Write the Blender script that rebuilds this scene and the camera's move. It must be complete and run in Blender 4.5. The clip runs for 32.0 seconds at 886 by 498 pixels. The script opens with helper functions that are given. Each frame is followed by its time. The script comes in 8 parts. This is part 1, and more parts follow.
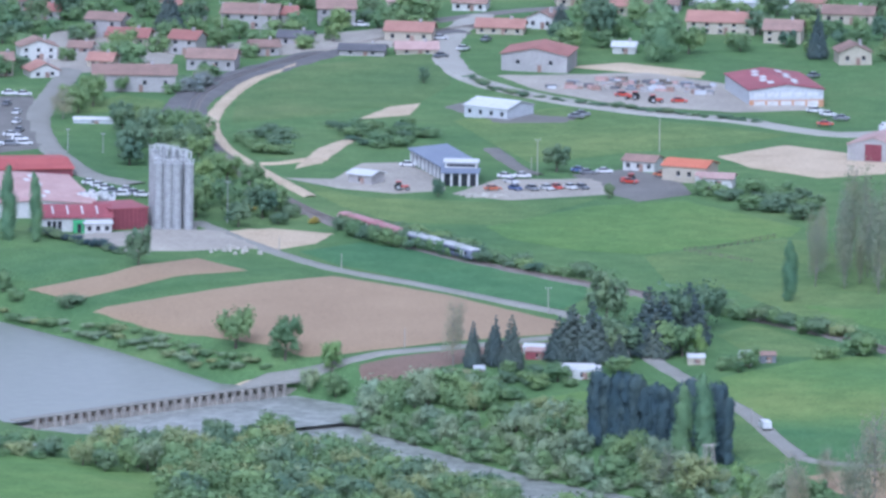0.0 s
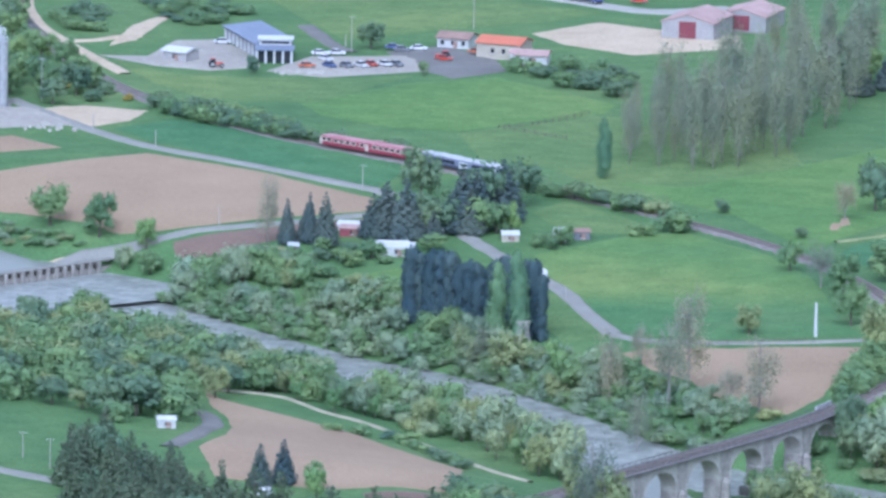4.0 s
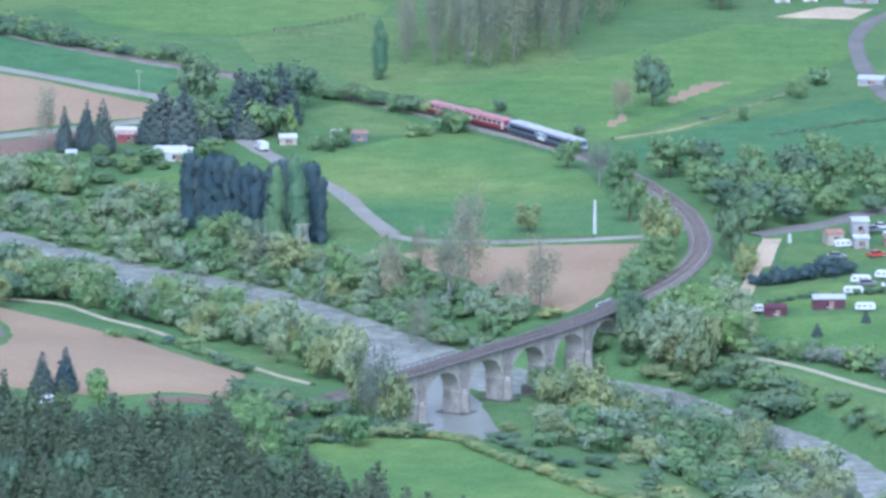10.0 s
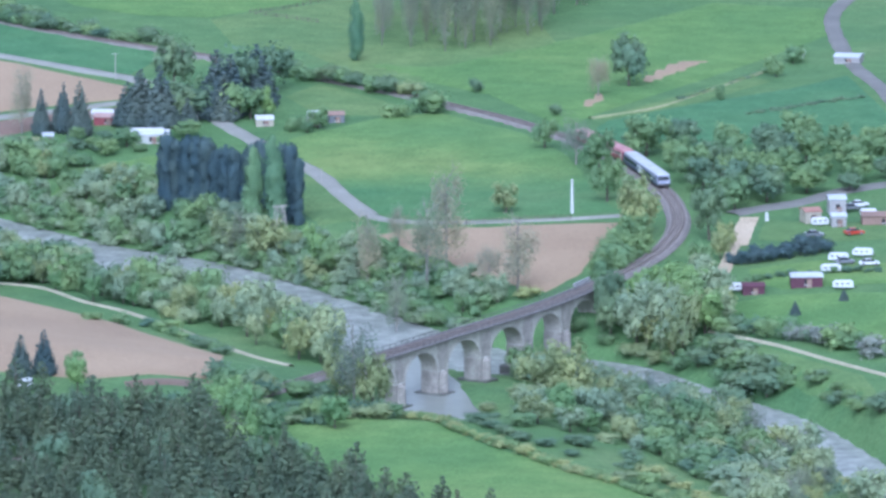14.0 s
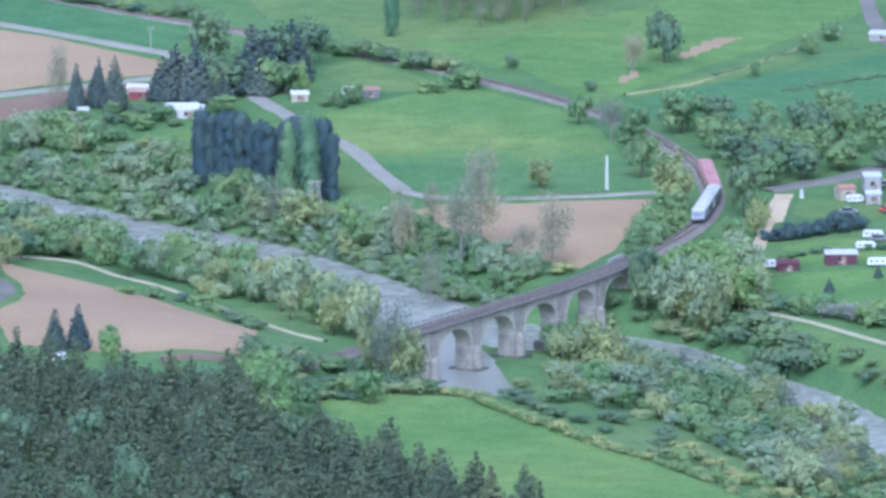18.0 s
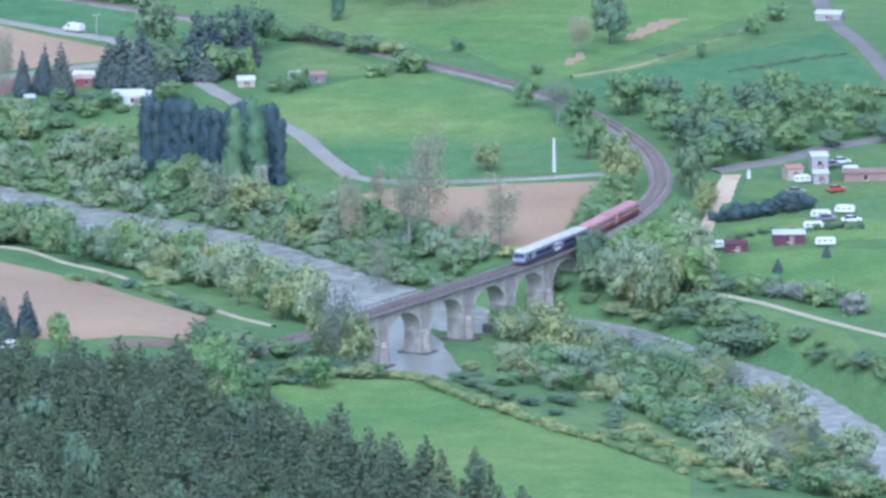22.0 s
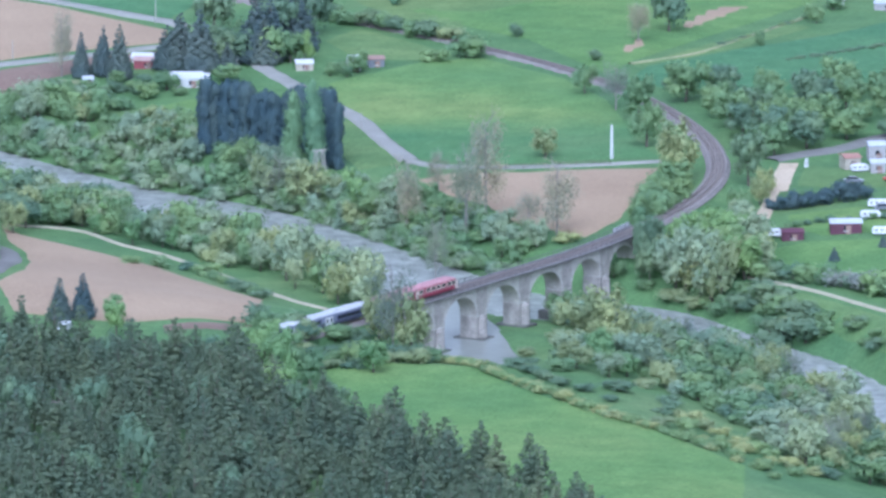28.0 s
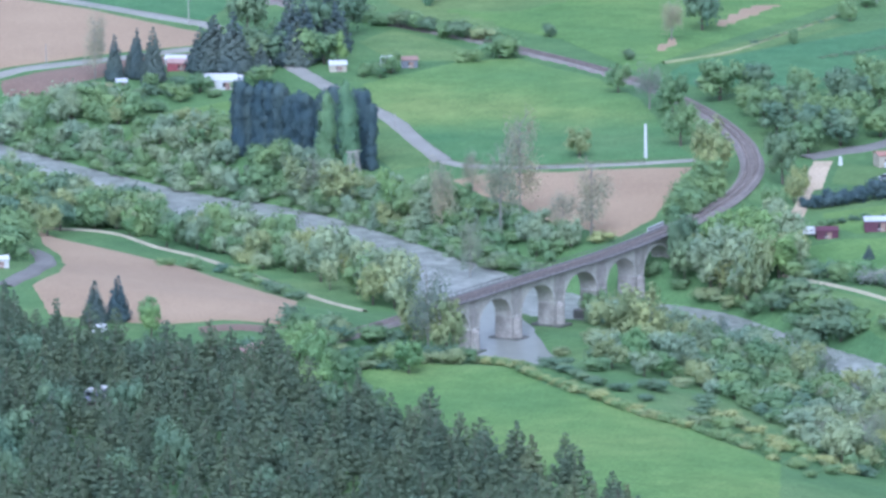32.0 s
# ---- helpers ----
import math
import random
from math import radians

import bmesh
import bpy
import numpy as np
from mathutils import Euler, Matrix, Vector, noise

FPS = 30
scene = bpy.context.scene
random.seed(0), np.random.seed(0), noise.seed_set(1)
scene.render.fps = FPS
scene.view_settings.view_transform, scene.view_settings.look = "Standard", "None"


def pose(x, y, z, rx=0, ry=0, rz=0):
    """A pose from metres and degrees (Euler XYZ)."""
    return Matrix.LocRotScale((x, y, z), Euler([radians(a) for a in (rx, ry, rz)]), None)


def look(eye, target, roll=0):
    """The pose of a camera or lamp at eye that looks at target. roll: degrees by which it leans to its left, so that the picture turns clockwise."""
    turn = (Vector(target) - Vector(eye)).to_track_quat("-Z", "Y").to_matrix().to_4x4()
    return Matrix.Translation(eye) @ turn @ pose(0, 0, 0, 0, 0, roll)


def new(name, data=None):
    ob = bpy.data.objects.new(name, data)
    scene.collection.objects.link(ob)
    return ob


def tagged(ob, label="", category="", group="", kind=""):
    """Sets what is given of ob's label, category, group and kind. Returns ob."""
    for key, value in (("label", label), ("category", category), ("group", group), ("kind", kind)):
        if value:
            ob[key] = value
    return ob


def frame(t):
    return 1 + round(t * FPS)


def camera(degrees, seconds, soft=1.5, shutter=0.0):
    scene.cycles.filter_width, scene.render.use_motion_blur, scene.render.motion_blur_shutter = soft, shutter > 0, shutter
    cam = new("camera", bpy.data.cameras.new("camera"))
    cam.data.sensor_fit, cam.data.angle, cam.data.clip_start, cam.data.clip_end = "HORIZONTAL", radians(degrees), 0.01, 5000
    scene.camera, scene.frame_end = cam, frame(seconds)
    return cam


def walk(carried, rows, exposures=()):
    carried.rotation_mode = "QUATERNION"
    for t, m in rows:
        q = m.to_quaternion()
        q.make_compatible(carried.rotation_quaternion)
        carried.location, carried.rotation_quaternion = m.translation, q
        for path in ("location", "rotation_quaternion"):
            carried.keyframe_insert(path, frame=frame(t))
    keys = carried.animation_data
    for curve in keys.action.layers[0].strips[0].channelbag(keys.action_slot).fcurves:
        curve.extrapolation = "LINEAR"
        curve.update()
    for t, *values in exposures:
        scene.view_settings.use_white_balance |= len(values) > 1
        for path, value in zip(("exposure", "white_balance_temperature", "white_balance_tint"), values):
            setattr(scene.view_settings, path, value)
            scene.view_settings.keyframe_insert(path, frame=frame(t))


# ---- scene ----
cam = camera(4.082, 32.0, soft=3.0)
EYE = (0, 0, 471.0)
# seconds, turn to the left, tilt and lean in degrees
AIM = [
    (0.0, 1.928, -9.021, 0.828),
    (0.5, 1.785, -9.107, 0.845),
    (1.0, 1.667, -9.182, 1.095),
    (1.5, 1.489, -9.226, 0.903),
    (2.0, 1.322, -9.272, 1.018),
    (2.5, 1.187, -9.362, 1.037),
    (3.0, 1.211, -9.372, 1.023),
    (3.5, 1.170, -9.425, 1.060),
    (4.0, 1.052, -9.574, 0.975),
    (4.5, 0.798, -9.627, 1.002),
    (6.5, 0.157, -9.723, 0.089),
    (7.0, 0.045, -9.791, 0.170),
    (7.5, 0.067, -9.855, 0.105),
    (8.0, 0.057, -9.905, 0.353),
    (8.5, 0.052, -9.985, 0.245),
    (9.0, 0.000, -10.000, 0.038),
    (9.5, 0.002, -9.992, 0.041),
    (10.0, 0.013, -10.016, 0.038),
    (10.5, -0.012, -10.064, 0.215),
    (11.0, -0.004, -10.140, -0.002),
    (11.5, 0.007, -10.119, 0.035),
    (12.0, -0.011, -10.089, -0.116),
    (12.5, -0.057, -10.094, -0.211),
    (13.0, -0.055, -10.102, -0.353),
    (13.5, -0.087, -10.075, -0.122),
    (14.0, -0.092, -10.106, -0.310),
    (14.5, -0.092, -10.122, -0.575),
    (16.5, -0.203, -10.225, -0.810),
    (17.0, -0.131, -10.268, -0.417),
    (17.5, -0.145, -10.258, -0.196),
    (18.0, 0.070, -10.217, -0.124),
    (18.5, 0.054, -10.227, -0.176),
    (19.0, -0.076, -10.236, -0.070),
    (19.5, -0.095, -10.248, -0.155),
    (20.0, -0.092, -10.255, -0.345),
    (20.5, -0.095, -10.275, -0.360),
    (21.0, -0.154, -10.280, -0.478),
    (21.5, -0.145, -10.291, -0.506),
    (22.0, -0.173, -10.294, -0.643),
    (22.5, -0.095, -10.326, -0.514),
    (23.0, -0.081, -10.294, -0.335),
    (23.5, -0.070, -10.297, -0.434),
    (24.0, -0.042, -10.295, -0.342),
    (24.5, -0.037, -10.304, -0.283),
    (25.0, 0.015, -10.356, -0.166),
    (25.5, 0.036, -10.355, -0.035),
    (27.5, 0.006, -10.336, -0.114),
    (28.0, 0.093, -10.360, -0.126),
    (28.5, 0.111, -10.347, -0.330),
    (29.0, 0.135, -10.319, -0.215),
    (29.5, 0.154, -10.442, -0.195),
    (30.0, 0.132, -10.354, -0.300),
    (30.5, 0.189, -10.395, -0.310),
    (31.0, 0.223, -10.389, -0.351),
    (31.5, 0.238, -10.404, -0.550),
    (32.0, 0.255, -10.357, -0.515),
]


def aimed(turn, tilt, lean):
    return Matrix.Translation(EYE) @ pose(0, 0, 0, 90 + tilt, 0, turn) @ pose(0, 0, 0, 0, 0, lean)


walk(cam, [(t, aimed(*angles)) for t, *angles in AIM], exposures=[(0, 0.5, 4860, 18), (4, 0.68, 4760, 16), (9, 0.78, 4740, 15), (32, 0.83, 4760, 17)])

# ---- world and sun: bright overcast ----
world = bpy.data.worlds.new("overcast_sky")
scene.world = world
world.use_nodes = True
sky = world.node_tree.nodes.new("ShaderNodeTexSky")
sky.sky_type, sky.sun_disc = "NISHITA", False
sky.sun_elevation, sky.sun_rotation = radians(45), radians(188)
sky.air_density, sky.dust_density = 1.0, 3.0
grey = world.node_tree.nodes.new("ShaderNodeHueSaturation")
grey.inputs["Saturation"].default_value = 0.22
world.node_tree.links.new(sky.outputs[0], grey.inputs["Color"])
world.node_tree.links.new(grey.outputs[0], world.node_tree.nodes["Background"].inputs[0])
world.node_tree.nodes["Background"].inputs[1].default_value = 0.15
sun_data = bpy.data.lights.new("sun", "SUN")
sun_data.energy, sun_data.angle, sun_data.color = 1.1, radians(45), (1.0, 0.96, 0.9)
sun = new("sun", sun_data)
sun.matrix_basis = look((0, 0, 0), (-math.sin(radians(188)) * math.cos(radians(45)), -math.cos(radians(188)) * math.cos(radians(45)), -math.sin(radians(45))))

# ================= plan: heights and lines of the valley =================
RIVER = [(-145, 2798), (-133, 2793), (-122, 2779), (-108, 2757), (-95, 2738), (-81, 2719), (-70, 2706), (-57, 2695), (-42, 2676), (-28, 2651), (-14, 2625),
         (5, 2590), (18, 2575), (30, 2570), (40, 2563), (48, 2550), (59, 2529), (69, 2514), (77, 2497), (84, 2473), (96, 2429), (112, 2370), (154, 2240), (214, 2060)]
POND = [(-131, 2817), (-163, 2787), (-188, 2764), (-235, 2752), (-330, 2800), (-330, 2985), (-236, 2945), (-203, 2904), (-173, 2865), (-146, 2822)]
RAIL = [(-80, 3372), (-110, 3345), (-136, 3309), (-158, 3263), (-168, 3232), (-173, 3197), (-170, 3152), (-160, 3107), (-148, 3056), (-128, 3003), (-99, 2953.5), (-80, 2930), (-53.7, 2904.7), (-30.6, 2877.8),
        (-9, 2850.8), (4, 2832.7), (23.5, 2802.5), (38.5, 2769), (48.8, 2735), (54.6, 2702), (55.5, 2667), (49.9, 2633.2), (38.5, 2600.3), (23.6, 2568.6),
        (5.5, 2538.3), (-13.8, 2506.2), (-32, 2477.5), (-52, 2447), (-74, 2415), (-112, 2362), (-170, 2285)]
BASIN = [(-130, 2816), (-186, 2763), (-176, 2748), (-140, 2764), (-112, 2786), (-112, 2800)]
RAIL_Z = 0.8
ARM = [(-9, 2588), (-6, 2561), (-1.5, 2542), (2, 2520), (5, 2504)]


def spline(points, step=4.0):
    """A smooth line through the points, in steps of about that many metres."""
    p = np.array(points, float)
    p = np.vstack([2 * p[0] - p[1], p, 2 * p[-1] - p[-2]])
    out = []
    for i in range(1, len(p) - 2):
        n = max(2, int(np.linalg.norm(p[i + 1] - p[i]) / step))
        for k in range(n):
            u = k / n
            a, b, c, d = p[i - 1], p[i], p[i + 1], p[i + 2]
            out.append(0.5 * (2 * b + (c - a) * u + (2 * a - 5 * b + 4 * c - d) * u * u + (3 * b - a - 3 * c + d) * u ** 3))
    out.append(p[-2])
    return np.array(out)


def line_distance(x, y, line):
    """The distance of each place (x, y) from a line of points."""
    x, y = np.asarray(x, float), np.asarray(y, float)
    a, d = line[:-1], np.diff(line, axis=0)
    dd = (d ** 2).sum(1)
    out = np.empty(x.size)
    fx, fy = x.ravel(), y.ravel()
    for k in range(0, x.size, 4000):
        px, py = fx[k:k + 4000, None] - a[:, 0], fy[k:k + 4000, None] - a[:, 1]
        u = np.clip((px * d[:, 0] + py * d[:, 1]) / dd, 0, 1)
        out[k:k + 4000] = ((px - u * d[:, 0]) ** 2 + (py - u * d[:, 1]) ** 2).min(1)
    return np.sqrt(out).reshape(x.shape)


def inside(x, y, poly):
    hit = np.zeros(np.shape(x), bool)
    n = len(poly)
    for i in range(n):
        (x1, y1), (x2, y2) = poly[i], poly[(i + 1) % n]
        if y1 == y2:
            continue
        hit ^= ((y1 > y) != (y2 > y)) & (x < (x2 - x1) * (y - y1) / (y2 - y1) + x1)
    return hit


RIVER_LINE = spline(RIVER, 8)
ARM_LINE = spline(ARM, 6)
RAIL_LINE = spline(RAIL, 2.0)
RAIL_S = np.r_[0, np.cumsum(np.linalg.norm(np.diff(RAIL_LINE, axis=0), axis=1))]
POND_EDGE = np.array(POND + POND[:1], float)
BASIN_EDGE = np.array(BASIN + BASIN[:1], float)


def rail_at(s):
    """The place on the railway's middle line s metres along it."""
    return np.array([np.interp(s, RAIL_S, RAIL_LINE[:, 0]), np.interp(s, RAIL_S, RAIL_LINE[:, 1])])


def rail_near(x, y):
    return float(RAIL_S[np.argmin((RAIL_LINE[:, 0] - x) ** 2 + (RAIL_LINE[:, 1] - y) ** 2)])


BRIDGE_A = rail_near(39.6, 2596)
BRIDGE_B = BRIDGE_A + 116.0
BANK_LINES = [RAIL_LINE[RAIL_S <= BRIDGE_A - 3][::-1][::5], RAIL_LINE[RAIL_S >= BRIDGE_B - 2][::5]]
RIVER_WAY = np.gradient(RIVER_LINE, axis=0)
NEAR_SHORE = RIVER_LINE + 8 * np.c_[RIVER_WAY[:, 1], -RIVER_WAY[:, 0]] / np.linalg.norm(RIVER_WAY, axis=1)[:, None]


def ground_z(x, y):
    """The height of the ground, for arrays of places."""
    x, y = np.asarray(x, float), np.asarray(y, float)
    d = line_distance(x, y, RIVER_LINE)
    near = line_distance(x, y, NEAR_SHORE) < d
    d = d * np.interp(y, [2440, 2500, 2540, 2590, 2620], [1.7, 1.55, 1.2, 1.0, 1.0])
    z = np.where(near, np.interp(d, [0, 13, 16, 25, 45, 75, 110, 130], [-13.6, -13.2, -12.0, -11.3, -10.3, -6.0, -1.2, 0]),
                 np.interp(d, [0, 7.5, 10, 18, 60, 110], [-13.6, -13.2, -11.6, -5.0, -2.0, 0]))
    z = np.minimum(z, np.interp(line_distance(x, y, ARM_LINE), [0, 6, 9, 15, 32, 60], [-11.8, -11.4, -10.4, -9.2, -5, 0]))
    s = line_distance(x, y, POND_EDGE) * np.where(inside(x, y, POND), -1, 1)
    z = np.minimum(z, np.interp(s, [-10, 0, 3, 14, 40], [-12.5, -9.9, -8.6, -4.0, 0]))
    s = line_distance(x, y, BASIN_EDGE) * np.where(inside(x, y, BASIN), -1, 1)
    z = np.minimum(z, np.interp(s, [-3, 0, 3, 14, 40], [-13.4, -12.9, -11.6, -5.0, 0]))
    z = z + 0.35 * np.sin(x * 0.045 + 1.3) * np.sin(y * 0.031) * np.clip((d - 30) / 40, 0, 1)
    r = np.minimum(line_distance(x, y, BANK_LINES[0]), line_distance(x, y, BANK_LINES[1]))
    z = np.maximum(z, 0.25 - np.maximum(0, r - 2.2) * 0.8)
    hill = np.where(y < 2275, 462 - 0.204 * y, -50)
    return np.maximum(z, hill)


# ---- materials ----
def material(name):
    m = bpy.data.materials.new(name)
    m.use_nodes = True
    return m, m.node_tree.nodes, m.node_tree.links, m.node_tree.nodes["Principled BSDF"]


def noise_node(nodes, links, scale, detail=4.0, rough=0.55, source="Object"):
    co = nodes.new("ShaderNodeTexCoord")
    n = nodes.new("ShaderNodeTexNoise")
    n.inputs["Scale"].default_value, n.inputs["Detail"].default_value, n.inputs["Roughness"].default_value = scale, detail, rough
    links.new(co.outputs[source], n.inputs["Vector"])
    return n


def ramp(nodes, links, source, stops):
    r = nodes.new("ShaderNodeValToRGB")
    while len(r.color_ramp.elements) < len(stops):
        r.color_ramp.elements.new(0.5)
    for e, (p, c) in zip(r.color_ramp.elements, stops):
        e.position, e.color = p, (*c, 1)
    links.new(source, r.inputs[0])
    return r.outputs[0]


def mixed(nodes, links, kind, fac, a, b):
    m = nodes.new("ShaderNodeMix")
    m.data_type, m.blend_type = "RGBA", kind
    if isinstance(fac, float):
        m.inputs[0].default_value = fac
    else:
        links.new(fac, m.inputs[0])
    for socket, v in ((m.inputs[6], a), (m.inputs[7], b)):
        if isinstance(v, tuple):
            socket.default_value = (*v, 1)
        else:
            links.new(v, socket)
    return m.outputs[2]


def surface(name, dark, light, scale=0.5, fine=6.0, rough=0.85, metal=0.0, bump=0.0, source="Object", contrast=0.22, vary=0.0):
    """A worn surface: two colours mixed by a broad noise, with a fine grain over it and, for vary, a shift from object to object."""
    m, nodes, links, bsdf = material(name)
    broad = noise_node(nodes, links, scale, 5, 0.6, source)
    grain = noise_node(nodes, links, fine, 3, 0.7, source)
    col = ramp(nodes, links, broad.outputs[0], [(0.5 - contrast, dark), (0.5 + contrast, light)])
    g = ramp(nodes, links, grain.outputs[0], [(0.3, (0.78, 0.78, 0.78)), (0.7, (1.15, 1.15, 1.15))])
    col = mixed(nodes, links, "MULTIPLY", 1.0, col, g)
    if vary:
        info = nodes.new("ShaderNodeObjectInfo")
        v = ramp(nodes, links, info.outputs["Random"], [(0.0, (1 - vary, 1 - vary, 1 - vary)), (1.0, (1 + vary, 1 + vary, 1 + vary))])
        col = mixed(nodes, links, "MULTIPLY", 1.0, col, v)
    links.new(col, bsdf.inputs["Base Color"])
    bsdf.inputs["Roughness"].default_value, bsdf.inputs["Metallic"].default_value = rough, metal
    if bump:
        b = nodes.new("ShaderNodeBump")
        b.inputs["Strength"].default_value, b.inputs["Distance"].default_value = 0.6, bump
        links.new(grain.outputs[0], b.inputs["Height"])
        links.new(b.outputs[0], bsdf.inputs["Normal"])
    return m


def foliage(name, dark, light, grain=2.2):
    """Leaves: a colour that shifts from tree to tree and from spray to spray, with fine leafy relief."""
    m, nodes, links, bsdf = material(name)
    info = nodes.new("ShaderNodeObjectInfo")
    geo = nodes.new("ShaderNodeNewGeometry")
    dark = tuple(0.3 * a + 0.7 * b for a, b in zip(dark, light))
    light = tuple(0.1 * a + 0.9 * b for a, b in zip(dark, light))
    col = ramp(nodes, links, geo.outputs["Random Per Island"], [(0.0, dark), (1.0, light)])
    tree = ramp(nodes, links, info.outputs["Random"], [(0.0, (0.82, 0.86, 0.9)), (0.5, (1.0, 1.0, 1.0)), (1.0, (1.2, 1.12, 1.0))])
    col = mixed(nodes, links, "MULTIPLY", 1.0, col, tree)
    spray = nodes.new("ShaderNodeTexNoise")
    spray.inputs["Scale"].default_value, spray.inputs["Detail"].default_value, spray.inputs["Roughness"].default_value = grain, 4, 0.7
    links.new(geo.outputs["Position"], spray.inputs["Vector"])
    col = mixed(nodes, links, "MULTIPLY", 1.0, col, ramp(nodes, links, spray.outputs[0], [(0.3, (0.86, 0.88, 0.87)), (0.7, (1.16, 1.13, 1.08))]))
    wide = nodes.new("ShaderNodeTexNoise")
    wide.inputs["Scale"].default_value, wide.inputs["Detail"].default_value = 0.11, 2
    links.new(geo.outputs["Position"], wide.inputs["Vector"])
    col = mixed(nodes, links, "MULTIPLY", 1.0, col, ramp(nodes, links, wide.outputs[0], [(0.3, (0.82, 0.88, 0.95)), (0.7, (1.18, 1.1, 0.98))]))
    links.new(col, bsdf.inputs["Base Color"])
    relief = nodes.new("ShaderNodeBump")
    relief.inputs["Strength"].default_value, relief.inputs["Distance"].default_value = 0.5, 0.3
    links.new(spray.outputs[0], relief.inputs["Height"])
    links.new(relief.outputs[0], bsdf.inputs["Normal"])
    bsdf.inputs["Roughness"].default_value = 0.8
    bsdf.inputs["Specular IOR Level"].default_value = 0.15
    thin = nodes.new("ShaderNodeBsdfTranslucent")
    both = nodes.new("ShaderNodeMixShader")
    both.inputs[0].default_value = 0.22
    links.new(col, thin.inputs["Color"])
    links.new(bsdf.outputs[0], both.inputs[1])
    links.new(thin.outputs[0], both.inputs[2])
    links.new(both.outputs[0], nodes["Material Output"].inputs["Surface"])
    return m


def grassland(name, a, b, c, rows=0.0, other=None):
    """Grass or crop: three greens in broad patches, fine tufts, and for rows faint drill lines."""
    m, nodes, links, bsdf = material(name)
    n1 = noise_node(nodes, links, 0.018, 6, 0.6)
    n2 = noise_node(nodes, links, 0.12, 5, 0.65)
    n3 = noise_node(nodes, links, 1.2, 4, 0.7)
    col = ramp(nodes, links, n1.outputs[0], [(0.34, a), (0.5, b), (0.66, c)])
    col = mixed(nodes, links, "MULTIPLY", 1.0, col, ramp(nodes, links, n2.outputs[0], [(0.3, (0.75, 0.79, 0.76)), (0.7, (1.13, 1.08, 1.05))]))
    col = mixed(nodes, links, "MULTIPLY", 1.0, col, ramp(nodes, links, n3.outputs[0], [(0.3, (0.72, 0.75, 0.72)), (0.7, (1.2, 1.2, 1.2))]))
    if other:
        # another growth of grass nearer than a wavering line across the field
        y0, y1, tint = other
        co = nodes.new("ShaderNodeTexCoord")
        xyz = nodes.new("ShaderNodeSeparateXYZ")
        links.new(co.outputs["Object"], xyz.inputs[0])
        waver = nodes.new("ShaderNodeMath")
        waver.operation = "MULTIPLY_ADD"
        links.new(n1.outputs[0], waver.inputs[0])
        waver.inputs[1].default_value = 60.0
        links.new(xyz.outputs[1], waver.inputs[2])
        span = nodes.new("ShaderNodeMapRange")
        span.inputs[1].default_value, span.inputs[2].default_value = y0 + 30, y1 + 30
        links.new(waver.outputs[0], span.inputs[0])
        col = mixed(nodes, links, "MULTIPLY", 1.0, col, ramp(nodes, links, span.outputs[0], [(0.0, tint), (1.0, (1.0, 1.0, 1.0))]))
    if rows:
        co = nodes.new("ShaderNodeTexCoord")
        turn = nodes.new("ShaderNodeMapping")
        turn.inputs["Rotation"].default_value = (0, 0, rows)
        w = nodes.new("ShaderNodeTexWave")
        w.inputs["Scale"].default_value, w.inputs["Distortion"].default_value, w.inputs["Detail"].default_value = 0.16, 1.5, 3
        links.new(co.outputs["Object"], turn.inputs["Vector"])
        links.new(turn.outputs[0], w.inputs["Vector"])
        col = mixed(nodes, links, "MULTIPLY", 1.0, col, ramp(nodes, links, w.outputs[0], [(0.0, (0.9, 0.9, 0.9)), (1.0, (1.07, 1.07, 1.07))]))
    links.new(col, bsdf.inputs["Base Color"])
    bsdf.inputs["Roughness"].default_value = 0.9
    bsdf.inputs["Specular IOR Level"].default_value = 0.15
    return m


M = {}
M["meadow"] = grassland("meadow_grass", (0.092, 0.172, 0.077), (0.115, 0.2, 0.081), (0.147, 0.217, 0.093))
M["lush"] = grassland("lush_meadow", (0.114, 0.208, 0.07), (0.138, 0.233, 0.074), (0.171, 0.251, 0.083))
M["slope_meadow"] = grassland("dry_slope_meadow", (0.1, 0.172, 0.073), (0.124, 0.195, 0.078), (0.16, 0.215, 0.09))
M["two_growths"] = grassland("lane_meadow", (0.12, 0.215, 0.075), (0.148, 0.238, 0.078), (0.19, 0.256, 0.086), other=(2722, 2752, (0.68, 0.82, 1.02)))
M["crop"] = grassland("green_cereal", (0.076, 0.168, 0.082), (0.087, 0.188, 0.086), (0.102, 0.203, 0.09), rows=0.6)
M["pale"] = grassland("pale_meadow", (0.118, 0.198, 0.076), (0.147, 0.219, 0.082), (0.18, 0.243, 0.09))
M["straw"] = grassland("straw_grass", (0.24, 0.26, 0.14), (0.28, 0.29, 0.16), (0.32, 0.31, 0.18))
M["bank"] = grassland("rough_bank_grass", (0.092, 0.172, 0.073), (0.115, 0.2, 0.078), (0.147, 0.219, 0.089))
M["soil"] = surface("ploughed_soil", (0.285, 0.2, 0.123), (0.365, 0.265, 0.165), 0.025, 1.6, 0.95, bump=0.15)
M["dark_soil"] = surface("dark_soil", (0.17, 0.115, 0.085), (0.22, 0.15, 0.11), 0.05, 1.6, 0.95, bump=0.15)
M["sand"] = surface("sandy_track", (0.42, 0.33, 0.22), (0.56, 0.455, 0.32), 0.06, 1.2, 0.95)
M["gravel_path"] = surface("pale_gravel", (0.32, 0.29, 0.2), (0.42, 0.38, 0.27), 0.2, 2.0, 0.95)
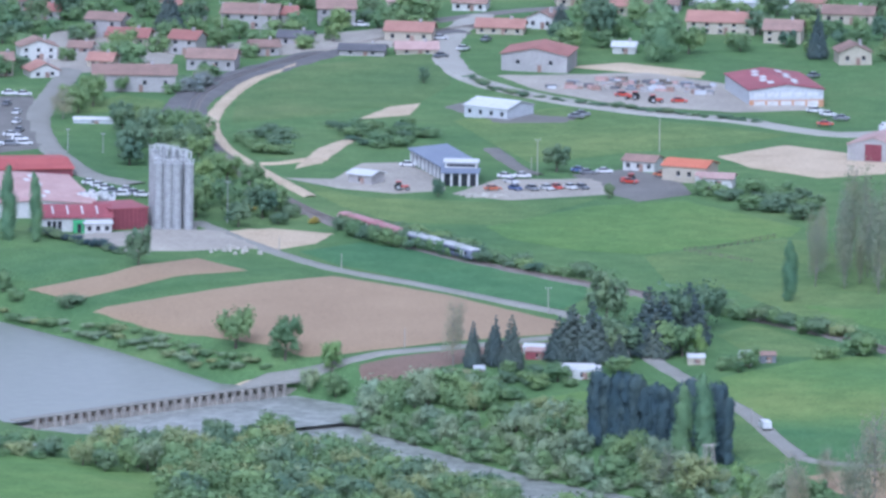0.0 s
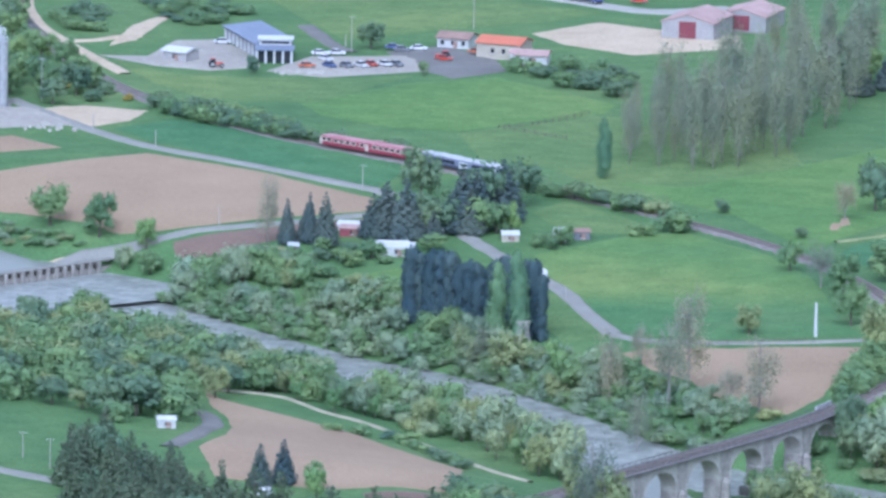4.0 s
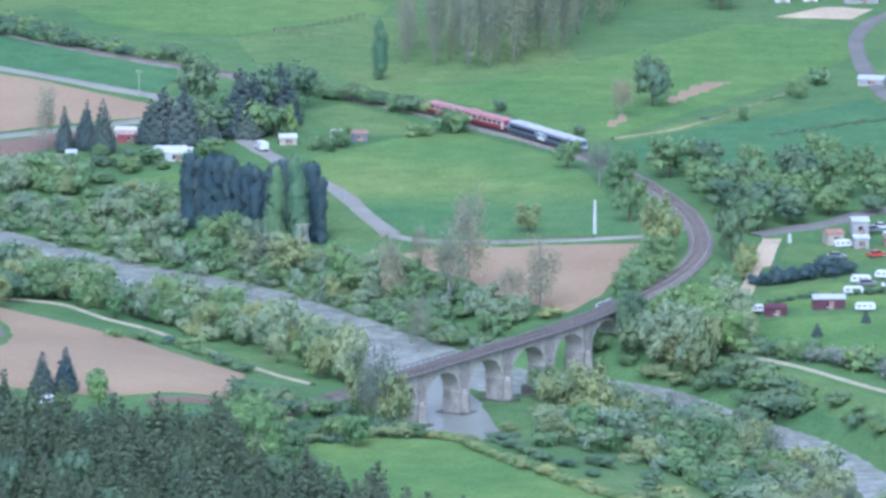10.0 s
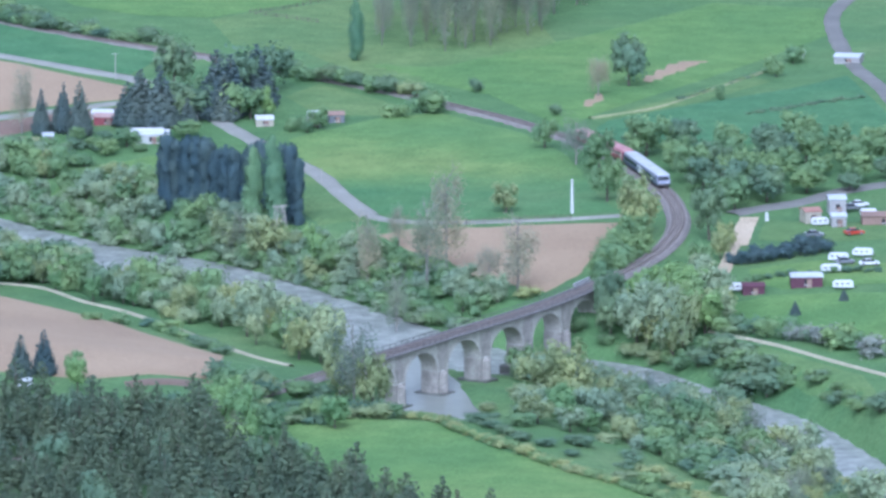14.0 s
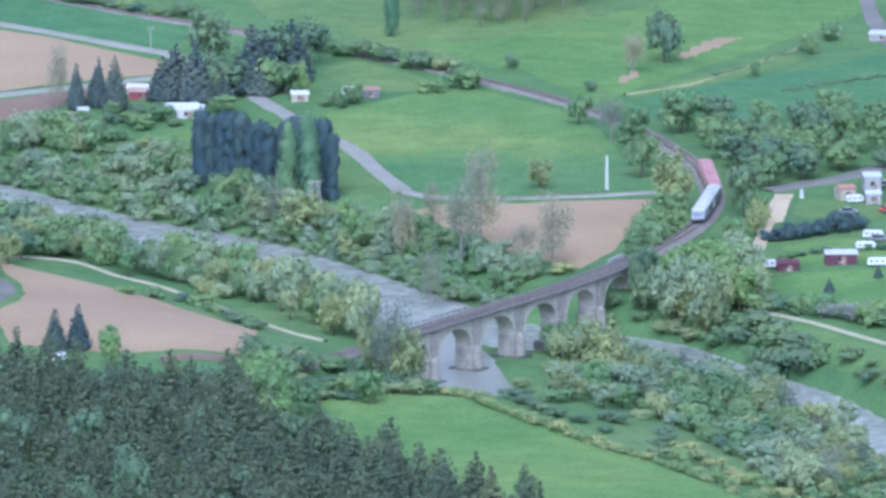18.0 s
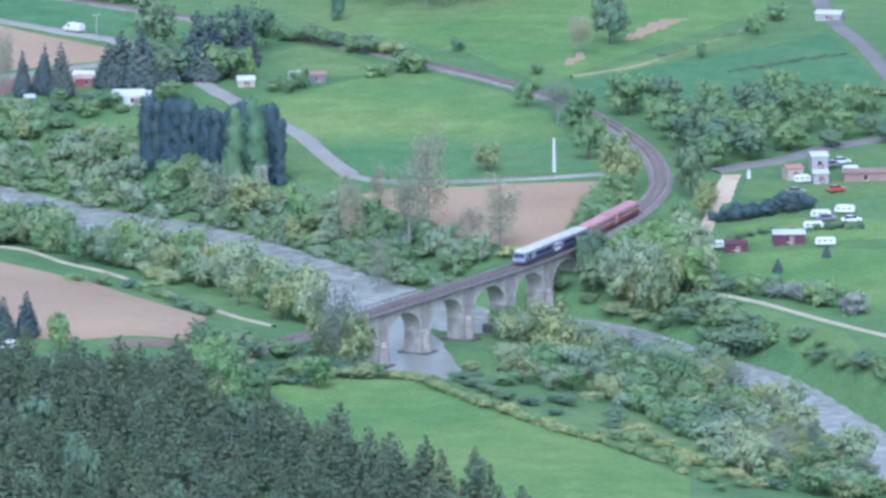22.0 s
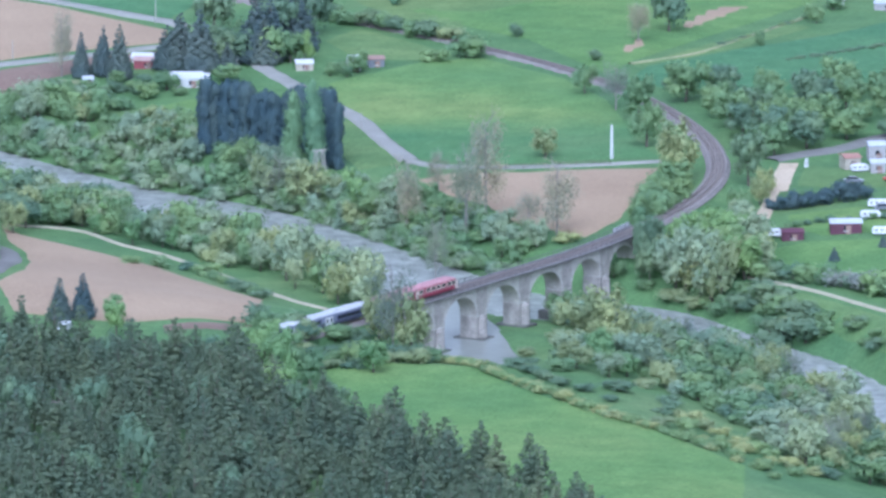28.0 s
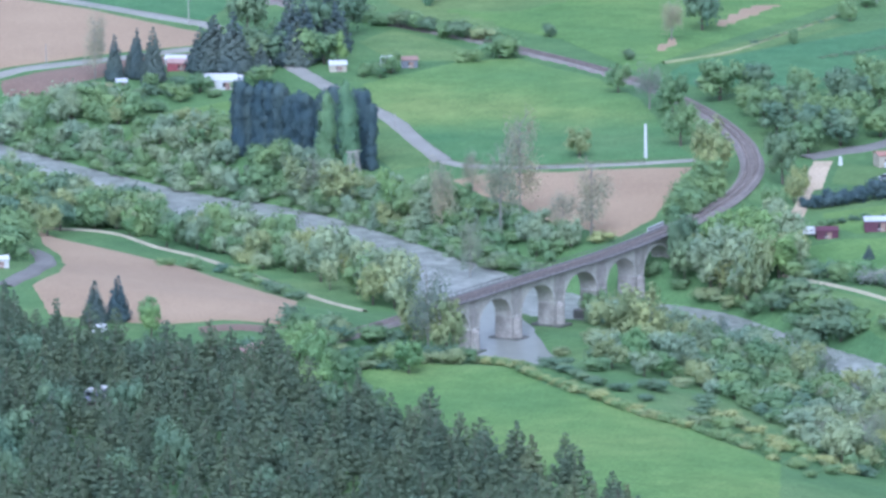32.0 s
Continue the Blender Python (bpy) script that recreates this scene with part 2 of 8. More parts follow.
M["asphalt"] = surface("worn_asphalt", (0.135, 0.128, 0.115), (0.205, 0.195, 0.175), 0.08, 2.0, 0.85)
M["concrete_road"] = surface("pale_road", (0.22, 0.215, 0.185), (0.29, 0.28, 0.245), 0.08, 2.0, 0.85)
M["new_road"] = surface("pale_new_road", (0.32, 0.305, 0.265), (0.4, 0.385, 0.335), 0.08, 2.0, 0.85)
M["yard"] = surface("grey_yard", (0.29, 0.265, 0.225), (0.41, 0.375, 0.315), 0.05, 1.0, 0.9)
M["ballast"] = surface("rusty_ballast", (0.17, 0.145, 0.13), (0.26, 0.23, 0.21), 0.3, 3.0, 0.95, bump=0.1)
M["track_gravel"] = surface("dark_track_gravel", (0.11, 0.105, 0.105), (0.17, 0.165, 0.16), 0.15, 2.5, 0.95)
M["bridge_ballast"] = surface("oily_ballast", (0.12, 0.105, 0.1), (0.19, 0.17, 0.16), 0.3, 3.0, 0.95, bump=0.1)
M["dark_edge"] = surface("dark_edge_stone", (0.13, 0.12, 0.115), (0.22, 0.205, 0.195), 0.4, 2.5, 0.9)
M["rail"] = surface("rail_steel", (0.2, 0.15, 0.12), (0.34, 0.28, 0.24), 0.5, 3.0, 0.5, 0.7)
M["sleeper"] = surface("old_sleeper", (0.1, 0.085, 0.075), (0.2, 0.17, 0.15), 1.0, 4.0, 0.9, vary=0.2)
M["stone"] = surface("viaduct_stone", (0.3, 0.28, 0.24), (0.5, 0.47, 0.41), 0.25, 1.6, 0.9, bump=0.08)
M["pier_stone"] = surface("stained_pier_stone", (0.22, 0.2, 0.18), (0.42, 0.39, 0.34), 0.35, 1.8, 0.9, bump=0.08)
M["bark"] = surface("bark", (0.08, 0.065, 0.05), (0.2, 0.17, 0.14), 2.0, 9.0, 0.95)
M["pale_bark"] = surface("pale_bark", (0.2, 0.18, 0.16), (0.36, 0.33, 0.3), 2.0, 9.0, 0.95)
# broad-leaf colours run pale and bluish, with the distance haze put into them
M["leaf_mid"] = foliage("spring_leaves", (0.123, 0.208, 0.113), (0.216, 0.321, 0.157))
M["leaf_bright"] = foliage("bright_leaves", (0.134, 0.244, 0.110), (0.215, 0.340, 0.153))
M["leaf_dark"] = foliage("dark_leaves", (0.114, 0.178, 0.126), (0.177, 0.262, 0.164))
M["leaf_olive"] = foliage("olive_leaves", (0.210, 0.269, 0.134), (0.315, 0.369, 0.187))
M["leaf_silver"] = foliage("willow_leaves", (0.209, 0.280, 0.184), (0.308, 0.388, 0.250))
M["leaf_poplar"] = foliage("poplar_leaves", (0.118, 0.212, 0.130), (0.184, 0.300, 0.170))
M["leaf_pine"] = foliage("pine_needles", (0.082, 0.121, 0.082), (0.137, 0.180, 0.116))
M["leaf_spruce"] = foliage("spruce_needles", (0.072, 0.106, 0.112), (0.118, 0.158, 0.158))
M["leaf_hedge"] = foliage("cypress_hedge", (0.056, 0.098, 0.119), (0.087, 0.133, 0.155))
M["buds"] = foliage("budding_poplar_leaves", (0.163, 0.208, 0.163), (0.229, 0.275, 0.214))
M["twigs"] = foliage("budding_twigs", (0.270, 0.262, 0.185), (0.360, 0.350, 0.255))
M["gorse"] = foliage("gorse_bloom", (0.224, 0.206, 0.058), (0.344, 0.301, 0.087))
M["blossom"] = foliage("pale_blossom", (0.172, 0.215, 0.175), (0.310, 0.335, 0.310))


def water_material(name, deep, pale, wave, rough):
    """Grey-green water: broken pale riffles, and sky reflection put into the colour, over a darker bed, with a rippled
    skin.
    """
    m, nodes, links, bsdf = material(name)
    n = noise_node(nodes, links, 0.3, 6, 0.7)
    links.new(ramp(nodes, links, n.outputs[0], [(0.36, deep), (0.52, tuple(0.5 * (a + b) for a, b in zip(deep, pale))), (0.64, pale)]), bsdf.inputs["Base Color"])
    bsdf.inputs["Roughness"].default_value = rough
    b = nodes.new("ShaderNodeBump")
    b.inputs["Strength"].default_value, b.inputs["Distance"].default_value = wave, 0.25
    links.new(noise_node(nodes, links, 2.2, 5, 0.7).outputs[0], b.inputs["Height"])
    links.new(b.outputs[0], bsdf.inputs["Normal"])
    return m


# base colours lightened to stand in for the sky's reflection
M["water"] = water_material("river_water", (0.16, 0.17, 0.145), (0.4, 0.41, 0.375), 0.25, 0.4)
M["still_water"] = water_material("still_water", (0.21, 0.22, 0.19), (0.25, 0.26, 0.225), 0.03, 0.35)
M["foam"] = surface("white_water", (0.5, 0.54, 0.55), (0.85, 0.87, 0.88), 0.5, 3.0, 0.6)


# ---- helpers for meshes ----
def mesh_from(name, verts, faces, mat, smooth=False):
    me = bpy.data.meshes.new(name)
    me.from_pydata([tuple(v) for v in verts], [], [tuple(f) for f in faces])
    me.materials.append(mat)
    if smooth:
        me.polygons.foreach_set("use_smooth", [True] * len(me.polygons))
    me.update()
    return me


def part(name, bm, mat, parent=None, label="", smooth=False):
    """Links a bmesh as one mesh object under its parent."""
    me = bpy.data.meshes.new(name)
    bm.to_mesh(me)
    bm.free()
    me.materials.append(mat)
    if smooth:
        me.polygons.foreach_set("use_smooth", [True] * len(me.polygons))
    ob = new(name, me)
    ob.parent = parent
    return tagged(ob, label)


def piece(name, mesh, parent=None, m=None, label=""):
    ob = new(name, mesh)
    ob.parent = parent
    if m is not None:
        ob.matrix_basis = m
    return tagged(ob, label)


def box(bm, x0, x1, y0, y1, z0, z1, bevel=0.0):
    made = bmesh.ops.create_cube(bm, size=1, matrix=Matrix.Translation(((x0 + x1) / 2, (y0 + y1) / 2, (z0 + z1) / 2)) @ Matrix.Diagonal((x1 - x0, y1 - y0, z1 - z0, 1)))
    if bevel:
        bmesh.ops.bevel(bm, geom=list({e for v in made["verts"] for e in v.link_edges}), offset=bevel, segments=1, affect="EDGES")
    return made


def box_part(name, x0, x1, y0, y1, z0, z1, mat, parent, label="", bevel=0.0):
    bm = bmesh.new()
    box(bm, x0, x1, y0, y1, z0, z1, bevel)
    return part(name, bm, mat, parent, label)


def rod(bm, a, b, r0, r1=None, sides=6):
    a, b = Vector(a), Vector(b)
    q = (b - a).to_track_quat("Z", "Y").to_matrix().to_4x4()
    bmesh.ops.create_cone(bm, cap_ends=True, segments=sides, radius1=r0, radius2=r0 if r1 is None else r1, depth=(b - a).length,
                          matrix=Matrix.Translation((a + b) / 2) @ q)


def thing(name, m, label, category, group="", kind=""):
    ob = new(name)
    ob.matrix_basis = m
    return tagged(ob, label, category, group, kind)


def on_ground(x, y, turn=0.0, dz=0.0):
    return pose(x, y, float(ground_z(x, y)) + dz, 0, 0, turn)


# ---- ground: one sheet to the horizon ----
def ground():
    xs = np.r_[-3200, -2200, -1400, -900, -650, -500, -420, -370, np.arange(-335, 225, 2.6), 250, 300, 380, 520, 800, 1300, 2200, 3200]
    ys = np.r_[-400, -100, 100, 400, 800, 1200, 1600, 1900, 2100, 2200, np.arange(2250, 3000, 3.4), np.arange(3000, 3500, 7), 3560, 3650, 3800, 4100, 4600, 5200]
    gx, gy = np.meshgrid(xs, ys)
    z = ground_z(gx.ravel(), gy.ravel()).reshape(gx.shape)
    far = np.clip((gy - 3480) / 500, 0, 1)
    z = z + far * 60 * (0.6 + 0.4 * np.sin(gx * 0.003))
    nx = len(xs)
    verts = np.stack([gx.ravel(), gy.ravel(), z.ravel()], 1)
    i = (np.arange(len(ys) - 1)[:, None] * nx + np.arange(nx - 1)[None, :]).ravel()
    faces = np.stack([i, i + 1, i + 1 + nx, i + nx], 1)
    ob = new("ground", mesh_from("ground", verts.tolist(), faces.tolist(), M["bank"], True))
    tagged(ob, "green valley floor of rough spring grass", "ground", kind="structure")


ground()


def resample(poly, step, wobble=0.0, seed=1):
    rng = np.random.RandomState(seed)
    out = []
    for a, b in zip(poly, poly[1:] + poly[:1]):
        a, b = np.array(a, float), np.array(b, float)
        n = max(1, int(np.linalg.norm(b - a) / step))
        for k in range(n):
            out.append(a + (b - a) * k / n + rng.uniform(-wobble, wobble, 2))
    return out


def drape(name, poly, mat, label, category, lift=0.25, step=2.8, wobble=0.25, kind="structure"):
    """A patch of land cover laid on the ground."""
    from mathutils.geometry import delaunay_2d_cdt
    edge = resample(poly, step, wobble, len(poly))
    n = len(edge)
    e = np.array(edge)
    gx, gy = np.meshgrid(np.arange(e[:, 0].min(), e[:, 0].max(), step), np.arange(e[:, 1].min(), e[:, 1].max(), step * 1.5))
    gx, gy = gx.ravel(), gy.ravel()
    keep = inside(gx, gy, [tuple(p) for p in edge])
    keep &= line_distance(gx, gy, np.vstack([e, e[:1]])) > step * 0.4
    pts = [Vector(p) for p in edge] + [Vector(p) for p in zip(gx[keep], gy[keep])]
    v, _, f, *_ = delaunay_2d_cdt(pts, [(i, (i + 1) % n) for i in range(n)], [], 1, 1e-4)
    va = np.array([tuple(p) for p in v])
    z = ground_z(va[:, 0], va[:, 1]) + lift
    rim = line_distance(va[:, 0], va[:, 1], np.vstack([e, e[:1]])) < 0.05
    z = z - rim * (lift - 0.05)
    me = mesh_from(name, np.c_[va, z].tolist(), [tuple(q) for q in f], mat, True)
    return tagged(new(name, me), label, category, kind=kind)


def ribbon(name, points, width, mat, label, category, lift=0.4, step=3.0, edge=0.12):
    """A road or path along a line: a crowned strip with edges going down into the ground."""
    line = spline(points, step)
    t = np.gradient(line, axis=0)
    t /= np.linalg.norm(t, axis=1)[:, None]
    nrm = np.c_[-t[:, 1], t[:, 0]]
    verts, faces = [], []
    offs = [(-0.62, -0.65), (-0.5, -0.12), (-0.25, 0.0), (0.25, 0.0), (0.5, -0.12), (0.62, -0.65)]
    w = width * (1 + np.random.RandomState(3).uniform(-edge, edge, len(line)))
    mid = ground_z(line[:, 0], line[:, 1])
    cols = []
    for u, dz in offs:
        p = line + nrm * (u * w)[:, None]
        z = ground_z(p[:, 0], p[:, 1])
        cols.append(np.c_[p, (np.maximum(z, mid) if abs(u) < 0.4 else z) + lift + dz])
    verts = np.stack(cols, 1).reshape(-1, 3).tolist()
    m = len(offs)
    for k in range(len(line) - 1):
        for j in range(m - 1):
            faces.append((k * m + j, k * m + j + 1, (k + 1) * m + j + 1, (k + 1) * m + j))
    faces = [f[::-1] for f in faces]
    return tagged(new(name, mesh_from(name, verts, faces, mat, True)), label, category, kind="structure")


FIELDS = [
    ("soil", "bare brown ploughed field", [(-179.8, 2892.8), (-151.5, 2898.6), (-124.3, 2919.3), (-95.2, 2895.3), (-69, 2865.8), (-69.2, 2849.3), (-93.2, 2840.7), (-112.5, 2832.2), (-126.8, 2831), (-141.9, 2844.9), (-160.1, 2864.3)]),
    ("soil", "narrow strip of bare brown field", [(-196.9, 2918.1), (-177.2, 2925.2), (-158, 2943.6), (-144.8, 2925.2), (-169.6, 2910.8), (-182.6, 2904.6), (-189.6, 2908.9)]),
    ("crop", "blue-green field of young cereal", [(-134.6, 2958), (-119.9, 2974.5), (-87.3, 2942.2), (-63.5, 2911.1), (-63.8, 2896.4), (-68.7, 2880.3), (-95.5, 2904.8), (-123.8, 2937.5)]),
    ("dark_soil", "dark freshly tilled plot", [(-114, 2822.1), (-92.9, 2830.9), (-69, 2839.7), (-68.7, 2829.4), (-92.3, 2814.5), (-105, 2808.6), (-113.1, 2815.4)]),
    ("straw", "strip of dry yellow grass", [(-105, 2808.4), (-92.2, 2811.6), (-84.2, 2805.3), (-99.5, 2801)]),
    ("lush", "bright green sloping field", [(-90.6, 3000.2), (-65.2, 3037.5), (-43.1, 3049.2), (-13.3, 3009.6), (-16, 2995.9), (-39.1, 2973.1), (-51.1, 2961.1), (-67.6, 2964.6), (-84.5, 2980.9)]),
    ("pale", "green pasture below the poplar grove", [(-51.1, 2958.5), (-39, 2971.4), (-15.9, 2991.5), (25.2, 2974.7), (32.9, 2914.1), (-1.7, 2859.3), (-15, 2874.5), (-28.7, 2911.2), (-45, 2922.4)]),
    ("slope_meadow", "green slope inside the railway bend", [(-161.5, 3164.4), (-162.6, 3214.8), (-148.8, 3267), (-114, 3301), (-107.4, 3242.3), (-114.4, 3209.6), (-140.5, 3183.4)]),
    ("pale", "rough pale meadow by the new road", [(-105.1, 3176.9), (-76.6, 3203.5), (-49.7, 3181.9), (-17.4, 3163.7), (-31.6, 3143.5), (-57.3, 3129.1), (-82.6, 3107.1), (-93.6, 3138.3)]),
    ("pale", "mown grass beside the bend of the road", [(-203.7, 3185.9), (-192, 3210.5), (-181.1, 3200.3), (-180.2, 3185.2), (-202.8, 3171.5)]),
    ("pale", "grass bank under the yard", [(-140.8, 3068.2), (-122.8, 3043.8), (-91.9, 3041), (-64.1, 3050.7), (-85.1, 3002.7), (-112.9, 3005.9), (-127.9, 3030.6)]),
    ("soil", "bare field beside the railway curve", [(-9.8, 2682.6), (-3, 2687), (14.4, 2682.5), (42.8, 2681.4), (39.5, 2661.9), (33.5, 2628.2), (26.1, 2612.3), (17.7, 2624.3), (9.3, 2635.4), (5.6, 2650.7), (-2.9, 2663.7)]),
    ("soil", "large bare field near the river", [(-99.7, 2645.9), (-95.3, 2632.5), (-80.3, 2619.1), (-65.4, 2602.5), (-41.9, 2557.5), (-42.2, 2505.4), (-67.4, 2495.5), (-79, 2498.6), (-92, 2505.8), (-96.7, 2539), (-91.8, 2559), (-91.2, 2582.3), (-93.3, 2602.3), (-97.2, 2618.1)]),
    ("dark_soil", "brown strip at the edge of the field", [(-61.5, 2492.3), (-42.7, 2503.3), (-44.3, 2492.4), (-60.2, 2486.1)]),
    ("lush", "smooth bright meadow below the viaduct", [(-27.8, 2439.6), (-17.2, 2465.4), (-3.5, 2459.8), (8.9, 2427.5), (22.1, 2404.8), (34.2, 2394.4), (41.6, 2375), (54.4, 2355.7), (53, 2298.3), (15.7, 2291.7), (-12.2, 2348.8), (-21.3, 2405.8)]),
    ("two_growths", "bright meadow beside the lane, greener at its near end", [(-30.4, 2792.1), (-8.3, 2817.1), (4.7, 2821), (22.7, 2794.3), (32.6, 2762.6), (38.9, 2713.2), (43, 2693.5), (9.4, 2692.7), (-9.9, 2704.8), (-17.5, 2734.7), (-27.3, 2767.9)]),
    ("pale", "small pale meadow behind the gardens", [(-32, 2845.3), (-24.3, 2861.7), (-11, 2841.6), (-3.1, 2826.8), (-8.3, 2818.1), (-23.9, 2819.1)]),
    ("lush", "long green pasture beside the railway", [(-19.2, 2894), (2.1, 2884.8), (37.2, 2928.9), (70.7, 2978.7), (97.8, 2969.4), (96.5, 2929.2), (68.2, 2872.4), (38.4, 2814.6), (33, 2799.5), (15.2, 2845.7), (-3.2, 2868.9)]),
    ("crop", "blue-green crop on the far slope", [(37.4, 2787.4), (42.2, 2808.3), (66.1, 2834), (87.6, 2855.7), (99.5, 2872), (109, 2800), (110, 2783.3), (78.8, 2773.9), (53.1, 2771)]),
    ("pale", "pale grass strip above the crop", [(37.6, 2808.3), (54.3, 2834.4), (76.2, 2874.1), (81.3, 2864.3), (66.1, 2836.9), (42.2, 2809.9)]),
    ("soil", "bare brown earth on the hillside", [(49.7, 2865.1), (56.7, 2888), (67, 2902.7), (68.1, 2892.7), (61.1, 2876.4), (53.5, 2858.6)]),
    ("soil", "bare patch beside the single tree", [(35.6, 2830), (38.9, 2845.9), (42.2, 2847.5), (43.3, 2836.2), (38.6, 2823.6)]),
    ("lush", "mown camp-site lawn", [(69.8, 2624.9), (85.8, 2632.3), (112, 2622.1), (112, 2607), (76.5, 2603.2), (70.7, 2611.3)]),
    ("lush", "large lawn of the camp site", [(61.8, 2591.3), (74, 2598.9), (112, 2594.1), (114, 2540), (95, 2540), (76.6, 2564.2)]),
    ("pale", "sunny grass slope above the river path", [(62.3, 2562.5), (72.6, 2546.9), (90.3, 2515.5), (95.8, 2476), (83.1, 2507.1), (70, 2536.8), (64.5, 2552.8)]),
    ("pale", "grass in front of the camp-site houses", [(72.5, 2657.1), (75, 2679.8), (85.9, 2674.3), (114, 2669.8), (114, 2652.2), (81.6, 2652.1)]),
    ("lush", "green clearing beside the cypress hedge", [(-86, 2745), (-78, 2761), (-66, 2776), (-56, 2782), (-57, 2768), (-61, 2755), (-70, 2748), (-78, 2741)]),
    ("lush", "clearing on the far bank", [(-85.6, 2768), (-73.8, 2756.5), (-71, 2749.6), (-81.5, 2759.4)]),
    ("pale", "grass by the lane", [(-28.4, 2752.7), (-23.3, 2742.1), (-13, 2700.1), (-22.9, 2696.9), (-26.1, 2709.8)]),
    ("lush", "meadow in front of the garden plots", [(-193.6, 2671.6), (-172, 2682.3), (-146.1, 2664.3), (-142.7, 2624.9), (-149.1, 2568.6), (-185.4, 2560.1)]),
    ("meadow", "meadow on the bank of the reservoir", [(-215.1, 2963.2), (-198.3, 2956.4), (-176.5, 2935.2), (-196, 2924.3), (-212.8, 2932.2)]),
]
for k, (kind, text, corners) in enumerate(FIELDS):
    drape("field", corners, M[kind], text, "field", (0.2 if kind in ("pale", "lush", "two_growths") else 0.32) + 0.003 * k)
YARDS = [
    ("yard", "gravel yards between the town houses", [(-170.7, 3282.2), (-151.4, 3289.4), (-133.6, 3297.7), (-114.7, 3320), (-119, 3354.3), (-147.2, 3329.7), (-170.7, 3310.3)]),
    ("yard", "worn ground between the old houses", [(-219, 3259.3), (-204.9, 3250.7), (-183.4, 3266.2), (-182.4, 3329), (-203.5, 3347), (-218.9, 3324.6)]),
    ("sand", "bare slope under the new road", [(-78.6, 3279.6), (-63.7, 3290.7), (-40.8, 3275), (-42.1, 3262.1), (-63.4, 3273.1)]),
    ("yard", "grey yard of the fire station", [(-143.8, 3071.6), (-131.1, 3071.4), (-125.1, 3098.1), (-113.9, 3102), (-104.4, 3076), (-102.3, 3057.6), (-114.7, 3050.4), (-129, 3056.4)]),
    ("yard", "stony edge of the car park", [(-100.7, 3051.9), (-90.3, 3079), (-62.1, 3084.4), (-60.8, 3058.2), (-86.4, 3043.6)]),
    ("asphalt", "asphalt forecourt", [(-72.2, 3090), (-58.2, 3101.3), (-45.1, 3085.4), (-41.1, 3060.1), (-54.2, 3045.9), (-61.5, 3058.1)]),
    ("asphalt", "asphalt forecourt of the hangar", [(-108.2, 3201.7), (-101.9, 3212.1), (-82, 3187.6), (-71.7, 3183.3), (-74.3, 3173.6), (-93.2, 3170.3)]),
    ("sand", "pale sandy building ground", [(-35.7, 3123.6), (-18.7, 3145.2), (-2.7, 3133.1), (17.4, 3125.5), (17.3, 3102.9), (-9.7, 3088.1), (-26.9, 3105)]),
    ("sand", "sandy ground below the silos", [(-154.2, 2987.3), (-142.8, 2993.7), (-127.3, 2987.3), (-130.7, 2971.3), (-139.8, 2960), (-148.5, 2970.3)]),
    ("yard", "factory yard", [(-193, 2972), (-172.7, 2985), (-153.6, 2989.1), (-142.6, 2962.3), (-161.3, 2954.4), (-177, 2951)]),
    ("yard", "builder's yard with stored goods", [(-96, 3259.5), (-55.8, 3272.1), (-34.5, 3252.1), (-8.9, 3210.4), (-32.4, 3200.4), (-61.9, 3206.9), (-84.8, 3234.3)]),
    ("sand", "bare sandy cut in the slope", [(-130, 3177.8), (-122.1, 3201), (-114.3, 3207.6), (-116.4, 3186.6)]),
    ("asphalt", "large car park", [(-229.9, 3201.9), (-215.2, 3203.3), (-212, 3160.9), (-205.7, 3117.9), (-222.6, 3103.2)]),
    ("sand", "sandy fork of the path", [(65.8, 2650.1), (69.5, 2683.9), (73.6, 2683.4), (70.3, 2651.1)]),
    ("sand", "sandy yard by the far houses", [(79.9, 2989.3), (92, 3005.9), (104.4, 3003.5), (98.4, 2986.9)]),
    ("sand", "trodden earth around the weir end", [(-145.1, 2819.4), (-140.7, 2822), (-129.1, 2825), (-131.6, 2822.1)]),
    ("sand", "sandy lane in the waste ground", [(-141.7, 3086.4), (-137.6, 3121), (-132.6, 3137.5), (-127.2, 3145.6), (-131.8, 3118.9), (-135.1, 3096.8)]),
]
for k, (kind, text, corners) in enumerate(YARDS):
    drape("yard", corners, M[kind], text, "yard", 0.42 + 0.003 * k)
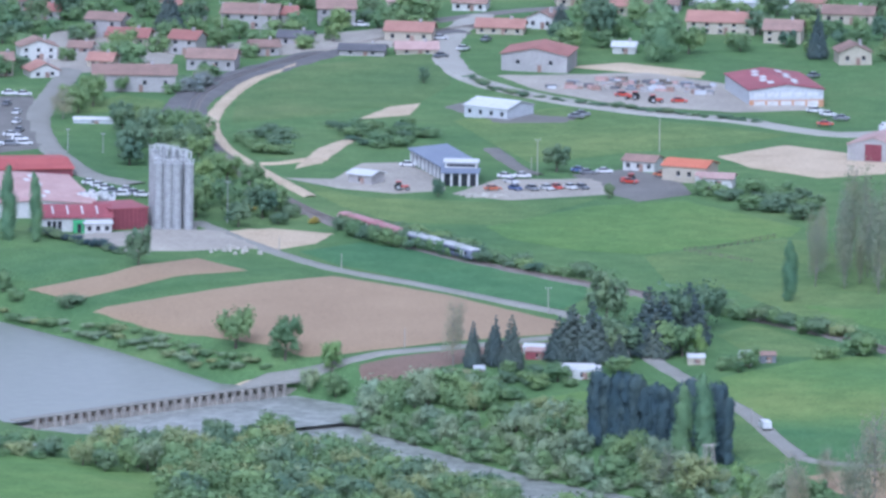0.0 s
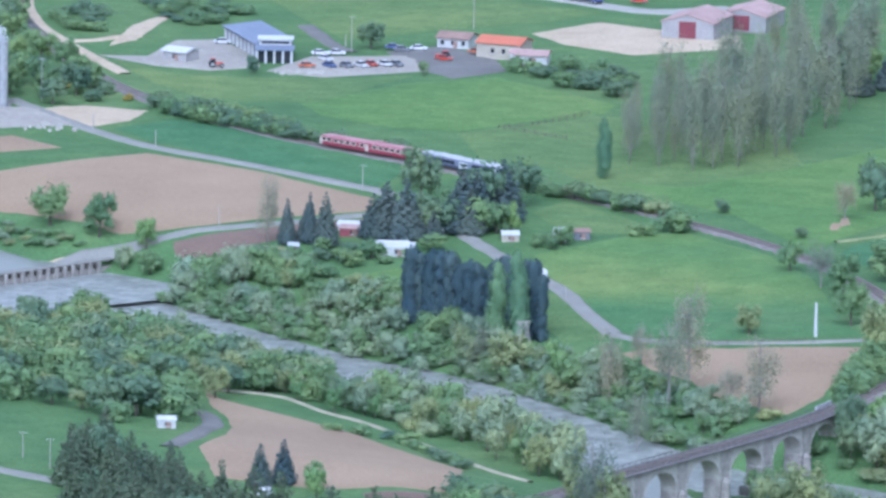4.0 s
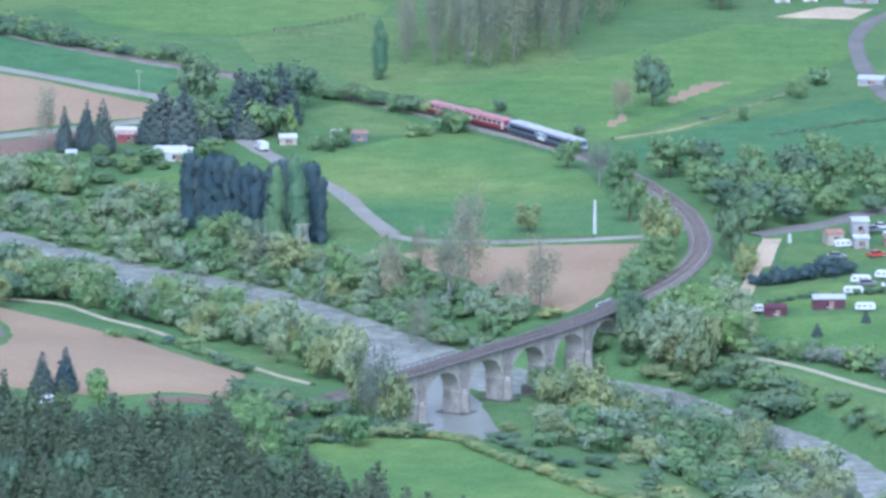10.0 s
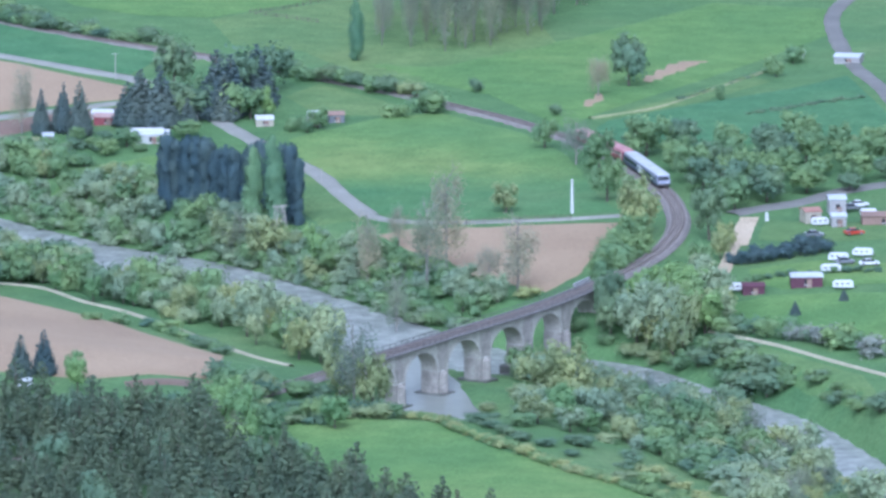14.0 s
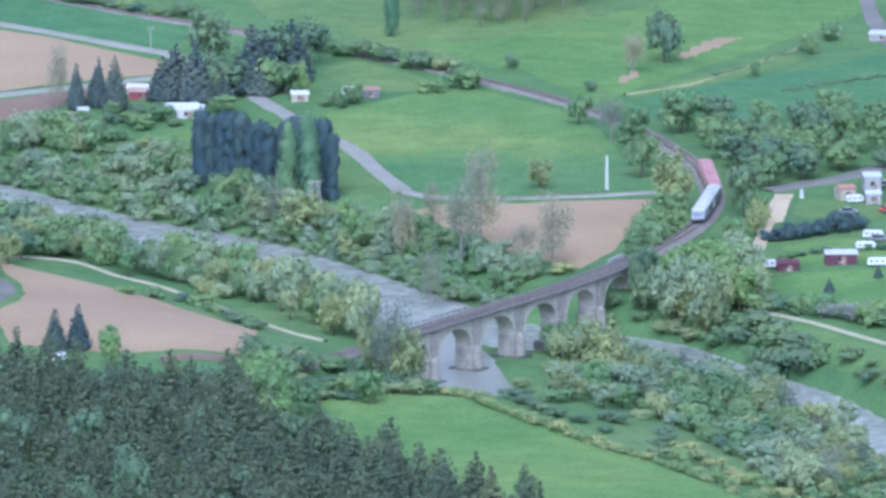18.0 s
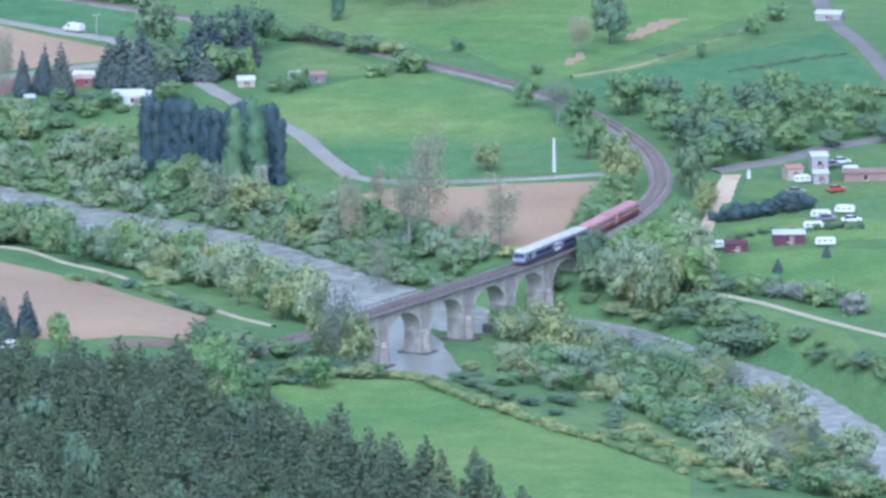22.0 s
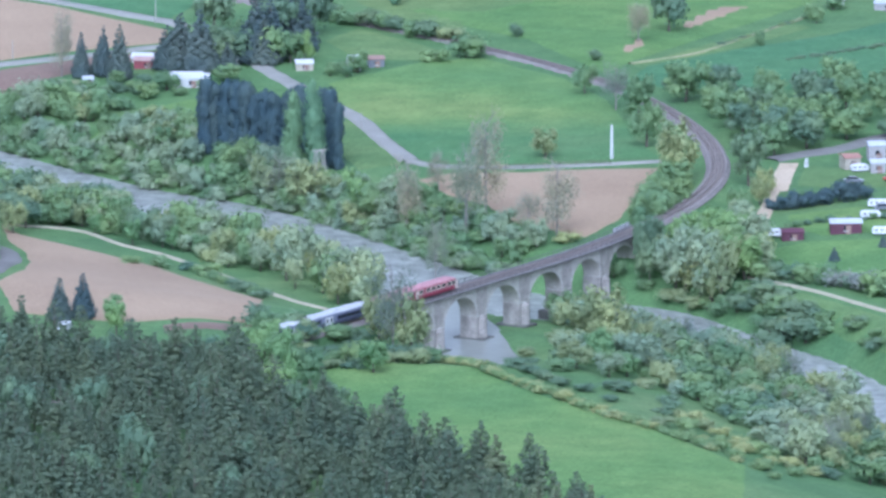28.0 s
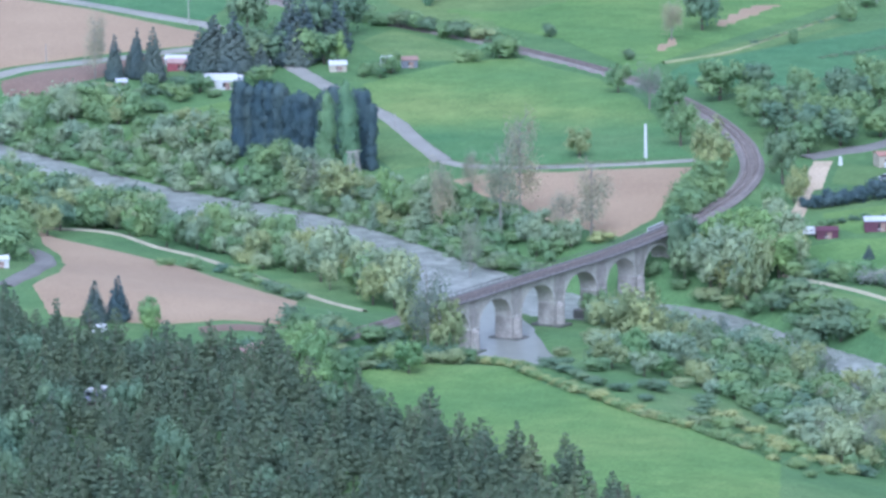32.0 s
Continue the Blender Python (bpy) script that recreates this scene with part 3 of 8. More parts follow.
ROADS = [
    ("concrete_road", 6.0, "worn grey town road with a bend", [(-207.9, 3272.6), (-210.5, 3211.1), (-211.8, 3170.3), (-208.2, 3133.6), (-201, 3100.5), (-192, 3072.6), (-179.8, 3058)]),
    ("new_road", 7.2, "pale new main road on the slope", [(-104.3, 3375.4), (-110.7, 3335.4), (-111, 3293.4), (-105.4, 3260.8), (-95.3, 3237.7), (-76.8, 3212.6), (-54.3, 3193.7), (-32.2, 3186.4), (-14.5, 3171.5), (-2.8, 3166.2), (14.6, 3175)]),
    ("sand", 3.2, "curving sandy track", [(-150.6, 3272), (-160.8, 3237.2), (-166.1, 3191.3), (-166, 3158.3), (-160.6, 3120.9), (-153.5, 3094.9), (-145.2, 3069.6), (-135.4, 3042.8)]),
    ("sand", 3.0, "short sandy side track", [(-152.7, 3093.1), (-145, 3095.5), (-139.6, 3101.9), (-134, 3103.6)]),
    ("concrete_road", 3.6, "pale field lane", [(-161.1, 2999.2), (-150.2, 2977.1), (-138, 2951.8), (-123.4, 2928.5), (-102.3, 2908.4), (-81.6, 2888.1), (-67.9, 2874.9)]),
    ("concrete_road", 3.6, "narrow pale lane to the weir", [(-140.5, 2818.4), (-131, 2824.2), (-118.7, 2825.4), (-105.9, 2830.4), (-86.5, 2835.9), (-69.1, 2844.2), (-59.2, 2840.4)]),
    ("concrete_road", 3.8, "grey lane through the gardens", [(-67.9, 2874.9), (-59.6, 2857.2), (-48.7, 2822.7), (-41.8, 2800.3), (-30.5, 2768.5), (-23.3, 2748.5), (-17.5, 2724.2), (-11.7, 2702.7)]),
    ("concrete_road", 2.3, "pale lane along the meadow", [(-11.7, 2702.7), (-5.5, 2695.3), (9.4, 2688.7), (26.8, 2686.6), (43.6, 2689)]),
    ("gravel_path", 1.4, "pale gravel river path", [(-99.5, 2647), (-90, 2654.1), (-82.6, 2653), (-73.6, 2636.1), (-66.1, 2628.1), (-58.5, 2615.4), (-46, 2590.4), (-36.1, 2567.7), (-27.8, 2552.4)]),
    ("asphalt", 4.0, "looping grey lane", [(-102.7, 2537.9), (-98, 2554.8), (-95.4, 2578.1), (-96.8, 2598.3), (-100.1, 2605.2)]),
    ("concrete_road", 3.6, "grey lane below the orchards", [(-141.1, 2511.2), (-128.8, 2499.4), (-118, 2490.5), (-106.3, 2487.2)]),
    ("gravel_path", 1.1, "pale river path", [(60.1, 2567.9), (72.7, 2551.3), (83.9, 2532.2), (99.3, 2506.1)]),
    ("straw", 1.3, "pale grass balk between two fields", [(38.4, 2811.8), (53.5, 2824.9), (67.2, 2851), (80.4, 2879.3)]),
    ("track_gravel", 10.5, "broad dark gravel bed of the station tracks", [(-110, 3342), (-136, 3307), (-158, 3262), (-169, 3232), (-174.5, 3197), (-172.5, 3152), (-163, 3112)]),
    ("asphalt", 3.6, "curving grey hillside road", [(118.6, 3012.7), (105.3, 2989.3), (99.2, 2961.2), (98.6, 2932), (101.5, 2886), (107, 2850), (112, 2800), (116, 2766)]),
    ("asphalt", 5.0, "grey camp-site road", [(67.7, 2687.5), (83, 2699.4), (93.4, 2713.5), (107.5, 2723.6)]),
    ("sand", 2.6, "sandy lane beside the hedge", [(63.3, 2612.7), (65.9, 2638.1), (67.5, 2654.5)]),
    ("asphalt", 4.0, "service road of the hangar", [(-93.3, 3128.6), (-85.2, 3097.2), (-80.6, 3087)]),
    ("asphalt", 5.0, "town street", [(-177.6, 3297), (-158.7, 3313.9), (-135, 3331.4), (-117.7, 3360.1), (-96.8, 3381.9), (-81.5, 3390.7)]),
]
for kind, width, text, corners in ROADS:
    ribbon("road", corners, width, M[kind], text, "road")


# ---- river, pond and weir ----
def waters():
    line = spline(RIVER[:-1], 6)
    t = np.gradient(line, axis=0)
    t /= np.linalg.norm(t, axis=1)[:, None]
    nrm = np.c_[-t[:, 1], t[:, 0]]
    us = (-17, -9, 0, 9, 17)
    verts = [(*(line[k] + nrm[k] * u), -12.2) for k in range(len(line)) for u in us]
    m = len(us)
    faces = [(k * m + j + 1, k * m + j, (k + 1) * m + j, (k + 1) * m + j + 1) for k in range(len(line) - 1) for j in range(m - 1)]
    tagged(new("water", mesh_from("river", verts, faces, M["water"], True)), "grey river water running between wooded banks", "river", kind="structure")
    line = spline(ARM + [(8, 2493)], 4)
    t = np.gradient(line, axis=0)
    t /= np.linalg.norm(t, axis=1)[:, None]
    nrm = np.c_[-t[:, 1], t[:, 0]]
    verts = [(*(line[k] + nrm[k] * u), -10.65) for k in range(len(line)) for u in (-9, 0, 9)]
    faces = [(k * 3 + j + 1, k * 3 + j, (k + 1) * 3 + j, (k + 1) * 3 + j + 1) for k in range(len(line) - 1) for j in range(2)]
    tagged(new("water", mesh_from("side_arm", verts, faces, M["still_water"], True)), "still side arm under the viaduct", "river", kind="structure")
    for edge, level, text, kind in ((POND, -9.7, "calm pale grey reservoir above the weir", "pond"), (BASIN, -11.3, "broken water in the basin below the weir", "river")):
        mid = np.mean(edge, 0)
        bm = bmesh.new()
        bm.faces.new([bm.verts.new((x + (x - mid[0]) * (0.0 if kind == "pond" else 0.08), y + (y - mid[1]) * (0.0 if kind == "pond" else 0.03), level)) for x, y in edge])
        bmesh.ops.recalc_face_normals(bm, faces=bm.faces)
        if bm.faces[:][0].normal.z < 0:
            bmesh.ops.reverse_faces(bm, faces=bm.faces[:])
        tagged(part("water", bm, M["still_water" if kind == "pond" else "water"]), text, kind, kind="structure")


waters()

# ---- railway ----
def rail_frame(s):
    """The place and the way of the railway s metres along it."""
    a, b = rail_at(s - 1.0), rail_at(s + 1.0)
    t = (b - a) / np.linalg.norm(b - a)
    return rail_at(s), t, np.array([-t[1], t[0]])


def swept(name, profile, s0, s1, mat, step=2.5, parent=None, closed=False):
    """A profile (across, up) swept along the railway between two places on it."""
    ss = np.linspace(s0, s1, max(2, int((s1 - s0) / step)))
    verts, faces, m = [], [], len(profile)
    for s in ss:
        p, t, n = rail_frame(s)
        verts += [(p[0] + n[0] * u, p[1] + n[1] * u, RAIL_Z + v) for u, v in profile]
    for k in range(len(ss) - 1):
        for j in range(m if closed else m - 1):
            a, b = k * m + j, k * m + (j + 1) % m
            faces.append((a, a + m, b + m, b))
    if closed:
        faces += [tuple(range(m)), tuple(range((len(ss) - 1) * m, len(ss) * m))[::-1]]
    ob = new(name, mesh_from(name, verts, faces, mat))
    ob.parent = parent
    return ob


RAIL_END = float(RAIL_S[-1]) - 4
railway = thing("railway", pose(0, 0, 0), "single railway track on brown ballast", "railway", kind="structure")
swept("ballast_bed", [(2.7, -0.9), (1.9, -0.22), (-1.9, -0.22), (-2.7, -0.9)], 4, BRIDGE_A, M["ballast"], parent=railway)
swept("ballast_bed", [(2.7, -0.9), (1.9, -0.22), (-1.9, -0.22), (-2.7, -0.9)], BRIDGE_B, RAIL_END, M["ballast"], parent=railway)
swept("ballast_bed", [(2.3, -0.34), (2.0, -0.22), (-2.0, -0.22), (-2.3, -0.34)], BRIDGE_A, BRIDGE_B, M["bridge_ballast"], parent=railway)
for side in (-0.86, 0.86):
    swept("rail", [(side + 0.06, -0.18), (side + 0.05, 0.0), (side - 0.05, 0.0), (side - 0.06, -0.18)], 4, RAIL_END, M["rail"], parent=railway)


def sleepers():
    verts, faces = [], []
    for s in np.arange(rail_near(-10, 2850), rail_near(-74, 2415), 0.85):
        p, t, n = rail_frame(s)
        k = len(verts)
        for u, a, z in ((-1.5, -0.13, -0.26), (1.5, -0.13, -0.26), (1.5, 0.13, -0.26), (-1.5, 0.13, -0.26), (-1.5, -0.13, -0.16), (1.5, -0.13, -0.16), (1.5, 0.13, -0.16), (-1.5, 0.13, -0.16)):
            q = p + n * u + t * a
            verts.append((q[0], q[1], RAIL_Z + z))
        faces += [(k + 4, k + 5, k + 6, k + 7), (k, k + 1, k + 5, k + 4), (k + 1, k + 2, k + 6, k + 5), (k + 2, k + 3, k + 7, k + 6), (k + 3, k, k + 4, k + 7)]
    ob = new("sleepers", mesh_from("sleepers", verts, faces, M["sleeper"]))
    ob.parent = railway
    tagged(ob, "row of old wooden sleepers", kind="stuff")


sleepers()


# ---- viaduct ----
def viaduct():
    bridge = thing("viaduct", pose(0, 0, 0), "old pale stone railway viaduct with round arches over the river", "bridge", kind="structure")
    half, top, crown, spring, foot = 1.95, -0.35, -1.65, -6.3, -14.2
    span, first = 17.2, BRIDGE_A + 12.4
    count = 6
    radius = 6.5
    rise = crown - spring

    def strip(name, rows, mat, label=""):
        verts, faces = [], []
        for s, z0, z1 in rows:
            p, t, n = rail_frame(s)
            for u in (-half, half):
                verts += [(p[0] + n[0] * u, p[1] + n[1] * u, RAIL_Z + z0), (p[0] + n[0] * u, p[1] + n[1] * u, RAIL_Z + z1)]
        for k in range(len(rows) - 1):
            a, b = k * 4, k * 4 + 4
            faces += [(a, b, b + 1, a + 1), (a + 2, a + 3, b + 3, b + 2), (a, a + 2, b + 2, b), (a + 1, b + 1, b + 3, a + 3)]
        e = (len(rows) - 1) * 4
        faces += [(0, 1, 3, 2), (e, e + 2, e + 3, e + 1)]
        me = mesh_from(name, verts, faces, mat)
        bm = bmesh.new()
        bm.from_mesh(me)
        bmesh.ops.recalc_face_normals(bm, faces=bm.faces)
        bm.to_mesh(me)
        bm.free()
        ob = new(name, me)
        ob.parent = bridge
        return tagged(ob, label)

    # spandrel walls over each arch, with the barrel of the arch as their underside
    for i in range(count):
        c = first + i * span
        rows = []
        for k in range(29):
            a = math.pi * k / 28
            s = c - radius * math.cos(a)
            rows.append((s, spring + rise * math.sin(a), top))
        strip("arch", rows, M["stone"])
        # the ring of cut stones around the opening, each a block of its own
        for k in range(17):
            a0, a1 = math.pi * k / 17 + 0.012, math.pi * (k + 1) / 17 - 0.012
            for side in (-1, 1):
                bm = bmesh.new()
                corners = []
                for a, r in ((a0, 0), (a1, 0), (a1, 0.6), (a0, 0.6)):
                    s = c - (radius + r) * math.cos(a)
                    z = RAIL_Z + spring + (rise + r) * math.sin(a)
                    p, t, n = rail_frame(s)
                    for u in (half - 0.3, half + 0.07):
                        corners.append(bm.verts.new((p[0] + n[0] * u * side, p[1] + n[1] * u * side, z)))
                for q in ((0, 1, 3, 2), (2, 3, 5, 4), (4, 5, 7, 6), (6, 7, 1, 0), (1, 7, 5, 3)):
                    bm.faces.new([corners[j] for j in q])
                bmesh.ops.recalc_face_normals(bm, faces=bm.faces)
                part("arch_stone", bm, M["ring_stone"], bridge)
    # piers between the openings, with a cut-water at the foot
    for i in range(count + 1):
        c = first + (i - 0.5) * span
        w = span / 2 - radius
        if i == 0:
            lo, hi = BRIDGE_A - 2, first - radius
        elif i == count:
            lo, hi = first + (count - 1) * span + radius, first + (count - 1) * span + radius + 6
        else:
            lo, hi = c - w, c + w
        strip("pier", [(lo, foot, top), (hi, foot, top)], M["pier_stone"])
        p, t, n = rail_frame((lo + hi) / 2)
        if 0 < i < count:
            m = Matrix(((t[0], n[0], 0, p[0]), (t[1], n[1], 0, p[1]), (0, 0, 1, RAIL_Z), (0, 0, 0, 1)))
            for side in (-1, 1):
                bm = bmesh.new()
                bmesh.ops.create_cone(bm, cap_ends=True, segments=12, radius1=w * 0.6, radius2=w * 0.52, depth=6.6, matrix=Matrix.Translation((0, side * half, -10.6)))
                bmesh.ops.create_cone(bm, cap_ends=True, segments=12, radius1=w * 0.58, radius2=0.15, depth=0.9, matrix=Matrix.Translation((0, side * half, -6.85)))
                bmesh.ops.transform(bm, matrix=m, verts=bm.verts)
                part("cutwater", bm, M["pier_stone"], bridge)
            bm = bmesh.new()
            box(bm, -w - 0.08, w + 0.08, -half - 0.1, half + 0.1, spring - 0.4, spring - 0.12, 0.04)
            bmesh.ops.transform(bm, matrix=m, verts=bm.verts)
            part("impost", bm, M["ring_stone"], bridge)
            bm = bmesh.new()
            box(bm, -w - 0.35, w + 0.35, -half - w * 0.6 - 0.4, half + w * 0.6 + 0.4, foot - 0.2, -11.2, 0.15)
            bmesh.ops.transform(bm, matrix=m, verts=bm.verts)
            part("footing", bm, M["wet_stone"], bridge, "dark wet footing")
    end = first + (count - 1) * span + radius + 6
    for side in (-1, 1):
        swept("cornice", [(side * 2.2, -0.55), (side * 2.8, -0.45), (side * 2.8, -0.1), (side * 2.2, -0.1)][::side], BRIDGE_A - 3, end, M["dark_edge"], parent=bridge, closed=True)
        swept("handrail", [(side * 2.72, 0.62), (side * 2.65, 0.68), (side * 2.58, 0.62), (side * 2.65, 0.56)][::side], BRIDGE_A - 3, end, M["dark_iron"], parent=bridge, closed=True)
        for s in np.arange(BRIDGE_A - 2.5, end, 2.4):
            p, t, n = rail_frame(s)
            q = p + n * side * 2.65
            bm = bmesh.new()
            rod(bm, (q[0], q[1], RAIL_Z - 0.12), (q[0], q[1], RAIL_Z + 0.6), 0.05, sides=5)
            part("railing_post", bm, M["dark_iron"], bridge)


def viaduct_end():
    for side, s0, s1, text in ((-1, -3.0, 5.5, "pale concrete parapet at the viaduct's end"), (1, -6.0, 0.5, "short pale concrete parapet beside the track")):
        ob = swept("parapet", [(side * 2.95, -0.6), (side * 3.2, -0.6), (side * 3.2, 0.55), (side * 2.95, 0.55)][::side], BRIDGE_A + s0, BRIDGE_A + s1, M["sheet_white"], 2.0, None, True)
        tagged(ob, text, "wall", kind="structure")


M["wet_stone"] = surface("wet_footing_stone", (0.07, 0.07, 0.06), (0.15, 0.145, 0.125), 0.4, 2.0, 0.6, bump=0.08)
M["ring_stone"] = surface("cut_ring_stone", (0.34, 0.32, 0.28), (0.52, 0.49, 0.43), 0.6, 3.0, 0.9, vary=0.14)
M["dark_iron"] = surface("dark_iron", (0.09, 0.085, 0.09), (0.17, 0.16, 0.16), 1.0, 6.0, 0.6, 0.6)
viaduct()


# ---- train: a silver-blue railcar leading an old red and cream one ----
M["silver"] = surface("silver_paint", (0.17, 0.18, 0.25), (0.23, 0.24, 0.31), 0.3, 3.0, 0.4)
M["blue"] = surface("railcar_blue", (0.045, 0.05, 0.1), (0.075, 0.08, 0.15), 0.3, 3.0, 0.4)
M["red"] = surface("railcar_red", (0.22, 0.03, 0.055), (0.29, 0.045, 0.075), 0.3, 3.0, 0.45)
M["cream"] = surface("railcar_cream", (0.5, 0.4, 0.34), (0.58, 0.48, 0.41), 0.3, 3.0, 0.45)
M["red_roof"] = surface("faded_red_roof", (0.36, 0.17, 0.18), (0.47, 0.26, 0.27), 0.4, 3.0, 0.7)
M["pale_roof"] = surface("pale_grey_roof", (0.4, 0.41, 0.42), (0.5, 0.51, 0.51), 0.4, 3.0, 0.6)
M["dark_glass"] = surface("dark_window_glass", (0.02, 0.022, 0.028), (0.045, 0.05, 0.06), 0.6, 4.0, 0.08)
M["undergear"] = surface("dirty_undergear", (0.04, 0.037, 0.035), (0.1, 0.09, 0.08), 1.0, 5.0, 0.8)
M["white"] = surface("white_paint", (0.58, 0.59, 0.6), (0.68, 0.68, 0.68), 0.3, 3.0, 0.5)


def hull(length, half, z0, z1, slope, shoulder=0.0, ends=(1, 1)):
    """A car body along x: sides that lean in, and ends that slope back by slope metres."""
    bm = bmesh.new()
    prof = [(half * 0.97, 0.0), (half, 0.3), (half, 0.62), (half * 0.96, 0.85), (half * 0.94, 1.0)]
    rings = []
    for x, k in ((-length / 2, ends[0]), (-length / 2 + slope + 0.4, 0), (length / 2 - slope - 0.4, 0), (length / 2, ends[1])):
        ring = []
        for u, v in prof:
            xx = x - math.copysign(slope * max(0, v - 0.3), x) * k
            uu = u * (0.9 if k else 1)
            ring.append(bm.verts.new((xx, uu, z0 + (z1 - z0) * v)))
        for u, v in reversed(prof):
            xx = x - math.copysign(slope * max(0, v - 0.3), x) * k
            uu = u * (0.9 if k else 1)
            ring.append(bm.verts.new((xx, -uu, z0 + (z1 - z0) * v)))
        rings.append(ring)
    n = len(rings[0])
    for a, b in zip(rings[:-1], rings[1:]):
        for j in range(n):
            bm.faces.new((a[j], a[(j + 1) % n], b[(j + 1) % n], b[j]))
    bm.faces.new(rings[0][::-1])
    bm.faces.new(rings[-1])
    bmesh.ops.recalc_face_normals(bm, faces=bm.faces)
    return bm


def roof_cap(length, half, z, rise, slope):
    bm = bmesh.new()
    rings = []
    for x, k in ((-length / 2 + slope, 0.5), (-length / 2 + slope + 1.2, 1), (length / 2 - slope - 1.2, 1), (length / 2 - slope, 0.5)):
        rings.append([bm.verts.new((x, half * math.cos(a), z + rise * k * math.sin(a) ** 0.7 if 0 < a < math.pi else z)) for a in [math.pi * j / 8 for j in range(9)]])
    for a, b in zip(rings[:-1], rings[1:]):
        for j in range(8):
            bm.faces.new((a[j], a[j + 1], b[j + 1], b[j]))
    bm.faces.new(rings[0][::-1])
    bm.faces.new(rings[-1])
    bmesh.ops.recalc_face_normals(bm, faces=bm.faces)
    return bm


def bogie(parent, x):
    bg = new("bogie")
    bg.parent = parent
    bg.location = (x, 0, 0)
    box_part("bogie_frame", -1.7, 1.7, -1.25, 1.25, 0.3, 0.62, M["undergear"], bg, bevel=0.05)
    for wx in (-1.3, 1.3):
        bm = bmesh.new()
        for side in (-0.86, 0.86):
            rod(bm, (wx, side - 0.07, 0.42), (wx, side + 0.07, 0.42), 0.42, sides=14)
        rod(bm, (wx, -0.86, 0.42), (wx, 0.86, 0.42), 0.08)
        part("wheelset", bm, M["rail"], bg)


def blue_car(length=32.8):
    car = thing("railcar", pose(0, 0, 0), "modern silver and blue diesel railcar with sloping cab ends", "railcar", "cars of the train")
    part("body", hull(length, 1.62, 0.65, 2.75, 1.0), M["silver"], car, "silver-blue body")
    part("roof", roof_cap(length, 1.52, 2.74, 0.42, 0.7), M["pale_roof"], car, "pale grey roof", True)
    box_part("skirt", -length / 2 + 2, length / 2 - 2, -1.5, 1.5, 0.28, 0.66, M["undergear"], car, "dark skirt")
    for side in (-1, 1):
        for x0, x1 in ((-length / 2 + 0.9, -2.0), (2.0, length / 2 - 0.9)):
            box_part("blue_band", x0, x1, side * 1.63 - 0.03, side * 1.63 + 0.03, 0.75, 1.15, M["blue"], car, "dark blue band")
            box_part("window_band", x0 + 1.0, x1 - 1.0, side * 1.62 - 0.035, side * 1.62 + 0.035, 1.35, 2.32, M["blue"], car, "blue window band")
            n = 7
            for k in range(n):
                w = (x1 - x0 - 2.4) / n
                a = x0 + 1.2 + k * w
                box_part("window", a + 0.1, a + w - 0.1, side * 1.645 - 0.03, side * 1.645 + 0.03, 1.5, 2.12, M["dark_glass"], car)
        for x in (-0.75, 0.75):
            box_part("door", x - 0.68, x + 0.68, side * 1.64 - 0.04, side * 1.64 + 0.04, 0.72, 2.35, M["white"], car, "white middle door")
            box_part("door_window", x - 0.3, x + 0.3, side * 1.67 - 0.03, side * 1.67 + 0.03, 1.4, 2.1, M["dark_glass"], car)
        for x in (length / 2 - 4.6, length / 2 - 3.4):
            box_part("white_mark", x - 0.25, x + 0.25, side * 1.66 - 0.02, side * 1.66 + 0.02, 1.2, 2.3, M["white"], car, "white mark near the cab")
    for end in (-1, 1):
        bm = bmesh.new()
        box(bm, -0.05, 0.05, -1.25, 1.25, -0.42, 0.42, 0.04)
        bmesh.ops.transform(bm, matrix=pose(end * (length / 2 - 0.42), 0, 2.05, 0, -end * 24, 0), verts=bm.verts)
        part("windscreen", bm, M["dark_glass"], car, "dark windscreen")
        box_part("bumper", end * (length / 2) - 0.15, end * (length / 2) + 0.15, -1.3, 1.3, 0.5, 0.85, M["undergear"], car, "", 0.04)
        for side in (-0.95, 0.95):
            box_part("headlight", end * (length / 2 - 0.02) - 0.06, end * (length / 2 - 0.02) + 0.06, side - 0.16, side + 0.16, 1.05, 1.25, M["white"], car, "small headlight", 0.03)
        bogie(car, end * length * 0.34)
    for x in (-9, -4.5, 4.5, 9):
        box_part("roof_unit", x - 1.3, x + 1.3, -0.7, 0.7, 3.08, 3.3, M["pale_roof"], car, "", 0.05)
    return car


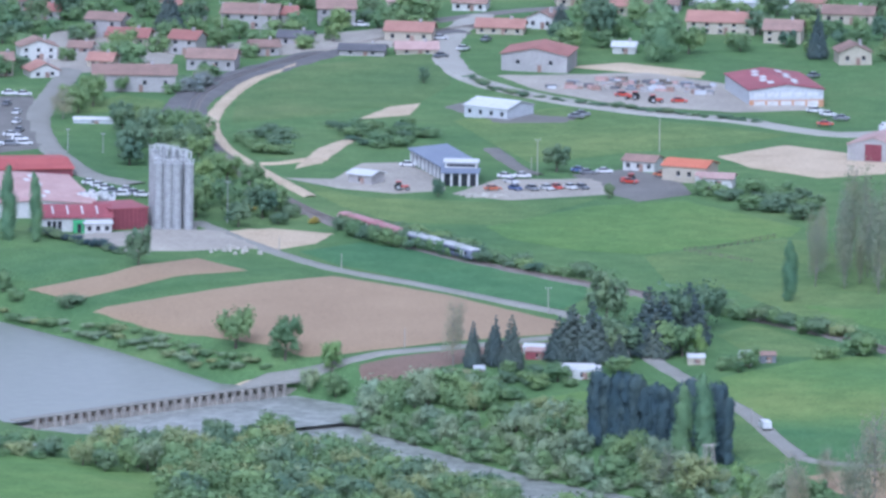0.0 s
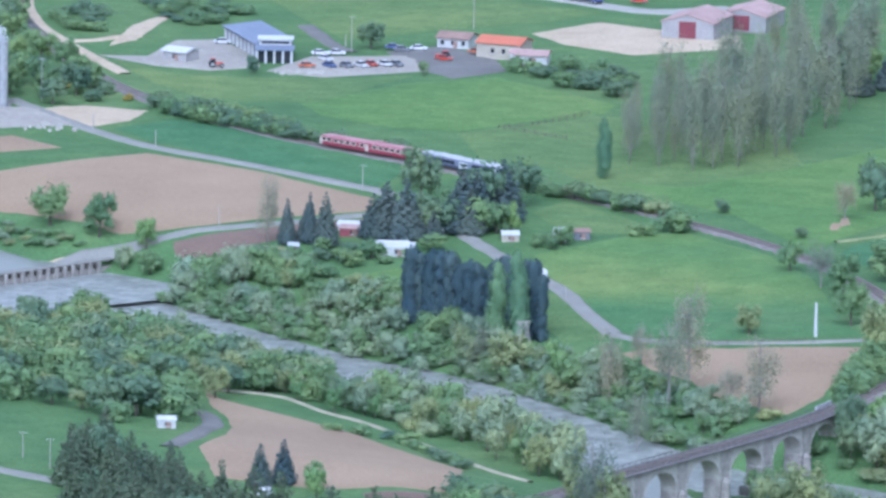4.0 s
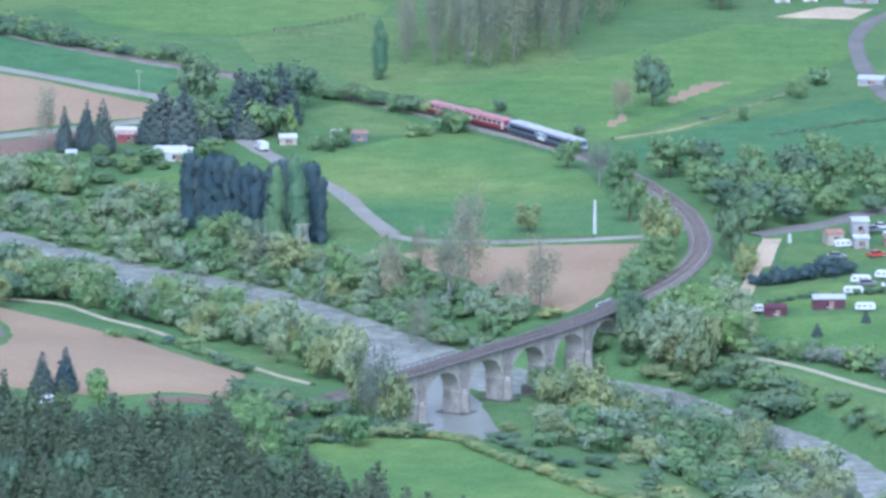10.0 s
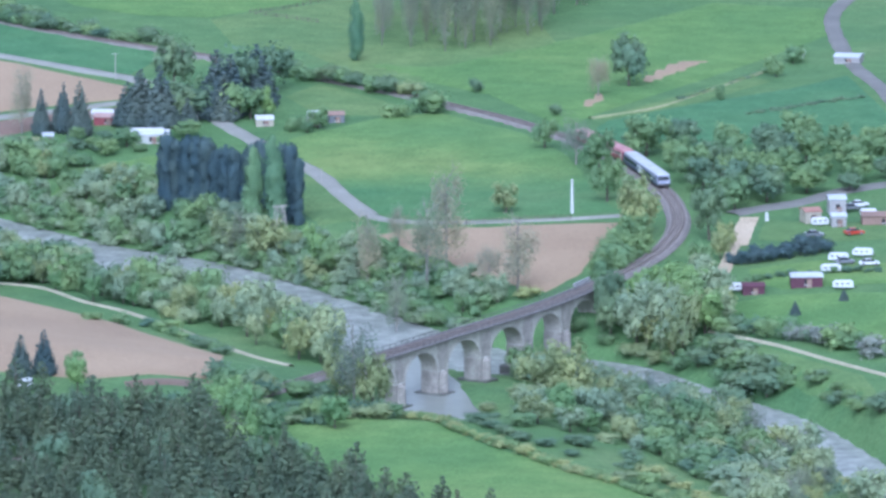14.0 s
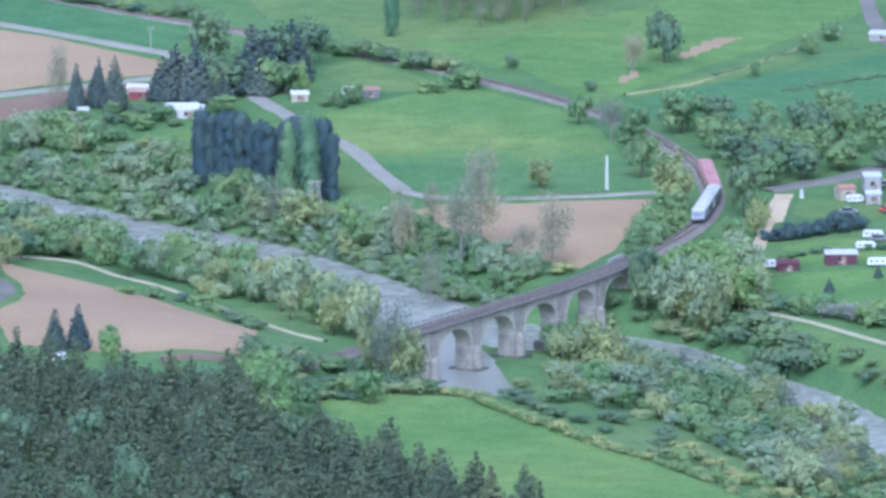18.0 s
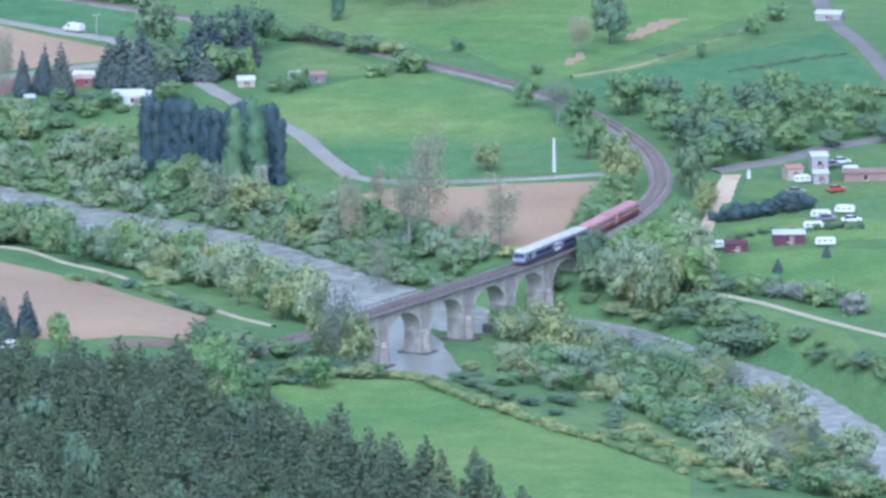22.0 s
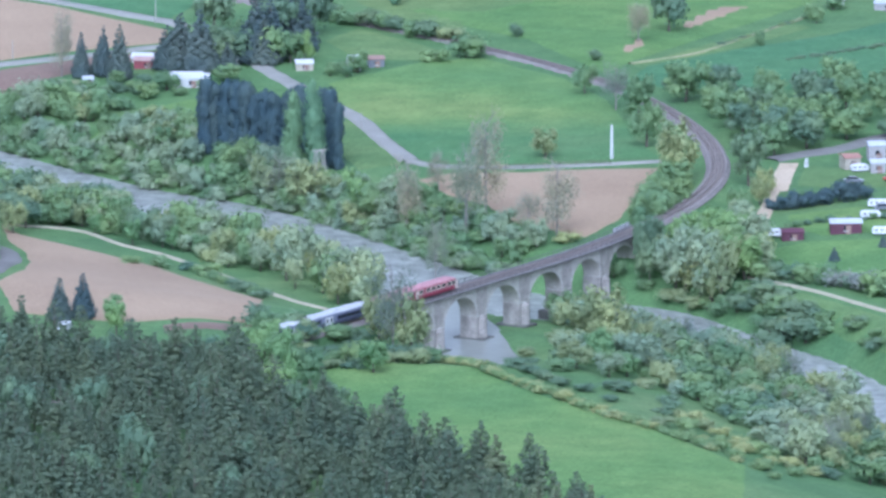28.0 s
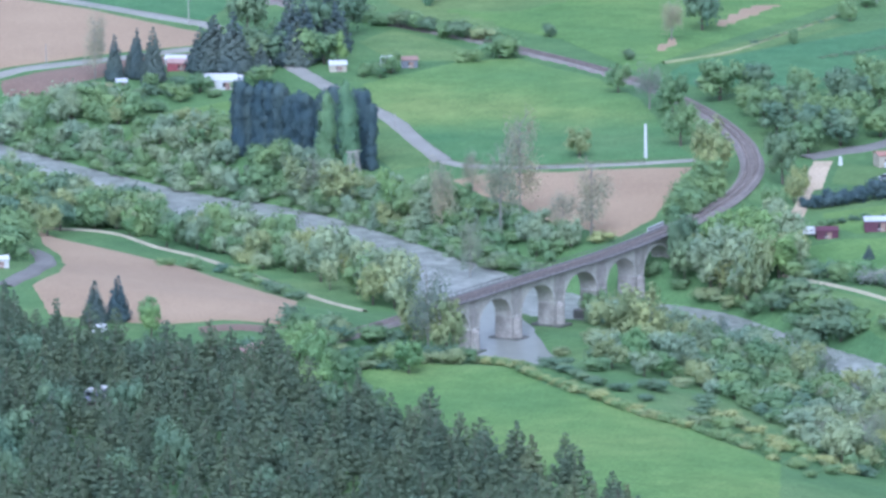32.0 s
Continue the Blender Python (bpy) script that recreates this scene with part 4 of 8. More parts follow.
def red_car(length=32.2):
    car = thing("railcar", pose(0, 0, 0), "old red and cream diesel railcar with a faded roof", "railcar", "cars of the train")
    part("body", hull(length, 1.62, 0.6, 1.6, 0.25), M["red"], car, "red lower body")
    part("upper_body", hull(length - 0.1, 1.58, 1.56, 2.65, 0.35), M["red"], car, "red upper body")
    part("roof", roof_cap(length, 1.5, 2.64, 0.5, 0.4), M["red_roof"], car, "faded red roof", True)
    box_part("underframe", -length / 2 + 2, length / 2 - 2, -1.3, 1.3, 0.28, 0.62, M["undergear"], car, "dark underframe")
    slots = [-14.6, -12.9, -10.6, -8.6, -6.6, -4.6, -1.8, 2.4, 4.4, 6.4, 8.4, 10.4, 12.6, 14.4]
    for side in (-1, 1):
        for x in slots:
            box_part("window_surround", x - 0.86, x + 0.86, side * 1.585 - 0.025, side * 1.585 + 0.025, 1.62, 2.44, M["cream"], car, "cream window surround")
            box_part("window", x - 0.6, x + 0.6, side * 1.595 - 0.03, side * 1.595 + 0.03, 1.74, 2.32, M["dark_glass"], car)
        for x in (-15.6, -0.2, 15.6):
            box_part("door", x - 0.5, x + 0.5, side * 1.6 - 0.04, side * 1.6 + 0.04, 0.7, 2.4, M["cream"] if x else M["red"], car, "narrow door")
        box_part("stripe", -length / 2 + 0.6, length / 2 - 0.6, side * 1.61 - 0.02, side * 1.61 + 0.02, 1.5, 1.58, M["cream"], car, "cream stripe")
    for end in (-1, 1):
        for y in (-0.85, 0, 0.85):
            box_part("windscreen", end * (length / 2 - 0.22) - 0.05, end * (length / 2 - 0.22) + 0.05, y - 0.36, y + 0.36, 1.75, 2.35, M["dark_glass"], car)
        box_part("cab_stripe", end * (length / 2 - 0.02) - 0.05, end * (length / 2 - 0.02) + 0.05, -1.2, 1.2, 1.25, 1.6, M["white"], car, "white chevron on the cab")
        for side in (-0.8, 0.8):
            bm = bmesh.new()
            rod(bm, (end * length / 2, side, 0.75), (end * (length / 2 + 0.35), side, 0.75), 0.09)
            rod(bm, (end * (length / 2 + 0.3), side, 0.75), (end * (length / 2 + 0.38), side, 0.75), 0.2, sides=10)
            part("buffer", bm, M["undergear"], car)
        bogie(car, end * length * 0.35)
    box_part("exhaust_box", 1.0, 4.2, -0.6, 0.6, 3.05, 3.4, M["red_roof"], car, "", 0.05)
    return car


lead_car, rear_car = blue_car(), red_car()

# ---- buildings ----
M["plaster_white"] = surface("white_render", (0.48, 0.475, 0.46), (0.6, 0.595, 0.57), 0.2, 2.0, 0.85, vary=0.05)
M["plaster_cream"] = surface("cream_render", (0.37, 0.33, 0.26), (0.48, 0.43, 0.34), 0.2, 2.0, 0.85, vary=0.05)
M["plaster_grey"] = surface("grey_render", (0.3, 0.285, 0.28), (0.41, 0.39, 0.375), 0.2, 2.0, 0.9, vary=0.08)
M["tile_red"] = surface("red_roof_tiles", (0.28, 0.12, 0.1), (0.38, 0.18, 0.15), 0.25, 2.5, 0.85, bump=0.08, vary=0.12)
M["tile_orange"] = surface("orange_roof_tiles", (0.31, 0.16, 0.125), (0.41, 0.225, 0.175), 0.25, 2.5, 0.8, bump=0.08, vary=0.08)
M["tile_bright"] = surface("bright_orange_tiles", (0.48, 0.15, 0.085), (0.58, 0.2, 0.12), 0.25, 2.5, 0.8, bump=0.08)
M["slate"] = surface("dark_slate_roof", (0.1, 0.1, 0.11), (0.16, 0.155, 0.165), 0.25, 2.5, 0.8, vary=0.1)
M["tile_brown"] = surface("weathered_roof_tiles", (0.22, 0.15, 0.12), (0.34, 0.22, 0.18), 0.25, 2.5, 0.9, bump=0.08, vary=0.12)
M["tile_pink"] = surface("faded_pink_tiles", (0.38, 0.25, 0.22), (0.48, 0.34, 0.31), 0.2, 2.0, 0.85, vary=0.06)
M["sheet_blue"] = surface("blue_sheet_roof", (0.16, 0.19, 0.26), (0.22, 0.25, 0.32), 0.1, 1.5, 0.5)
M["sheet_white"] = surface("white_sheet_roof", (0.53, 0.535, 0.53), (0.63, 0.635, 0.625), 0.1, 1.5, 0.5)
M["sheet_grey"] = surface("grey_sheet_wall", (0.42, 0.44, 0.47), (0.54, 0.56, 0.58), 0.15, 1.5, 0.55)
M["sheet_red"] = surface("dark_red_sheet", (0.16, 0.035, 0.05), (0.22, 0.055, 0.07), 0.15, 1.5, 0.55)
M["sheet_maroon"] = surface("maroon_sheet_roof", (0.25, 0.06, 0.075), (0.34, 0.1, 0.11), 0.12, 1.2, 0.6)
M["brick_band"] = surface("orange_brick", (0.4, 0.2, 0.11), (0.52, 0.3, 0.18), 0.4, 2.5, 0.9)
M["alu"] = surface("silo_aluminium", (0.34, 0.345, 0.35), (0.4, 0.405, 0.405), 0.08, 1.0, 0.5, 0.15)
M["maroon_boards"] = surface("maroon_boards", (0.085, 0.03, 0.05), (0.13, 0.045, 0.07), 0.3, 2.0, 0.7)
M["green_paint"] = surface("green_paint", (0.06, 0.32, 0.12), (0.1, 0.4, 0.17), 0.5, 3.0, 0.6)
M["wood_pole"] = surface("weathered_wood", (0.3, 0.28, 0.25), (0.45, 0.42, 0.38), 1.0, 6.0, 0.9)
M["old_fence"] = surface("dark_fence_wood", (0.1, 0.085, 0.07), (0.19, 0.165, 0.14), 1.0, 6.0, 0.95)
M["tyre"] = surface("tyre_rubber", (0.015, 0.015, 0.015), (0.035, 0.035, 0.035), 1.0, 6.0, 0.9)
M["car_red"] = surface("red_car_paint", (0.42, 0.05, 0.03), (0.52, 0.07, 0.04), 0.5, 3.0, 0.3)
M["car_orange"] = surface("orange_car_paint", (0.45, 0.13, 0.06), (0.52, 0.17, 0.08), 0.5, 3.0, 0.3)
M["car_blue"] = surface("blue_car_paint", (0.05, 0.08, 0.2), (0.08, 0.12, 0.28), 0.5, 3.0, 0.3)
M["car_grey"] = surface("grey_car_paint", (0.14, 0.15, 0.17), (0.22, 0.23, 0.25), 0.5, 3.0, 0.3)
M["lorry_blue"] = surface("blue_tarpaulin", (0.07, 0.1, 0.36), (0.12, 0.16, 0.46), 0.3, 2.0, 0.6)


def roof_mesh(w, d, z, rise, over, thick, along):
    """Two slopes with eaves; the ridge runs along x or y. The house's front is at y 0, its back at d."""
    bm = bmesh.new()
    x0, x1, y0, y1 = -w / 2 - over, w / 2 + over, -over, d + over
    for up in (0, 1):
        zz = z + thick * up
        if along == "x":
            lo, hi = zz - rise * over / (d / 2) * 0.6, zz + rise
            pts = [(x0, y0, lo), (x1, y0, lo), (x1, d / 2, hi), (x0, d / 2, hi), (x1, y1, lo), (x0, y1, lo)]
        else:
            lo, hi = zz - rise * over / (w / 2) * 0.6, zz + rise
            pts = [(x0, y1, lo), (x0, y0, lo), (0, y0, hi), (0, y1, hi), (x1, y0, lo), (x1, y1, lo)]
        v = [bm.verts.new(p) for p in pts]
        if up:
            bm.faces.new((v[0], v[1], v[2], v[3]))
            bm.faces.new((v[3], v[2], v[4], v[5]))
            a = low
            for i, j in ((0, 1), (1, 2), (2, 4), (4, 5), (5, 3), (3, 0)):
                bm.faces.new((v[i], a[i], a[j], v[j]))
        else:
            bm.faces.new((v[3], v[2], v[1], v[0]))
            bm.faces.new((v[5], v[4], v[2], v[3]))
            low = v
    bmesh.ops.recalc_face_normals(bm, faces=bm.faces)
    return bm


def wall_mesh(w, d, h, rise, along):
    """Walls up to the eaves, with gables under the roof."""
    bm = bmesh.new()
    foot = -1.5
    base = [bm.verts.new(p) for p in ((-w / 2, 0, foot), (w / 2, 0, foot), (w / 2, d, foot), (-w / 2, d, foot))]
    top = [bm.verts.new(p) for p in ((-w / 2, 0, h), (w / 2, 0, h), (w / 2, d, h), (-w / 2, d, h))]
    if along == "x":
        r = [bm.verts.new((w / 2, d / 2, h + rise - 0.06)), bm.verts.new((-w / 2, d / 2, h + rise - 0.06))]
        bm.faces.new((base[0], base[1], top[1], top[0]))
        bm.faces.new((base[2], base[3], top[3], top[2]))
        bm.faces.new((base[1], base[2], top[2], r[0], top[1]))
        bm.faces.new((base[3], base[0], top[0], r[1], top[3]))
    else:
        r = [bm.verts.new((0, 0, h + rise - 0.06)), bm.verts.new((0, d, h + rise - 0.06))]
        bm.faces.new((base[0], base[1], top[1], r[0], top[0]))
        bm.faces.new((base[2], base[3], top[3], r[1], top[2]))
        bm.faces.new((base[1], base[2], top[2], top[1]))
        bm.faces.new((base[3], base[0], top[0], top[3]))
    bmesh.ops.recalc_face_normals(bm, faces=bm.faces)
    return bm


def openings(parent, w, h, count, storeys, mat, frame, size=(0.95, 1.15), y=-0.04):
    for k in range(storeys):
        zc = h * (k + 0.55) / storeys
        hh = min(size[1], h / storeys * 0.5)
        for j in range(count):
            x = -w / 2 + w * (j + 0.5) / count
            ww = min(size[0], w / count * 0.55)
            win = box_part("window", x - ww / 2, x + ww / 2, y - 0.03, y + 0.06, zc - hh / 2, zc + hh / 2, mat, parent)
            box_part("sill", x - ww / 2 - 0.12, x + ww / 2 + 0.12, y - 0.14, y + 0.02, zc - hh / 2 - 0.14, zc - hh / 2, frame, win)


BUILT = []


def house(at, depth, rise, turn, wall, roof, label, along="x", windows=3, storeys=1, chimney=True, name="house", door=True, over=0.5):
    x, y, h, w = at
    BUILT.append((x, y + depth / 2, max(w, depth) / 2))
    ob = thing(name, on_ground(x, y, turn), label, "house" if name == "house" else "building")
    part("wall", wall_mesh(w, depth, h, rise, along), M[wall], ob)
    rf = part("roof", roof_mesh(w, depth, h, rise, over, 0.22, along), M[roof], ob)
    openings(ob, w, h, windows, storeys, M["dark_glass"], M["plaster_white"])
    if door:
        box_part("door", w * 0.08 - 0.55, w * 0.08 + 0.55, -0.1, 0.05, -0.4, min(1.9, h * 0.8), M["tile_brown"], ob)
    if chimney:
        box_part("chimney", w * 0.22 - 0.4, w * 0.22 + 0.4, depth * 0.5 - 0.4, depth * 0.5 + 0.4, h + rise * 0.4, h + rise + 0.9, M["plaster_grey"], rf, "grey chimney", 0.05)
    return ob


HOUSES = [
    ((-204.3, 3316.3, 5.3, 10.1), 9, 1.4, -14, "plaster_grey", "tile_brown", "old grey house with a brown roof", "x", 2, 2),
    ((-197, 3302, 2.8, 11.2), 9, 1.8, -8, "plaster_cream", "tile_red", "cream house with a hipped red roof", "x", 3, 1),
    ((-218.7, 3272.7, 3.7, 9.9), 8, 1.8, 12, "plaster_white", "tile_brown", "white house with a brown tiled roof", "y", 3, 2),
    ((-214.7, 3239.7, 1.8, 7.8), 8, 2.0, 18, "plaster_white", "tile_orange", "low white house with an orange roof", "y", 2, 1),
    ((-189.7, 3215.9, 4.5, 21.6), 10, 2.0, 4, "plaster_grey", "tile_brown", "long grey barn with a brown roof", "x", 4, 1),
    ((-201.7, 3260.1, 2.1, 6.6), 8, 1.6, -10, "plaster_cream", "tile_orange", "small house with a pinkish orange roof", "x", 2, 1),
    ((-181.3, 3288.5, 4.3, 7.9), 8, 1.8, -18, "plaster_grey", "tile_red", "grey house with a dark red roof", "x", 2, 2),
    ((-172.1, 3258.7, 3.3, 12.9), 9, 1.9, -6, "plaster_grey", "tile_brown", "grey farm building with a faded red roof", "x", 4, 1),
    ((-166.1, 3339.4, 4.1, 15.3), 10, 2.2, -8, "plaster_grey", "tile_brown", "large grey stone house with a brown roof", "x", 4, 2),
    ((-142.6, 3349.3, 4.7, 10.2), 9, 2.0, 4, "plaster_grey", "tile_brown", "grey two-storey house with brown tiles", "x", 3, 2),
    ((-124.4, 3381.7, 2.8, 11.5), 8, 1.6, 2, "plaster_cream", "tile_pink", "cream house at the edge of the town", "x", 3, 1),
    ((-121.9, 3317.3, 3.1, 12.8), 8, 2.0, -6, "plaster_cream", "tile_orange", "cream house with an orange tiled roof", "x", 3, 1),
    ((-118.6, 3293.9, 1.5, 11.2), 7, 1.6, 6, "plaster_cream", "tile_pink", "low cream annex with a pale pink roof", "x", 2, 1),
    ((-225.5, 3241, 4.2, 4.5), 8, 1.6, 8, "plaster_cream", "tile_brown", "cream house beside the car park", "x", 2, 2),
    ((-97.9, 3337.8, 1.9, 12.9), 9, 1.8, -4, "plaster_cream", "tile_orange", "low house with a red-orange roof", "x", 4, 1),
    ((-87.2, 3349.7, 2.8, 8.3), 8, 2.0, -16, "plaster_white", "tile_brown", "white house with a brown roof", "y", 2, 1),
    ((-63.5, 3307.3, 1.9, 6.1), 6, 1.0, -4, "plaster_white", "sheet_white", "small white shed in the grass", "x", 1, 1),
    ((-38.1, 3346, 3.4, 18.4), 10, 2.2, -6, "plaster_cream", "tile_orange", "long cream house with an orange roof", "x", 5, 2),
    ((-21.2, 3330.1, 3.7, 10.1), 9, 2.2, -6, "plaster_cream", "tile_brown", "cream house with a brown roof", "x", 3, 2),
    ((-1.2, 3290, 3.4, 8.8), 9, 2.0, 10, "plaster_cream", "tile_brown", "cream house with a brown gable roof", "y", 2, 1),
    ((-152.2, 3306.6, 2.2, 9.1), 8, 1.4, -6, "plaster_grey", "slate", "low grey outbuilding with a slate roof", "x", 2, 1),
    ((-133.3, 3289.2, 1.5, 12.1), 7, 1.2, -4, "plaster_grey", "slate", "low dark shed beside the track", "x", 2, 1),
    ((-156.3, 3343, 3.7, 6.8), 8, 1.6, 6, "plaster_grey", "tile_red", "grey house behind the street", "x", 2, 2),
    ((-67.1, 3375.7, 2.8, 6.2), 8, 1.6, 6, "plaster_cream", "tile_orange", "house with an orange roof among trees", "x", 2, 1),
    ((-3.6, 3372, 2.8, 13.9), 9, 1.8, -6, "plaster_cream", "tile_brown", "cream terrace with brown roofs", "x", 4, 1),
    ((-231, 3365.5, 2.8, 7.7), 8, 1.6, 6, "plaster_grey", "tile_brown", "grey house at the wood's edge", "x", 2, 1),
    ((-190.3, 3359.3, 3.1, 6.2), 8, 1.6, -16, "plaster_cream", "tile_orange", "narrow cream house with an orange roof", "y", 2, 2),
    ((-181.3, 3350, 2.2, 4.6), 7, 1.4, -6, "plaster_white", "tile_brown", "little white house under trees", "x", 2, 1),
    ((-107.7, 3383.9, 2.2, 9.3), 8, 1.6, -6, "plaster_white", "tile_brown", "white house beside the town street", "x", 3, 1),
    ((-149.8, 3385, 2.2, 9.3), 8, 1.6, -6, "plaster_cream", "tile_red", "cream house with a red roof", "x", 3, 1),
    ((-54.9, 3385.8, 2.2, 9.3), 8, 1.6, -6, "plaster_grey", "tile_brown", "grey house among garden trees", "x", 3, 1),
    ((-13.1, 3397.7, 2.2, 9.4), 8, 1.6, -6, "plaster_cream", "tile_orange", "cream house above the gardens", "x", 3, 1),
    ((-158.9, 3286.9, 2.5, 7.6), 7, 1.4, 10, "plaster_grey", "tile_brown", "grey workshop beside the railway", "x", 2, 1),
    ((-208.9, 3289.2, 1.5, 6.1), 7, 1.2, -6, "plaster_grey", "tile_brown", "low grey garage in the town", "x", 2, 1),
    ((-80, 3394.3, 2.2, 7.8), 8, 1.6, 6, "plaster_cream", "tile_brown", "cream house behind tall trees", "x", 2, 1),
    ((-222.9, 3349.8, 2.5, 9.2), 8, 1.6, -6, "plaster_grey", "tile_red", "house half hidden by dark trees", "x", 2, 1),
]
for at, depth, rise, turn, wall, roof, text, along, wins, storeys in HOUSES:
    house(at, depth, rise, turn, wall, roof, text, along, wins, storeys)

# sheds and halls
house((-86.5, 3268.8, 4.6, 17.7), 16, 1.8, -8, "plaster_grey", "tile_red", "grey hall with a faded red roof", "y", 2, 1, False, "hall")
house((-96.5, 3181, 3.0, 13.5), 12, 1.5, -33, "sheet_grey", "sheet_white", "blue-grey industrial hangar with a white roof", "x", 4, 1, False, "hangar", False, 0.3)
house((-31.8, 3400, 1.3, 31.2), 14, 1.0, 0, "sheet_grey", "sheet_white", "long warehouse with a white roof", "x", 5, 1, False, "warehouse", False)


def red_hall():
    x, y, h, w = (-19, 3213.6, 4.5, 19.8)
    ob = thing("hall", on_ground(x, y, 13), "large hall with a maroon roof and white skylights", "building")
    d, rise = 30, 1.4
    part("wall", wall_mesh(w, d, h, rise, "y"), M["sheet_grey"], ob, "grey sheet wall")
    rf = part("roof", roof_mesh(w, d, h, rise, 0.4, 0.25, "y"), M["sheet_maroon"], ob, "maroon sheet roof")
    slope = rise / (w / 2)
    for side in (-1, 1):
        for k in range(5):
            u = side * w * (0.16 + 0.05 * (k % 2))
            yy = 5 + 5.0 * k
            bm = bmesh.new()
            box(bm, -0.8, 0.8, -1.7, 1.7, -0.04, 0.1)
            bmesh.ops.transform(bm, matrix=pose(u, yy, h + rise - abs(u) * slope + 0.36, 0, math.degrees(math.atan(slope)) * side, 0), verts=bm.verts)
            part("skylight", bm, M["sheet_white"], rf, "white skylight")
    box_part("brick_base", -w / 2 - 0.05, w / 2 + 0.05, -0.14, 0.02, -1.2, h * 0.42, M["brick_band"], ob, "orange brick base")
    for k in range(5):
        a = -w / 2 + 1.0 + k * (w - 2) / 5
        box_part("gate", a + 0.2, a + (w - 2) / 5 - 0.4, -0.24, -0.1, -0.3, h * 0.36, M["plaster_white"], ob, "white roller gate")
        box_part("window", a + 0.2, a + (w - 2) / 5 - 0.4, -0.1, 0.02, h * 0.6, h * 0.85, M["sheet_white"], ob, "pale window strip")


red_hall()


def right_factory():
    for k, (at, turn) in enumerate((((3.8, 3115.4, 6.4, 13.7), -16), ((17.4, 3131.9, 5.8, 13), -16))):
        x, y, h, w = at
        ob = thing("workshop", on_ground(x, y, turn), "grey workshop with a pale red roof and a red gate", "building", "workshops on the sandy ground")
        part("wall", wall_mesh(w, 18, h * 0.7, h * 0.32, "y"), M["plaster_grey"], ob)
        part("roof", roof_mesh(w, 18, h * 0.7, h * 0.32, 0.3, 0.25, "y"), M["tile_pink"], ob, "pale red roof")
        box_part("gate", -2.2, 2.2, -0.16, 0.04, 0.6, h * 0.75, M["sheet_red"], ob, "dark red gate")
        box_part("base_step", -w / 2, w / 2, -0.3, 0.0, -0.8, 0.3, M["concrete_road"], ob)


right_factory()


def orange_house():
    x, y, h, w = (-43.6, 3080, 4, 11.6)
    ob = thing("depot", on_ground(x, y, -20), "cream depot with a bright orange roof", "building")
    part("wall", wall_mesh(w, 9, h, 1.3, "x"), M["plaster_cream"], ob)
    part("roof", roof_mesh(w, 9, h, 1.3, 0.4, 0.2, "x"), M["tile_bright"], ob, "bright orange roof")
    openings(ob, w * 0.5, h, 2, 1, M["dark_glass"], M["plaster_white"])
    # opaque dark panel stands for the shade inside the open gateway
    box_part("gateway", w * 0.3, w * 0.46, -0.1, 0.05, -0.2, h * 0.7, M["dark_glass"], ob, "dark panel for the shade inside an open gateway")
    x, y, h, w = (-55.3, 3097.9, 2.6, 8.3)
    house((x, y, h, w), 7, 1.1, -18, "plaster_white", "tile_brown", "low white office with a brown roof", "x", 3, 1, False, "office")
    x, y, h, w = (-35.2, 3070.2, 2.6, 7.9)
    house((x, y, h, w), 6, 0.9, -8, "plaster_white", "tile_pink", "small white annex with a pink roof", "x", 1, 1, False, "annex")


orange_house()


